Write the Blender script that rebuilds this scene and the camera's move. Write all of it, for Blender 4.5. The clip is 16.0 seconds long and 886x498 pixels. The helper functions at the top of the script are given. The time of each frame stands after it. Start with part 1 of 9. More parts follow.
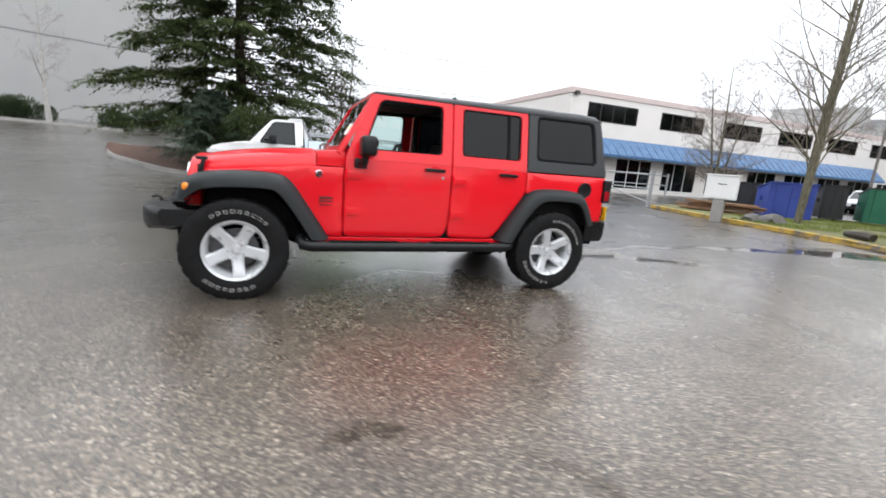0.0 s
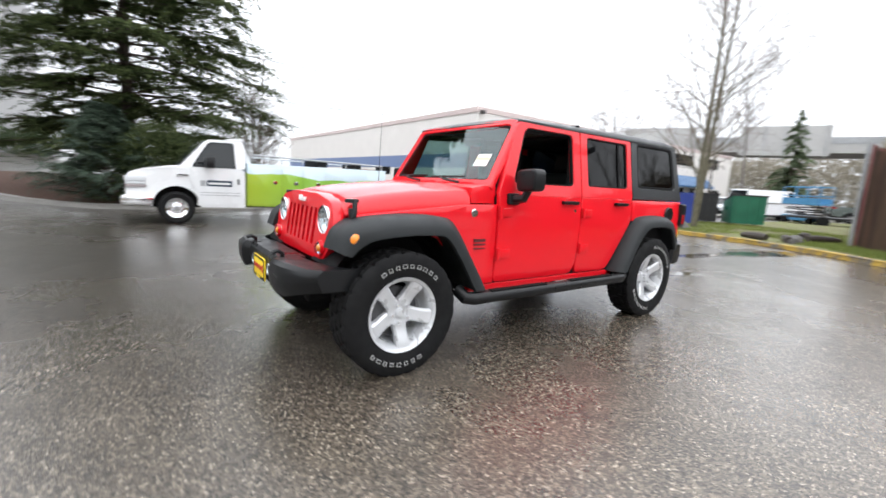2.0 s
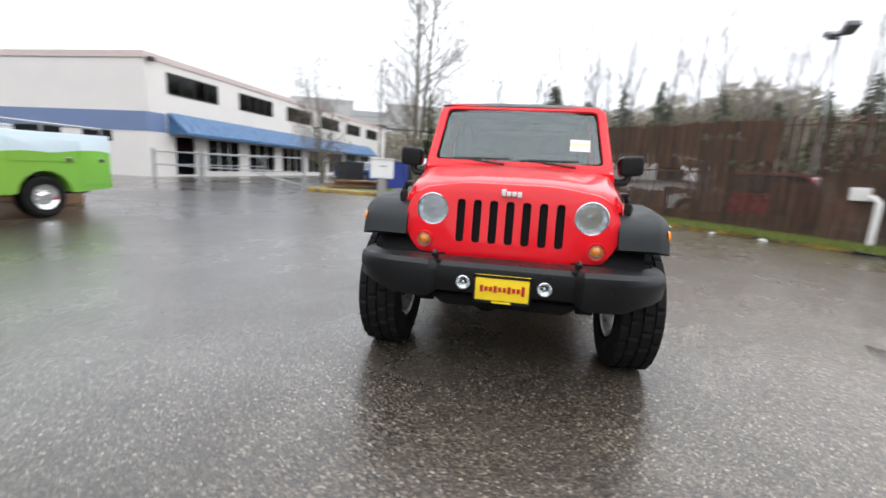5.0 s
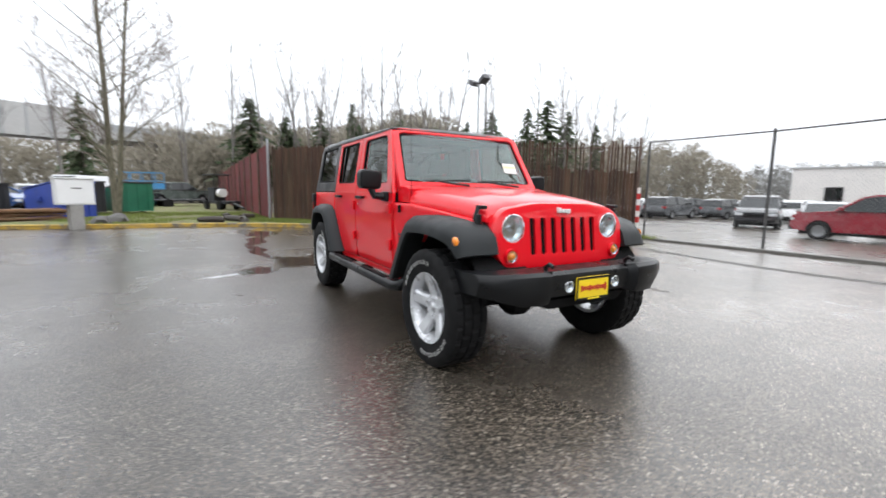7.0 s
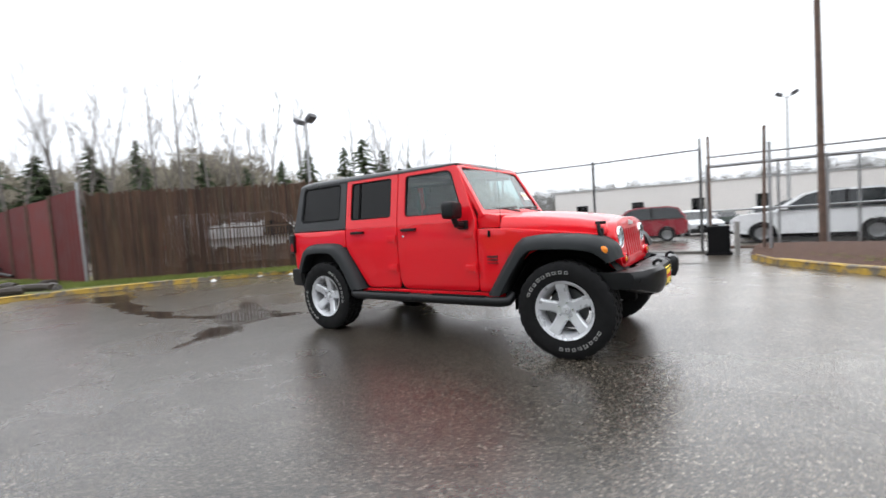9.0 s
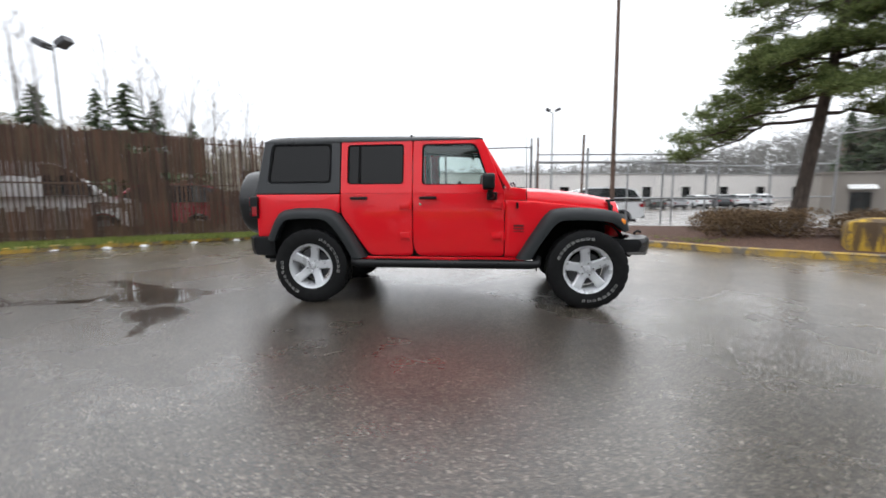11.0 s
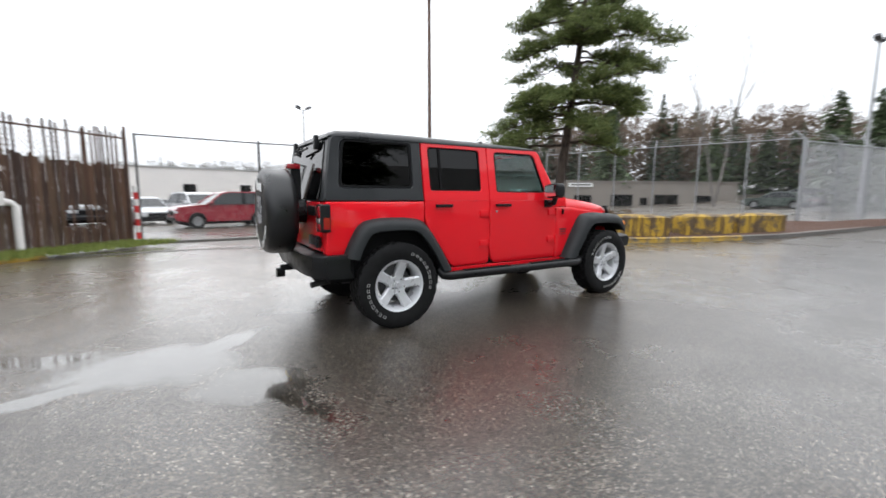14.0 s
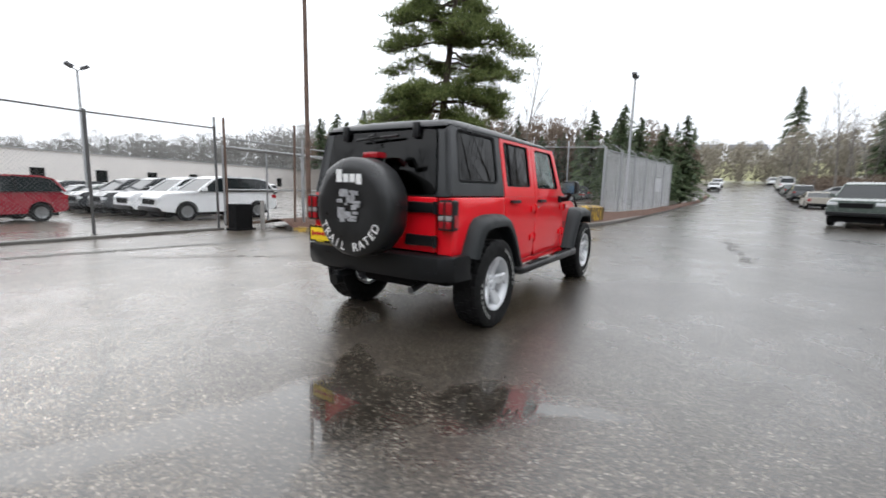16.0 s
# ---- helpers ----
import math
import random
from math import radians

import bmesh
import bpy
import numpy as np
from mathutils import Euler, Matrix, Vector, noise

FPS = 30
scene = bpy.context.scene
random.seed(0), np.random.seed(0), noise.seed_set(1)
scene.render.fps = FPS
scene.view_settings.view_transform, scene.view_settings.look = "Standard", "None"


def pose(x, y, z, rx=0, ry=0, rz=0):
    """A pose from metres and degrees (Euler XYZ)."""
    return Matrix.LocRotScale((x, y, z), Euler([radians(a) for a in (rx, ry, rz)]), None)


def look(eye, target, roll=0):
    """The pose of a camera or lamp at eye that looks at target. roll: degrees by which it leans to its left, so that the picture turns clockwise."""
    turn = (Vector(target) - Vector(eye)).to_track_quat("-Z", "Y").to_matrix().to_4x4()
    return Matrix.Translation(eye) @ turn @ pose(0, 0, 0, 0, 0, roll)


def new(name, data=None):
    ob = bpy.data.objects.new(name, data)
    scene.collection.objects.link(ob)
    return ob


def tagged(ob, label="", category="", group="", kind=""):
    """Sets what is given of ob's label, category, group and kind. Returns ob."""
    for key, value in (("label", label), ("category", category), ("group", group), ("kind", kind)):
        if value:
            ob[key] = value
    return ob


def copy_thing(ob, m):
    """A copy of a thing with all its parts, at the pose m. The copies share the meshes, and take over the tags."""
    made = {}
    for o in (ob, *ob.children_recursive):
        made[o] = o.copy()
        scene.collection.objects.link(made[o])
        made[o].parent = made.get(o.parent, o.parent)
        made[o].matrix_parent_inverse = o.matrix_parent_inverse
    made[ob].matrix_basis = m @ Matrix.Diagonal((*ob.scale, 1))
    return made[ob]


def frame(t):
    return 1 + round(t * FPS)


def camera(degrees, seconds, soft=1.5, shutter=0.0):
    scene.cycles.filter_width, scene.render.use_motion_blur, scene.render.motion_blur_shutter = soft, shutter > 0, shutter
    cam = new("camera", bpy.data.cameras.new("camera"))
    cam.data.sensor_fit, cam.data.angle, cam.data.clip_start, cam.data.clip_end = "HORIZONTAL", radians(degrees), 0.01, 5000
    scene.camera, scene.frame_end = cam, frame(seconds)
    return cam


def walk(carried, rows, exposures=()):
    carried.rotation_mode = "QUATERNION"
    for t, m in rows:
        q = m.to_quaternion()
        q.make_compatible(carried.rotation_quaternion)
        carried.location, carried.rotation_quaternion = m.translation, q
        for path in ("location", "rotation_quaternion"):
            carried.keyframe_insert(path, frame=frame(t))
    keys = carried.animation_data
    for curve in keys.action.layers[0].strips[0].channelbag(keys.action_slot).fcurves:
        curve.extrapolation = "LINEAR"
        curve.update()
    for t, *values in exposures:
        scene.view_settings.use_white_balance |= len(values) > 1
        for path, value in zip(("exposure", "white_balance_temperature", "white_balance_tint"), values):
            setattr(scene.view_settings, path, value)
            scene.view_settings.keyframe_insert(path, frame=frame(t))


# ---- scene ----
cam = camera(92.0, 16.0, soft=1.6, shutter=0.7)
PATH = [
    (0, (-1.156, -4.558, 1.245), (-0.459, -2.728, 0.837), 4.7),
    (0.5, (-1.591, -4.254, 1.222), (-0.852, -2.43, 0.868), 1.7),
    (1, (-2.055, -3.92, 1.238), (-1.193, -2.139, 0.945), 3.2),
    (1.5, (-2.486, -3.556, 1.243), (-1.498, -1.843, 0.941), 3.0),
    (2, (-2.877, -3.147, 1.245), (-1.714, -1.548, 0.942), 3.3),
    (2.5, (-3.278, -2.731, 1.258), (-1.868, -1.338, 0.992), 2.2),
    (3, (-3.62, -2.236, 1.231), (-2.082, -0.992, 0.935), 2.8),
    (3.2, (-3.742, -2.035, 1.233), (-2.141, -0.866, 0.966), 2.4),
    (5.3, (-4.404, 0.294, 1.177), (-2.428, 0.361, 0.877), 2.9),
    (5.5, (-4.414, 0.52, 1.16), (-2.432, 0.375, 0.931), 2.0),
    (6, (-4.38, 1.082, 1.172), (-2.459, 0.593, 0.913), 1.0),
    (6.5, (-4.247, 1.67, 1.163), (-2.416, 0.901, 0.929), 2.1),
    (7, (-4.086, 2.228, 1.189), (-2.362, 1.247, 0.932), 0.8),
    (7.5, (-3.832, 2.756, 1.201), (-2.231, 1.592, 0.914), 2.6),
    (8, (-3.575, 3.319, 1.198), (-2.138, 1.955, 0.931), 0.9),
    (8.2, (-3.406, 3.531, 1.173), (-2.0, 2.124, 0.959), -1.0),
    (10.3, (-1.422, 5.146, 1.183), (-0.825, 3.251, 0.95), -0.3),
    (10.5, (-1.169, 5.23, 1.189), (-0.641, 3.322, 0.907), 0.4),
    (11, (-0.535, 5.338, 1.163), (-0.312, 3.366, 0.916), -0.3),
    (11.5, (0.068, 5.337, 1.181), (0.126, 3.356, 0.914), -1.2),
    (12, (0.789, 5.225, 1.158), (0.573, 3.25, 0.923), -0.9),
    (12.5, (1.356, 5.14, 1.22), (0.952, 3.199, 0.96), -0.8),
    (13, (1.974, 5.002, 1.244), (1.379, 3.106, 1.025), -0.6),
    (13.5, (2.576, 4.758, 1.248), (1.761, 2.949, 0.993), -1.9),
    (14, (3.135, 4.456, 1.252), (2.1, 2.763, 1.0), 0.3),
    (14.5, (3.671, 4.09, 1.255), (2.406, 2.567, 0.971), 0.5),
    (15, (4.164, 3.63, 1.257), (2.761, 2.232, 0.981), 1.0),
    (15.5, (4.6, 3.127, 1.25), (3.042, 1.91, 0.954), 0.3),
    (16, (4.936, 2.558, 1.257), (3.272, 1.485, 0.976), 1.5),
]
walk(cam, [(t, look(eye, target, roll)) for t, eye, target, roll in PATH],
     exposures=((0.0, 0.52), (1.5, 0.7), (2.5, 0.66), (3.2, 0.56), (5.5, 0.48), (8.0, 0.45), (11.0, 0.28), (13.0, 0.36), (14.0, 0.4), (16.0, 0.3)))

# ---- overcast daylight ----
world = bpy.data.worlds.new("world")
scene.world = world
world.use_nodes = True
wt = world.node_tree
wt.nodes.clear()
w_out = wt.nodes.new("ShaderNodeOutputWorld")
w_bg = wt.nodes.new("ShaderNodeBackground")
w_sky = wt.nodes.new("ShaderNodeTexSky")
w_sky.sky_type = "NISHITA"
w_sky.sun_disc = False
w_sky.sun_elevation = radians(38)
w_sky.sun_rotation = radians(200)
w_sky.air_density, w_sky.dust_density, w_sky.ozone_density = 1.0, 6.0, 0.6
w_hsv = wt.nodes.new("ShaderNodeHueSaturation")
w_hsv.inputs["Saturation"].default_value = 0.25
w_mul = wt.nodes.new("ShaderNodeMixRGB")
w_mul.blend_type, w_mul.inputs[0].default_value = "MIX", 0.93
# cloud deck: brighter overhead than at the horizon, with faint large clouds
w_tc = wt.nodes.new("ShaderNodeTexCoord")
w_sep = wt.nodes.new("ShaderNodeSeparateXYZ")
w_ramp = wt.nodes.new("ShaderNodeValToRGB")
w_ramp.color_ramp.elements[0].position, w_ramp.color_ramp.elements[0].color = 0.0, (7.5, 7.85, 8.4, 1)
w_ramp.color_ramp.elements[1].position, w_ramp.color_ramp.elements[1].color = 0.9, (16.4, 17.0, 18.0, 1)
w_noise = wt.nodes.new("ShaderNodeTexNoise")
w_noise.inputs["Scale"].default_value, w_noise.inputs["Detail"].default_value = 1.6, 4.0
w_nr = wt.nodes.new("ShaderNodeMapRange")
w_nr.inputs["To Min"].default_value, w_nr.inputs["To Max"].default_value = 0.9, 1.1
w_cl = wt.nodes.new("ShaderNodeMixRGB")
w_cl.blend_type, w_cl.inputs[0].default_value = "MULTIPLY", 1.0
L = wt.links.new
L(w_tc.outputs["Generated"], w_sep.inputs[0])
L(w_sep.outputs["Z"], w_ramp.inputs[0])
L(w_tc.outputs["Generated"], w_noise.inputs["Vector"])
L(w_noise.outputs[0], w_nr.inputs["Value"])
L(w_ramp.outputs[0], w_cl.inputs[1])
L(w_nr.outputs[0], w_cl.inputs[2])
L(w_sky.outputs[0], w_hsv.inputs["Color"])
L(w_hsv.outputs[0], w_mul.inputs[1])
L(w_cl.outputs[0], w_mul.inputs[2])
L(w_mul.outputs[0], w_bg.inputs[0])
w_bg.inputs["Strength"].default_value = 0.115
L(w_bg.outputs[0], w_out.inputs[0])
sun_data = bpy.data.lights.new("sun", "SUN")
sun_data.energy, sun_data.angle, sun_data.color = 0.6, radians(130), (1.0, 0.97, 0.93)
sun = new("sun", sun_data)
sun.matrix_world = look((0, 0, 30), (6, 16, 0))

# ---- mesh helpers ----
X, Y, Z = Vector((1, 0, 0)), Vector((0, 1, 0)), Vector((0, 0, 1))


def mesh_from(name, bm, mat, smooth=False):
    me = bpy.data.meshes.new(name)
    bm.to_mesh(me)
    bm.free()
    for m in mat if isinstance(mat, (list, tuple)) else [mat]:
        me.materials.append(m)
    if smooth:
        for p in me.polygons:
            p.use_smooth = True
        me.set_sharp_from_angle(angle=radians(smooth if smooth > 1 else 38))
    return me


def part(name, bm, mat, parent, label="", smooth=False):
    ob = new(name, mesh_from(name, bm, mat, smooth))
    ob.parent = parent
    if label:
        ob["label"] = label
    return ob


def thing(name, bm, mat, label, category, group="", kind="", smooth=False):
    return tagged(new(name, mesh_from(name, bm, mat, smooth)), label, category, group, kind)


def empty(name, at, label, category, group="", kind="", rz=0):
    ob = new(name)
    ob.empty_display_size = 0.1
    ob.matrix_basis = pose(*at, 0, 0, rz)
    return tagged(ob, label, category, group, kind)


def box(bm, x0, x1, y0, y1, z0, z1, bev=0.0, m=None):
    r = bmesh.ops.create_cube(bm, size=1)
    vs = r["verts"]
    for v in vs:
        v.co = Vector((x0 + (v.co.x + 0.5) * (x1 - x0), y0 + (v.co.y + 0.5) * (y1 - y0), z0 + (v.co.z + 0.5) * (z1 - z0)))
    if bev:
        es = list({e for v in vs for e in v.link_edges})
        vs = bmesh.ops.bevel(bm, geom=es, offset=bev, segments=2, affect="EDGES", profile=0.6)["verts"]
        vs = list({v for v in vs})
    if m is not None:
        seen = set()
        stack = list(vs)
        while stack:
            v = stack.pop()
            if v in seen:
                continue
            seen.add(v)
            stack += [e.other_vert(v) for e in v.link_edges]
        for v in seen:
            v.co = m @ v.co
    return bm


def B(*a, **k):
    return box(bmesh.new(), *a, **k)


def tube(bm, pts, radii, n=8, cap=True):
    """A round bar through the points; radii one number or one a point."""
    pts = [Vector(p) for p in pts]
    if not isinstance(radii, (list, tuple)):
        radii = [radii] * len(pts)
    rings, ref = [], None
    for i, p in enumerate(pts):
        d = (pts[min(i + 1, len(pts) - 1)] - pts[max(i - 1, 0)]).normalized()
        if ref is None:
            ref = d.cross(Z) if abs(d.z) < 0.9 else d.cross(X)
        ref = (ref - d * ref.dot(d)).normalized()
        oth = d.cross(ref)
        rings.append([bm.verts.new(p + radii[i] * (math.cos(2 * math.pi * k / n) * ref + math.sin(2 * math.pi * k / n) * oth)) for k in range(n)])
    for a, b in zip(rings, rings[1:]):
        for k in range(n):
            bm.faces.new((a[k], a[(k + 1) % n], b[(k + 1) % n], b[k]))
    if cap:
        bm.faces.new(rings[0][::-1])
        bm.faces.new(rings[-1])
    return bm


def T(pts, r, n=8):
    return tube(bmesh.new(), pts, r, n)


def lathe(bm, profile, n=32, axis="y", centre=(0, 0, 0), closed=False):
    """Profile rows (radius, along) turned about an axis."""
    c = Vector(centre)
    rings = []
    for r, a in profile:
        ring = []
        for k in range(n):
            t = 2 * math.pi * k / n
            u, w = r * math.cos(t), r * math.sin(t)
            co = {"y": (u, a, w), "z": (u, w, a), "x": (a, u, w)}[axis]
            ring.append(bm.verts.new(c + Vector(co)))
        rings.append(ring)
    for a, b in zip(rings, rings[1:] + (rings[:1] if closed else [])):
        for k in range(n):
            bm.faces.new((a[k], a[(k + 1) % n], b[(k + 1) % n], b[k]))
    if not closed:
        if profile[0][0] > 1e-4:
            bm.faces.new(rings[0][::-1])
        if profile[-1][0] > 1e-4:
            bm.faces.new(rings[-1])
    bmesh.ops.remove_doubles(bm, verts=bm.verts[:], dist=1e-5)
    bmesh.ops.recalc_face_normals(bm, faces=bm.faces[:])
    return bm


def prism(bm, outline, axis, a, b, bev=0.0, segs=2):
    """An outline of (u, v) pushed from a to b along an axis: y takes (x, z), x takes (y, z), z takes (x, y)."""
    def at(u, v, w):
        return {"y": (u, w, v), "x": (w, u, v), "z": (u, v, w)}[axis]
    lo = [bm.verts.new(at(u, v, a)) for u, v in outline]
    hi = [bm.verts.new(at(u, v, b)) for u, v in outline]
    n = len(outline)
    fs = [bm.faces.new(lo), bm.faces.new(hi[::-1])]
    for k in range(n):
        fs.append(bm.faces.new((lo[k], hi[k], hi[(k + 1) % n], lo[(k + 1) % n])))
    bmesh.ops.recalc_face_normals(bm, faces=fs)
    if bev:
        es = list({e for f in fs[:2] for e in f.edges})
        bmesh.ops.bevel(bm, geom=es, offset=bev, segments=segs, affect="EDGES", profile=0.6)
    return bm


def rounded(pts, r, n=4):
    """A closed outline with its corners rounded; r one number or one a corner."""
    out = []
    m = len(pts)
    for i in range(m):
        p, a, b = Vector(pts[i]), Vector(pts[i - 1]), Vector(pts[(i + 1) % m])
        rr = r[i] if isinstance(r, (list, tuple)) else r
        if rr <= 0:
            out.append(tuple(p))
            continue
        da, db = (a - p), (b - p)
        k = min(rr, da.length * 0.49, db.length * 0.49)
        p0, p1 = p + da.normalized() * k, p + db.normalized() * k
        for j in range(n + 1):
            t = j / n
            out.append(tuple(p0 * (1 - t) ** 2 + p * 2 * t * (1 - t) + p1 * t * t))
    return out


def loft(bm, rings, closed=True, caps=True):
    vs = [[bm.verts.new(p) for p in ring] for ring in rings]
    n = len(vs[0])
    for a, b in zip(vs, vs[1:]):
        for k in range(n if closed else n - 1):
            bm.faces.new((a[k], a[(k + 1) % n], b[(k + 1) % n], b[k]))
    if caps and closed:
        bm.faces.new(vs[0][::-1])
        bm.faces.new(vs[-1])
    bmesh.ops.recalc_face_normals(bm, faces=bm.faces[:])
    return bm


def moved(bm, m):
    for v in bm.verts:
        v.co = m @ v.co
    return bm


def smoothstep(a, b, x):
    t = min(1.0, max(0.0, (x - a) / (b - a)))
    return t * t * (3 - 2 * t)

# ---- materials ----
class Mat:
    """A node material round one Principled shader, with a few short hands."""
    def __init__(self, name, colour=(0.5, 0.5, 0.5), rough=0.5, metal=0.0, **more):
        self.m = bpy.data.materials.new(name)
        self.m.use_nodes = True
        self.nt = self.m.node_tree
        self.b = self.nt.nodes["Principled BSDF"]
        self.b.inputs["Base Color"].default_value = (*colour, 1)
        self.b.inputs["Roughness"].default_value = rough
        self.b.inputs["Metallic"].default_value = metal
        for k, v in more.items():
            self.b.inputs[k.replace("_", " ")].default_value = v
        self.tc = None

    def node(self, kind, **ins):
        n = self.nt.nodes.new(kind)
        for k, v in ins.items():
            n.inputs[k.replace("_", " ")].default_value = v
        return n

    def link(self, a, b):
        self.nt.links.new(a, b)

    def coords(self, which="Object"):
        if which == "World":
            g = self.nt.nodes.new("ShaderNodeNewGeometry")
            return g.outputs["Position"]
        if self.tc is None:
            self.tc = self.nt.nodes.new("ShaderNodeTexCoord")
        return self.tc.outputs[which]

    def noise(self, scale, detail=4.0, rough=0.55, where="World", stretch=None):
        n = self.node("ShaderNodeTexNoise", Scale=scale, Detail=detail, Roughness=rough)
        src = self.coords(where)
        if stretch:
            mp = self.nt.nodes.new("ShaderNodeMapping")
            mp.inputs["Scale"].default_value = stretch
            self.link(src, mp.inputs["Vector"])
            src = mp.outputs[0]
        self.link(src, n.inputs["Vector"])
        return n.outputs[0]

    def ramp(self, value, stops):
        r = self.nt.nodes.new("ShaderNodeValToRGB")
        e = r.color_ramp.elements
        while len(e) < len(stops):
            e.new(0.5)
        for el, (p, c) in zip(e, stops):
            el.position = p
            el.color = (*c, 1) if isinstance(c, (tuple, list)) else (c, c, c, 1)
        self.link(value, r.inputs[0])
        return r.outputs[0]

    def mix(self, fac, a, b, mode="MIX"):
        n = self.nt.nodes.new("ShaderNodeMixRGB")
        n.blend_type = mode
        for sock, v in zip(n.inputs, (fac, a, b)):
            if isinstance(v, (int, float)):
                sock.default_value = v if sock.name == "Fac" else (v, v, v, 1)
            elif isinstance(v, (tuple, list)):
                sock.default_value = (*v, 1)
            else:
                self.link(v, sock)
        return n.outputs[0]

    def maths(self, op, a, b=0.0, clamp=False):
        n = self.nt.nodes.new("ShaderNodeMath")
        n.operation, n.use_clamp = op, clamp
        for sock, v in zip(n.inputs, (a, b)):
            if isinstance(v, (int, float)):
                sock.default_value = v
            else:
                self.link(v, sock)
        return n.outputs[0]

    def set(self, name, out):
        self.link(out, self.b.inputs[name])
        return self

    def bump(self, height, strength=0.3, dist=0.01):
        n = self.node("ShaderNodeBump", Strength=strength, Distance=dist)
        self.link(height, n.inputs["Height"])
        self.link(n.outputs[0], self.b.inputs["Normal"])
        return self


def speckled(name, colour, rough, var=0.25, scale=6.0, fine=60.0, bump=0.15, dist=0.004, metal=0.0, rvar=0.12, where="World", **more):
    """A surface whose colour and gloss wander at a large and a fine scale."""
    m = Mat(name, colour, rough, metal, **more)
    big, small = m.noise(scale, 5, where=where), m.noise(fine, 3, where=where)
    v = m.maths("ADD", m.maths("MULTIPLY", big, 0.65), m.maths("MULTIPLY", small, 0.35))
    lo = tuple(c * (1 - var) for c in colour)
    hi = tuple(min(1, c * (1 + var)) for c in colour)
    m.set("Base Color", m.ramp(v, [(0.3, lo), (0.7, hi)]))
    m.set("Roughness", m.ramp(big, [(0.3, max(0.02, rough - rvar)), (0.7, min(1, rough + rvar))]))
    if bump:
        m.bump(small, bump, dist)
    return m.m


# wet asphalt: dark binder with paler stones, a film of water that gathers in shallow hollows
def asphalt():
    m = Mat("wet_asphalt", (0.07, 0.068, 0.066), 0.4)
    w = m.coords("World")
    xyz = m.nt.nodes.new("ShaderNodeSeparateXYZ")
    warp = m.node("ShaderNodeTexNoise", Scale=1.1, Detail=7.0, Roughness=0.62)
    m.link(w, warp.inputs["Vector"])
    pos = m.mix(1.0, w, m.mix(1.0, m.mix(1.0, warp.outputs["Color"], 0.5, "SUBTRACT"), 0.85, "MULTIPLY"), "ADD")
    m.link(pos, xyz.inputs[0])

    def blob(x, y, rx, ry, turn=0.0):
        """1 inside a ragged oval, 0 outside."""
        c, s = math.cos(radians(turn)), math.sin(radians(turn))
        dx, dy = m.maths("SUBTRACT", xyz.outputs["X"], x), m.maths("SUBTRACT", xyz.outputs["Y"], y)
        u = m.maths("ADD", m.maths("MULTIPLY", dx, c / rx), m.maths("MULTIPLY", dy, s / rx))
        v = m.maths("ADD", m.maths("MULTIPLY", dx, -s / ry), m.maths("MULTIPLY", dy, c / ry))
        d = m.maths("ADD", m.maths("MULTIPLY", u, u), m.maths("MULTIPLY", v, v))
        return m.ramp(d, [(0.35, 1.0), (1.0, 0.0)])

    def many(rows):
        out = None
        for r in rows:
            b = blob(*r)
            out = b if out is None else m.maths("MAXIMUM", out, b)
        return out

    vor = m.node("ShaderNodeTexVoronoi", Scale=88.0)
    m.link(w, vor.inputs["Vector"])
    grit_v = m.node("ShaderNodeTexVoronoi", Scale=170.0)
    m.link(w, grit_v.inputs["Vector"])
    stone = m.ramp(vor.outputs["Color"], [(0.2, (0.022, 0.02, 0.0175)), (0.55, (0.062, 0.053, 0.043)), (0.8, (0.12, 0.103, 0.083)), (0.93, (0.27, 0.245, 0.21))])
    stone = m.mix(1.0, stone, m.ramp(grit_v.outputs["Color"], [(0.2, 0.6), (0.8, 1.4)]), "MULTIPLY")
    patch = m.noise(0.35, 6, 0.6)
    mid = m.noise(1.9, 5, 0.6)
    # stones are paler and warmer towards the south side, darker towards the north
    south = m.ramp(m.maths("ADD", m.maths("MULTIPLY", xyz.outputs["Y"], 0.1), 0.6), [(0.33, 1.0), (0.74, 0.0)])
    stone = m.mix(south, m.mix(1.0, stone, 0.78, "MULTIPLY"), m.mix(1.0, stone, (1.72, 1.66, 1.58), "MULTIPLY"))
    col = m.mix(1.0, stone, m.ramp(patch, [(0.32, 0.75), (0.7, 1.25)]), "MULTIPLY")
    col = m.mix(1.0, col, m.ramp(mid, [(0.3, (0.82, 0.8, 0.78)), (0.7, (1.12, 1.1, 1.08))]), "MULTIPLY")
    # cracks and old seams
    cpos = m.mix(0.35, w, warp.outputs["Color"], "ADD")
    crack = m.node("ShaderNodeTexVoronoi", Scale=0.16)
    crack.feature = "DISTANCE_TO_EDGE"
    m.link(cpos, crack.inputs["Vector"])
    line = m.mix(m.ramp(m.noise(0.8, 3), [(0.45, 0.0), (0.58, 1.0)]), 1.0, m.ramp(crack.outputs["Distance"], [(0.0, 0.55), (0.003, 1.0)]))
    col = m.mix(1.0, col, line, "MULTIPLY")
    # ragged dark patches and streaks with a thinner water film
    worn = many(((0.6, -4.3, 1.5, 0.14, -58), (1.4, -5.0, 1.0, 0.12, -50), (-0.8, -2.85, 0.16, 0.07, 15), (-8.4, 2.85, 0.9, 0.16, 6), (-5.4, 3.1, 0.6, 0.16, 4), (-6.9, 2.95, 1.0, 0.12, 5), (9.6, 1.1, 1.1, 0.3, 0)))
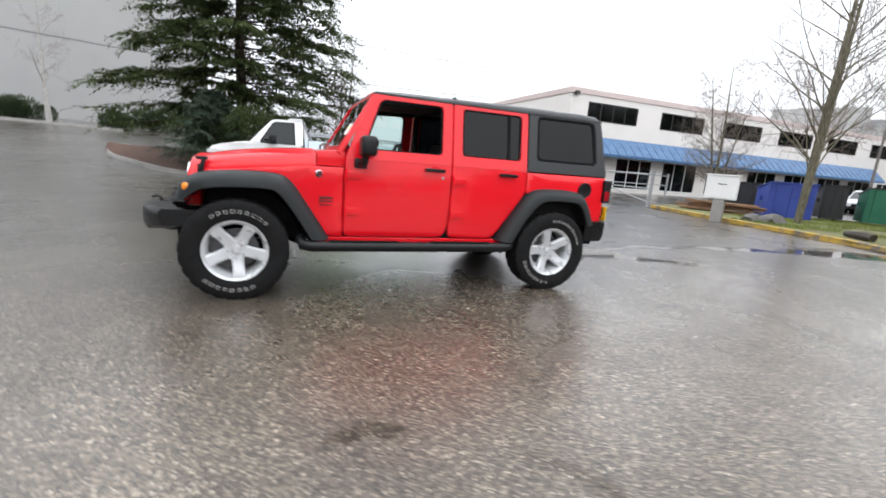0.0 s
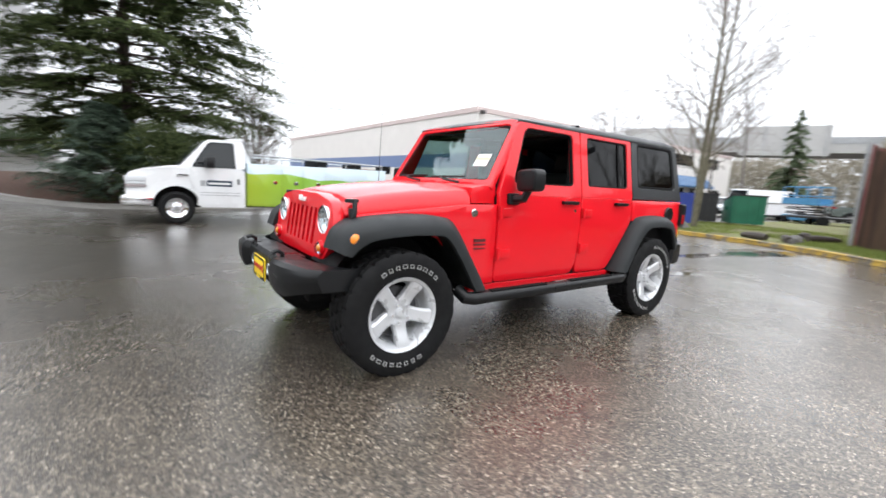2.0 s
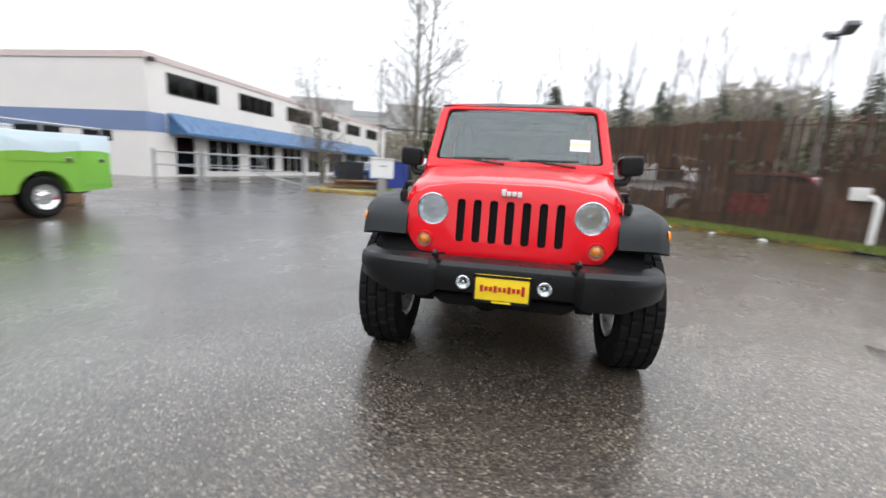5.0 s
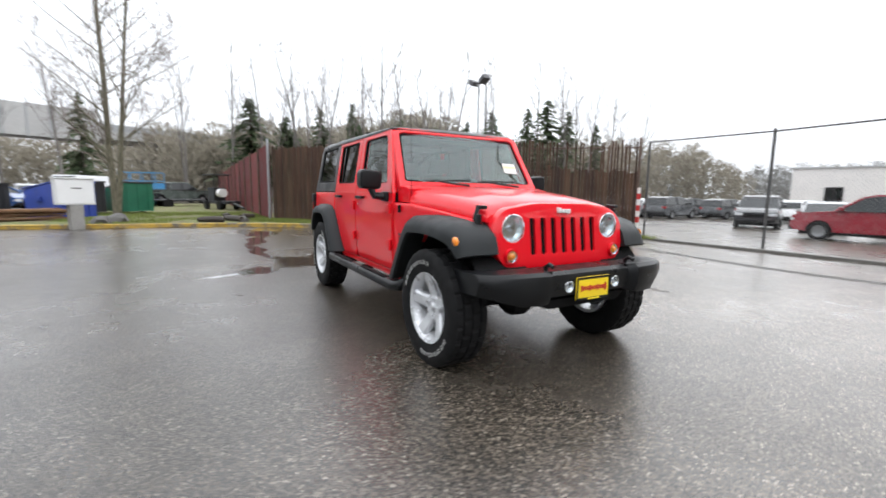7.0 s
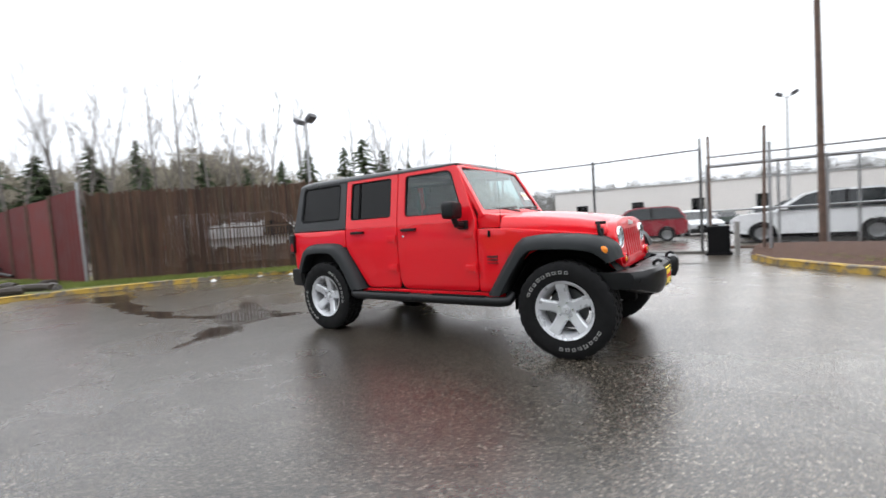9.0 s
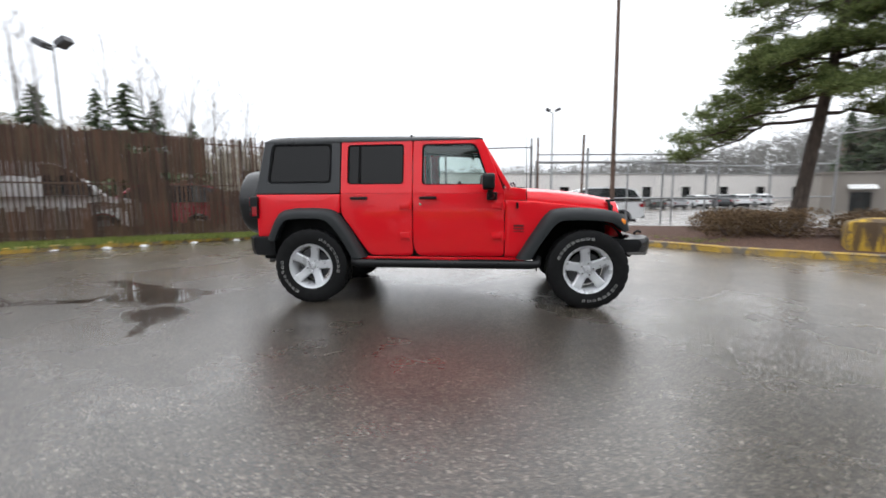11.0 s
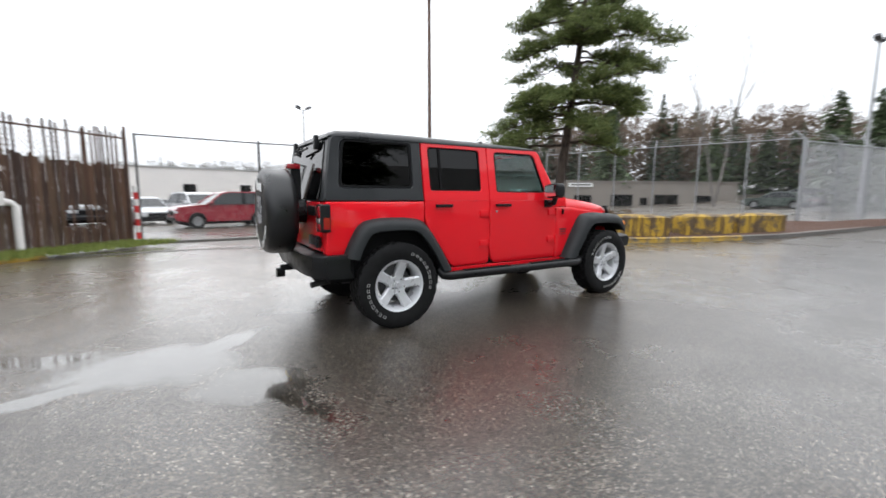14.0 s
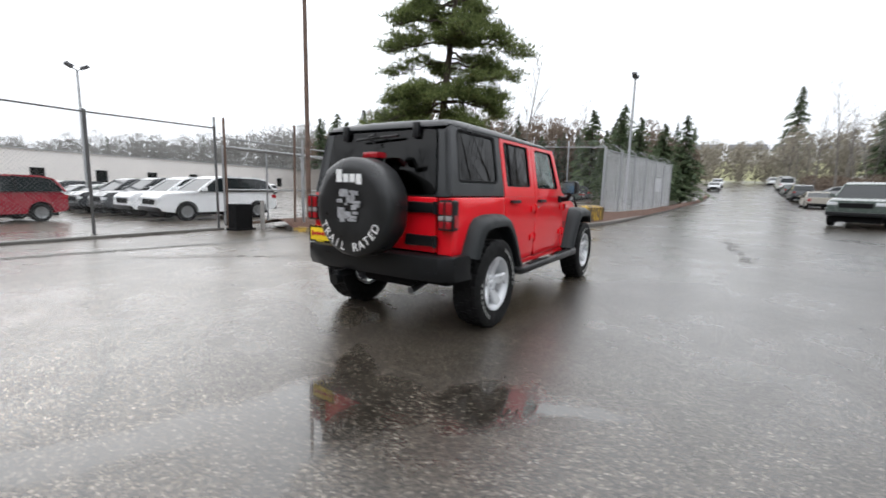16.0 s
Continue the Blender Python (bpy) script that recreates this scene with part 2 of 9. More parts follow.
    # standing water: a washed-out channel runs from the verge towards the car, with shallow pools beside it
    pools = many(((3.0, 0.6, 0.6, 0.13, 27), (3.85, 1.0, 0.65, 0.16, 24), (5.2, 1.28, 1.2, 0.17, 3), (7.1, 1.1, 1.2, 0.25, -12), (9.4, 0.6, 1.7, 0.5, -12), (4.0, 0.2, 0.32, 0.08, 0),
                  (2.62, 1.7, 0.6, 0.1, -68), (2.75, 1.45, 0.5, 0.3, -30), (3.45, 0.75, 0.75, 0.4, -20), (4.2, 0.2, 0.7, 0.22, -20)))
    worn = m.maths("MULTIPLY", worn, m.maths("SUBTRACT", 1.0, m.maths("MULTIPLY", pools, 0.8)))
    col = m.mix(m.maths("MAXIMUM", worn, pools), col, m.mix(1.0, col, 0.62, "MULTIPLY"))
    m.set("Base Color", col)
    # water: smooth where it stands, broken by the stones elsewhere
    wet = m.maths("MAXIMUM", pools, m.maths("MULTIPLY", worn, 0.15))
    film = m.ramp(m.maths("ADD", m.maths("MULTIPLY", patch, 0.6), m.maths("MULTIPLY", mid, 0.4)), [(0.46, 0.0), (0.66, 1.0)])
    m.set("Roughness", m.mix(wet, m.mix(film, m.ramp(mid, [(0.3, 0.27), (0.7, 0.38)]), 0.17), 0.11))
    grit = m.mix(0.5, vor.outputs["Distance"], grit_v.outputs["Distance"])
    n = m.node("ShaderNodeBump", Distance=0.006)
    m.link(m.mix(wet, m.mix(film, 0.5, 0.38), 0.05), n.inputs["Strength"])
    m.link(grit, n.inputs["Height"])
    m.link(n.outputs[0], m.b.inputs["Normal"])
    # the water film lies smoother than the stones under it
    nc = m.node("ShaderNodeBump", Distance=0.006)
    m.link(m.mix(wet, m.mix(film, 0.2, 0.1), 0.0), nc.inputs["Strength"])
    m.link(grit, nc.inputs["Height"])
    m.link(nc.outputs[0], m.b.inputs["Coat Normal"])
    m.b.inputs["Coat IOR"].default_value = 1.46
    m.set("Coat Weight", m.mix(worn, m.mix(pools, m.mix(film, 0.7, 0.92), 1.0), 0.15))
    m.set("Specular IOR Level", m.mix(worn, 0.3, 0.12))
    m.set("Coat Roughness", m.mix(pools, m.ramp(mid, [(0.3, 0.13), (0.7, 0.22)]), 0.035))
    return m.m


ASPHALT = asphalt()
RED = Mat("red_car_paint", (0.78, 0.008, 0.018), 0.35, Coat_Weight=0.75, Coat_Roughness=0.06, Specular_IOR_Level=0.12)
RED.bump(RED.noise(3.0, 2), 0.015, 0.02)
RED = RED.m
FLARE_PLASTIC = speckled("textured_grey_black_plastic", (0.018, 0.0205, 0.022), 0.55, 0.15, 8, 400, 0.12, 0.001, Specular_IOR_Level=0.3)
BLACK_PLASTIC = speckled("textured_dark_plastic", (0.0075, 0.008, 0.009), 0.36, 0.15, 8, 400, 0.12, 0.001, Specular_IOR_Level=0.3)
HARDTOP = speckled("matt_black_hardtop", (0.016, 0.018, 0.02), 0.36, 0.12, 5, 600, 0.1, 0.001)
RUBBER = speckled("tyre_rubber", (0.006, 0.006, 0.0065), 0.75, 0.25, 14, 120, 0.2, 0.002, Specular_IOR_Level=0.25)
UNDER = speckled("underbody_black", (0.006, 0.006, 0.0065), 0.75, 0.3, 8, 80, 0.2, Specular_IOR_Level=0.15)
ALLOY = speckled("painted_silver_alloy", (0.62, 0.63, 0.65), 0.32, 0.06, 9, 90, 0.03, 0.001, metal=0.35)
DARKMETAL = speckled("dark_brake_metal", (0.09, 0.09, 0.095), 0.45, 0.3, 12, 90, 0.1, metal=0.7)
CHROME = Mat("chrome", (0.8, 0.81, 0.83), 0.08, 1.0).m
WHITE_LETTER = Mat("white_lettering", (0.78, 0.78, 0.77), 0.6).m
TYRE_LETTER = Mat("worn_white_sidewall_print", (0.5, 0.5, 0.49), 0.7).m


def glass(name, tint, rough=0.0, ior=1.5):
    m = bpy.data.materials.new(name)
    m.use_nodes = True
    nt = m.node_tree
    nt.nodes.clear()
    out = nt.nodes.new("ShaderNodeOutputMaterial")
    tr = nt.nodes.new("ShaderNodeBsdfTransparent")
    tr.inputs[0].default_value = (*tint, 1)
    gl = nt.nodes.new("ShaderNodeBsdfGlossy")
    gl.inputs["Roughness"].default_value = rough
    lw = nt.nodes.new("ShaderNodeLayerWeight")
    lw.inputs["Blend"].default_value = 0.5
    pw = nt.nodes.new("ShaderNodeMath")
    pw.operation, pw.inputs[1].default_value = "POWER", 5.0
    fr = nt.nodes.new("ShaderNodeMapRange")
    fr.inputs["To Min"].default_value = ((ior - 1) / (ior + 1)) ** 2
    nt.links.new(lw.outputs["Facing"], pw.inputs[0])
    nt.links.new(pw.outputs[0], fr.inputs["Value"])
    mx = nt.nodes.new("ShaderNodeMixShader")
    nt.links.new(fr.outputs[0], mx.inputs[0])
    nt.links.new(tr.outputs[0], mx.inputs[1])
    nt.links.new(gl.outputs[0], mx.inputs[2])
    nt.links.new(mx.outputs[0], out.inputs[0])
    return m


GLASS = glass("clear_glass", (0.72, 0.80, 0.78), ior=1.6)
SCREEN_GLASS = glass("windscreen_glass", (0.62, 0.74, 0.74), ior=1.8)
TINT = glass("dark_tinted_glass", (0.05, 0.056, 0.062), ior=1.42)
REFLECTOR = Mat("lamp_reflector", (0.86, 0.87, 0.88), 0.2, 0.85).m
LAMP_GLASS = glass("lamp_glass", (0.9, 0.92, 0.93))
AMBER = Mat("amber_lens", (0.95, 0.28, 0.02), 0.2, Coat_Weight=0.6).m
CLEAR_LENS = Mat("dull_clear_lens", (0.34, 0.3, 0.3), 0.2, Coat_Weight=0.8).m
RED_LENS = Mat("red_lens", (0.34, 0.008, 0.015), 0.12, Coat_Weight=0.8).m
YELLOW = speckled("yellow_plate", (0.95, 0.68, 0.02), 0.4, 0.05, 20, 90, 0.02)
DARKRED = Mat("red_lettering", (0.5, 0.02, 0.02), 0.5).m
INTERIOR = speckled("black_interior_cloth", (0.018, 0.018, 0.019), 0.8, 0.25, 10, 200, 0.2)
HEADLINER = speckled("grey_roof_lining", (0.16, 0.155, 0.15), 0.9, 0.1, 8, 150, 0.1)
CONCRETE = speckled("wet_concrete", (0.27, 0.26, 0.245), 0.5, 0.3, 1.7, 40, 0.3, 0.006)
DARK_CONCRETE = speckled("dirty_wet_concrete", (0.12, 0.115, 0.105), 0.5, 0.4, 2.5, 40, 0.4, 0.008)
GALV = speckled("galvanised_steel", (0.36, 0.37, 0.38), 0.45, 0.2, 6, 60, 0.08, metal=0.6)
RUSTY = speckled("rusty_steel", (0.13, 0.085, 0.065), 0.75, 0.5, 5, 50, 0.3)
WHITE_PAINT = speckled("white_vehicle_paint", (0.76, 0.77, 0.78), 0.25, 0.03, 2, 60, 0.0, Coat_Weight=0.8)

# ---- ground ----
def ground_z(x, y):
    z = -0.02 * min(40.0, max(0.0, -y - 4.5)) * max(smoothstep(-16, -10, x), smoothstep(-8, -14, y))
    z += 0.012 * min(28.0, max(0.0, -x - 12)) + 0.05 * min(140.0, max(0.0, -x - 45))
    z += 0.075 * min(26.0, max(0.0, y - 15)) * (1 - smoothstep(-3, 9, x))
    return z


def spread(near, far, step, n):
    inner = [i * step for i in range(int(near / step) + 1)]
    grow = (far / near) ** (1 / n)
    pos = inner + [near * grow ** (i + 1) for i in range(n)]
    return [-p for p in reversed(pos[1:])] + pos


def sheet(xs, ys, dz=0.0):
    bm = bmesh.new()
    rows = [[bm.verts.new((x, y, ground_z(x, y) + dz)) for x in xs] for y in ys]
    for a, b in zip(rows, rows[1:]):
        for k in range(len(xs) - 1):
            bm.faces.new((a[k], a[k + 1], b[k + 1], b[k]))
    return bm


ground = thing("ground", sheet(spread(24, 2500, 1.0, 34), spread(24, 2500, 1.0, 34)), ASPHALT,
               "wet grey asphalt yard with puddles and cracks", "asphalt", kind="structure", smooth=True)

GRASS_SOIL = Mat("grass_soil", (0.09, 0.1, 0.03), 0.9)
_g = GRASS_SOIL.noise(1.2, 6)
_g2 = GRASS_SOIL.noise(26, 4)
GRASS_SOIL.set("Base Color", GRASS_SOIL.mix(GRASS_SOIL.ramp(_g, [(0.38, 0.0), (0.62, 1.0)]), GRASS_SOIL.ramp(_g2, [(0.3, (0.085, 0.105, 0.03)), (0.7, (0.2, 0.22, 0.075))]),
                                            GRASS_SOIL.ramp(_g2, [(0.3, (0.08, 0.06, 0.035)), (0.7, (0.17, 0.15, 0.07))])))
GRASS_SOIL.bump(_g2, 0.8, 0.04)
GRASS_SOIL = GRASS_SOIL.m
MULCH = Mat("bark_mulch", (0.09, 0.045, 0.03), 0.9)
_g = MULCH.noise(30, 5)
MULCH.set("Base Color", MULCH.ramp(_g, [(0.3, (0.035, 0.018, 0.013)), (0.55, (0.1, 0.048, 0.03)), (0.75, (0.2, 0.11, 0.07))]))
MULCH.bump(_g, 1.0, 0.05)
MULCH = MULCH.m
KERB_YELLOW = Mat("worn_yellow_kerb_paint", (0.5, 0.33, 0.05), 0.6)
_g = KERB_YELLOW.noise(3.5, 6, 0.65)
_g2 = KERB_YELLOW.noise(40, 3)
KERB_YELLOW.set("Base Color", KERB_YELLOW.mix(KERB_YELLOW.ramp(_g, [(0.45, 0.0), (0.6, 1.0)]), KERB_YELLOW.ramp(_g2, [(0.3, (0.36, 0.22, 0.035)), (0.7, (0.55, 0.36, 0.05))]), (0.15, 0.13, 0.105)))
KERB_YELLOW.bump(_g2, 0.4, 0.01)
KERB_YELLOW = KERB_YELLOW.m


def resampled(pts, step):
    """Points at even steps along a smooth line through pts (Catmull-Rom)."""
    P = [Vector((*p, 0)) for p in pts]
    fine = []
    for i in range(len(P) - 1):
        a, b, c, d = P[max(i - 1, 0)], P[i], P[i + 1], P[min(i + 2, len(P) - 1)]
        for k in range(24):
            t = k / 24
            fine.append(0.5 * (2 * b + (c - a) * t + (2 * a - 5 * b + 4 * c - d) * t * t + (3 * b - a - 3 * c + d) * t ** 3))
    fine.append(P[-1])
    out, left = [fine[0]], step
    for a, b in zip(fine, fine[1:]):
        seg, at = (b - a).length, 0.0
        while seg - at >= left:
            at += left
            out.append(a.lerp(b, at / seg))
            left = step
        left -= seg - at
    return out


def kerb(name, pts, inward, mat, label, w=0.16, h=0.13, stone=1.5, bare=None):
    """Kerb stones along a line, each a piece with a slightly rounded top edge; inward is +1 if the bed lies to the line's left."""
    line = resampled(pts, stone)
    root = empty(name, (line[0].x, line[0].y, 0), label, "kerb", kind="structure")
    base = Vector((line[0].x, line[0].y, 0))
    for a, b in zip(line, line[1:]):
        d = (b - a).normalized()
        n = Vector((-d.y, d.x, 0)) * inward
        bm = bmesh.new()
        jog = random.uniform(-0.012, 0.012)
        prof = [(0, -0.05), (0.015, h * 0.8), (0.045, h), (w - 0.02, h), (w, h - 0.02), (w, -0.05)]
        rings = []
        for p, s in ((a + d * 0.006, 0), (b - d * 0.006, 0)):
            z = ground_z(p.x, p.y)
            rings.append([p + n * (u + jog) + Vector((0, 0, z + v + jog * 0.5)) - base for u, v in prof])
        loft(bm, rings)
        part("kerb_stone", bm, bare if bare and a.x < -10.0 else mat, root)
    return line


def bed(name, inner, outer, mat, label, category, dz=0.11, rows=14, bulge=0.0):
    """Raised soil between a kerb line and an outer line."""
    n = max(len(inner), 30)
    def pick(line, t):
        f = t * (len(line) - 1)
        i = min(int(f), len(line) - 2)
        return Vector(line[i]).lerp(Vector(line[i + 1]), f - i)
    bm = bmesh.new()
    grid = []
    for r in range(rows + 1):
        s = r / rows
        row = []
        for k in range(n + 1):
            p = pick(inner, k / n).lerp(pick(outer, k / n), s)
            bump = noise.noise((p.x * 0.6, p.y * 0.6, 0)) * 0.05 * min(1, 6 * s) + bulge * math.sin(math.pi * s)
            row.append(bm.verts.new((p.x, p.y, ground_z(p.x, p.y) + dz + bump)))
        grid.append(row)
    for a, b in zip(grid, grid[1:]):
        for k in range(n):
            bm.faces.new((a[k], a[k + 1], b[k + 1], b[k]))
    bmesh.ops.recalc_face_normals(bm, faces=bm.faces[:])
    if bm.faces[0].normal.z < 0:
        bmesh.ops.reverse_faces(bm, faces=bm.faces[:])
    return thing(name, bm, mat, label, category, kind="structure", smooth=True)


KERB_1 = [(12.9, 9.0), (12.5, 7.0), (12.2, 5.1), (11.7, 1.6), (10.6, -0.6), (9.3, -2.6), (8.0, -4.0), (6.8, -5.4), (5.9, -6.2), (5.2, -6.9)]
KERB_2 = [(-2.9, -7.6), (-3.2, -6.2), (-4.4, -4.4), (-6.4, -2.9), (-8.5, -2.0), (-10.7, -1.42), (-13.6, -0.98), (-20, -0.5), (-32, 0.1), (-60, 1.2)]
line_1 = kerb("kerb_1", KERB_1, 1, KERB_YELLOW, "worn yellow painted concrete kerb along a grass verge")
line_2 = kerb("kerb_2", KERB_2, 1, KERB_YELLOW, "concrete kerb with worn yellow paint by barrier blocks", bare=DARK_CONCRETE)
OUT_1 = resampled([(15.0, 10.0), (17.4, 8.0), (21.0, 6.2), (34.0, 5.6), (34.0, -0.2), (13.3, -0.6), (11, -2.9), (8.2, -5.5), (6.4, -7.3), (4.4, -9.0)], 1.0)
OUT_2 = resampled([(-3.3, -9.6), (-5.0, -10.4), (-8, -10.6), (-11.5, -10.2), (-13.6, -8.0), (-15.0, -5.0), (-16.4, -2.4), (-22, -1.2), (-32, -0.5), (-60, 0.7)], 1.0)
bed("verge", [(p.x + 0.0, p.y, 0) for p in line_1], OUT_1, GRASS_SOIL, "rough wet winter grass verge", "grass")
bed("planter", [(p.x, p.y, 0) for p in line_2], OUT_2, MULCH, "bark-covered planting strip with leaf litter", "soil", bulge=0.2)

# ---- fences ----
FENCE_WOOD = Mat("weathered_brown_slats", (0.1, 0.05, 0.035), 0.75)
_oi = FENCE_WOOD.nt.nodes.new("ShaderNodeObjectInfo")
_ge = FENCE_WOOD.nt.nodes.new("ShaderNodeNewGeometry")
_r = FENCE_WOOD.maths("FRACT", FENCE_WOOD.maths("ADD", _oi.outputs["Random"], _ge.outputs["Random Per Island"]))
_n = FENCE_WOOD.noise(7, 5, stretch=(1, 1, 0.12))
_c = FENCE_WOOD.ramp(_r, [(0.0, (0.05, 0.026, 0.017)), (0.35, (0.083, 0.04, 0.024)), (0.7, (0.115, 0.058, 0.033)), (1.0, (0.09, 0.06, 0.034))])
FENCE_WOOD.set("Base Color", FENCE_WOOD.mix(1.0, _c, FENCE_WOOD.ramp(_n, [(0.3, 0.4), (0.7, 1.05)]), "MULTIPLY"))
FENCE_WOOD.bump(_n, 0.4, 0.01)
FENCE_WOOD = FENCE_WOOD.m
CHAIN_WIRE = speckled("weathered_chain_wire", (0.17, 0.175, 0.18), 0.55, 0.2, 6, 60, 0, metal=0.3)
OLDWOOD = speckled("rain_dark_timber", (0.2, 0.11, 0.06), 0.75, 0.4, 3, 40, 0.3)
STRIPE_W = speckled("white_post_paint", (0.7, 0.68, 0.66), 0.5, 0.1, 8, 40, 0.05)
FENCE_WIRE = speckled("rusty_fence_wire", (0.2, 0.15, 0.13), 0.7, 0.3, 6, 60, 0)
FENCE_STEEL = speckled("dark_weathered_steel", (0.1, 0.1, 0.1), 0.55, 0.35, 6, 60, 0.08, metal=0.4)
RED_PANEL_DULL = speckled("faded_red_metal_panel", (0.17, 0.03, 0.03), 0.75, 0.3, 1.5, 30, 0.15)
RED_PANEL = speckled("dark_red_metal_panel", (0.12, 0.016, 0.017), 0.75, 0.3, 1.5, 30, 0.15)


def slat_fence(a, b, height, mat, pitch=0.1, width=0.084):
    a, b = Vector(a), Vector(b)
    d = (b - a).normalized()
    n = Vector((-d.y, d.x, 0))
    length = (b - a).length
    rz = math.degrees(math.atan2(d.y, d.x))
    root = empty("slat_fence", (a.x, a.y, ground_z(a.x, a.y)), "tall weathered dark brown slatted privacy fence with gaps", "fence", rz=rz)
    # strips woven into a wire fence: slim bands all along, closed behind by wider ones except where those are lost
    lost = ((3.4, 5.65, 0.85, 1.58), (5.68, 6.57, 0.98, 1.53), (5.9, 6.55, 0.43, 0.8), (6.6, 7.64, 2.3, 2.42), (7.55, 8.4, 0.46, 1.5), (8.4, 9.3, 1.33, 2.9), (9.3, 10.1, 1.9, 2.9), (10.1, 10.9, 2.05, 2.9), (10.9, 13.0, 1.95, 2.9),
            (7.3, 10.3, 1.62, 1.74), (11.3, 12.2, 0.5, 0.95))
    shapes = []
    for k in range(6):
        bm = B(-width * 0.27, width * 0.27, -0.005, 0.005, 0.02, height + random.uniform(-0.06, 0.05))
        shapes.append(mesh_from("slat", bm, mat))
    count = int(length / pitch)
    for i in range(count):
        x = (i + 0.5) * pitch
        p = a + d * x
        g = ground_z(p.x, p.y) - ground_z(a.x, a.y) + 0.06
        broken = x > 9.6 and random.random() < 0.15
        if not broken:
            sl = new("slat", random.choice(shapes))
            sl.parent = root
            sl.matrix_basis = pose(x, random.uniform(-0.005, 0.005), g + random.uniform(-0.04, 0.03), 0, random.uniform(-0.6, 0.6), random.uniform(-9, 9))
        cuts = sorted((z0, z1) for x0, x1, z0, z1 in lost if x0 <= x <= x1)
        z = 0.02
        top = height - 0.03 + random.uniform(-0.05, 0.03)
        for z0, z1 in cuts + [(top, top)]:
            z0 = min(top, z0 + random.uniform(-0.07, 0.07))
            if z0 - z > 0.05:
                part("backing_slat", B(x - width * 0.56, x + width * 0.56, 0.012 + 0.004 * (i % 2), 0.016 + 0.004 * (i % 2), z + g, z0 + g), mat, root)
            z = max(z, z1 + random.uniform(-0.07, 0.07))
    posts = int(length / 2.6)
    for i in range(posts + 1):
        x = i * length / posts
        p = a + d * x
        part("post", T([(x, 0.06, ground_z(p.x, p.y) - ground_z(a.x, a.y) - 0.1), (x, 0.06, height + 0.1)], 0.035), RUSTY, root)
    dz = ground_z(b.x, b.y) - ground_z(a.x, a.y)
    for z in (0.35, 1.55, height - 0.1):
        part("rail", T([(0, 0.045, z), (length, 0.045, z + dz)], 0.022, 6), RUSTY, root)
    part("wire", chain_panel(bmesh.new(), (9.2, 0.03, 0), (length, 0.03, 0), 1.7 + dz, height + dz + 0.05, 0.075, 0.0045), FENCE_WIRE, root)
    part("wire", chain_panel(bmesh.new(), (3.3, 0.03, 0), (8.5, 0.03, 0), 0.4 + dz * 0.5, 1.6 + dz * 0.5, 0.06, 0.0016), CHAIN_WIRE, root)
    return root


def panel_fence(a, b, height, mat):
    a, b = Vector(a), Vector(b)
    d = (b - a).normalized()
    length = (b - a).length
    root = empty("panel_fence", (a.x, a.y, ground_z(a.x, a.y)), "dark red sheet metal fence", "fence", rz=math.degrees(math.atan2(d.y, d.x)))
    n = int(length / 2.5)
    for i in range(n):
        w = length / n
        bm = bmesh.new()
        pts = []
        m = 14
        for k in range(m + 1):
            pts.append((i * w - 0.02 + (w + 0.04) * k / m, 0.02 * (k % 2) + 0.006 * (i % 2)))
        ring = pts + [(x, y + 0.012) for x, y in reversed(pts)]
        prism(bm, ring, "z", 0.05, height - 0.25 * smoothstep(4, 30, i * w) + random.uniform(-0.04, 0.04))
        part("panel", bm, RED_PANEL_DULL if i % 3 == 1 else mat, root)
        part("post", T([(i * w, 0.07, 0), (i * w, 0.07, height + 0.05)], 0.04, 6), RUSTY, root)


def chain_panel(bm, a, b, z0, z1, cell=0.07, r=0.0022):
    """Diagonal wires between two posts, woven as two leaning sets."""
    a, b = Vector(a), Vector(b)
    d = (b - a)
    w, h = d.length, z1 - z0
    d.normalize()
    n = Vector((-d.y, d.x, 0))
    step = cell * 1.414
    k = -h
    while k < w:
        for s in (1, -1):
            u0, u1 = max(0.0, k), min(w, k + h)
            if u1 - u0 > 0.03:
                v0, v1 = u0 - k, u1 - k
                if s < 0:
                    v0, v1 = h - v0, h - v1
                p = a + d * u0 + Z * (z0 + v0) + n * 0.003 * s
                q = a + d * u1 + Z * (z0 + v1) + n * 0.003 * s
                tube(bm, [p, q], r, 3, cap=False)
        k += step
    return bm


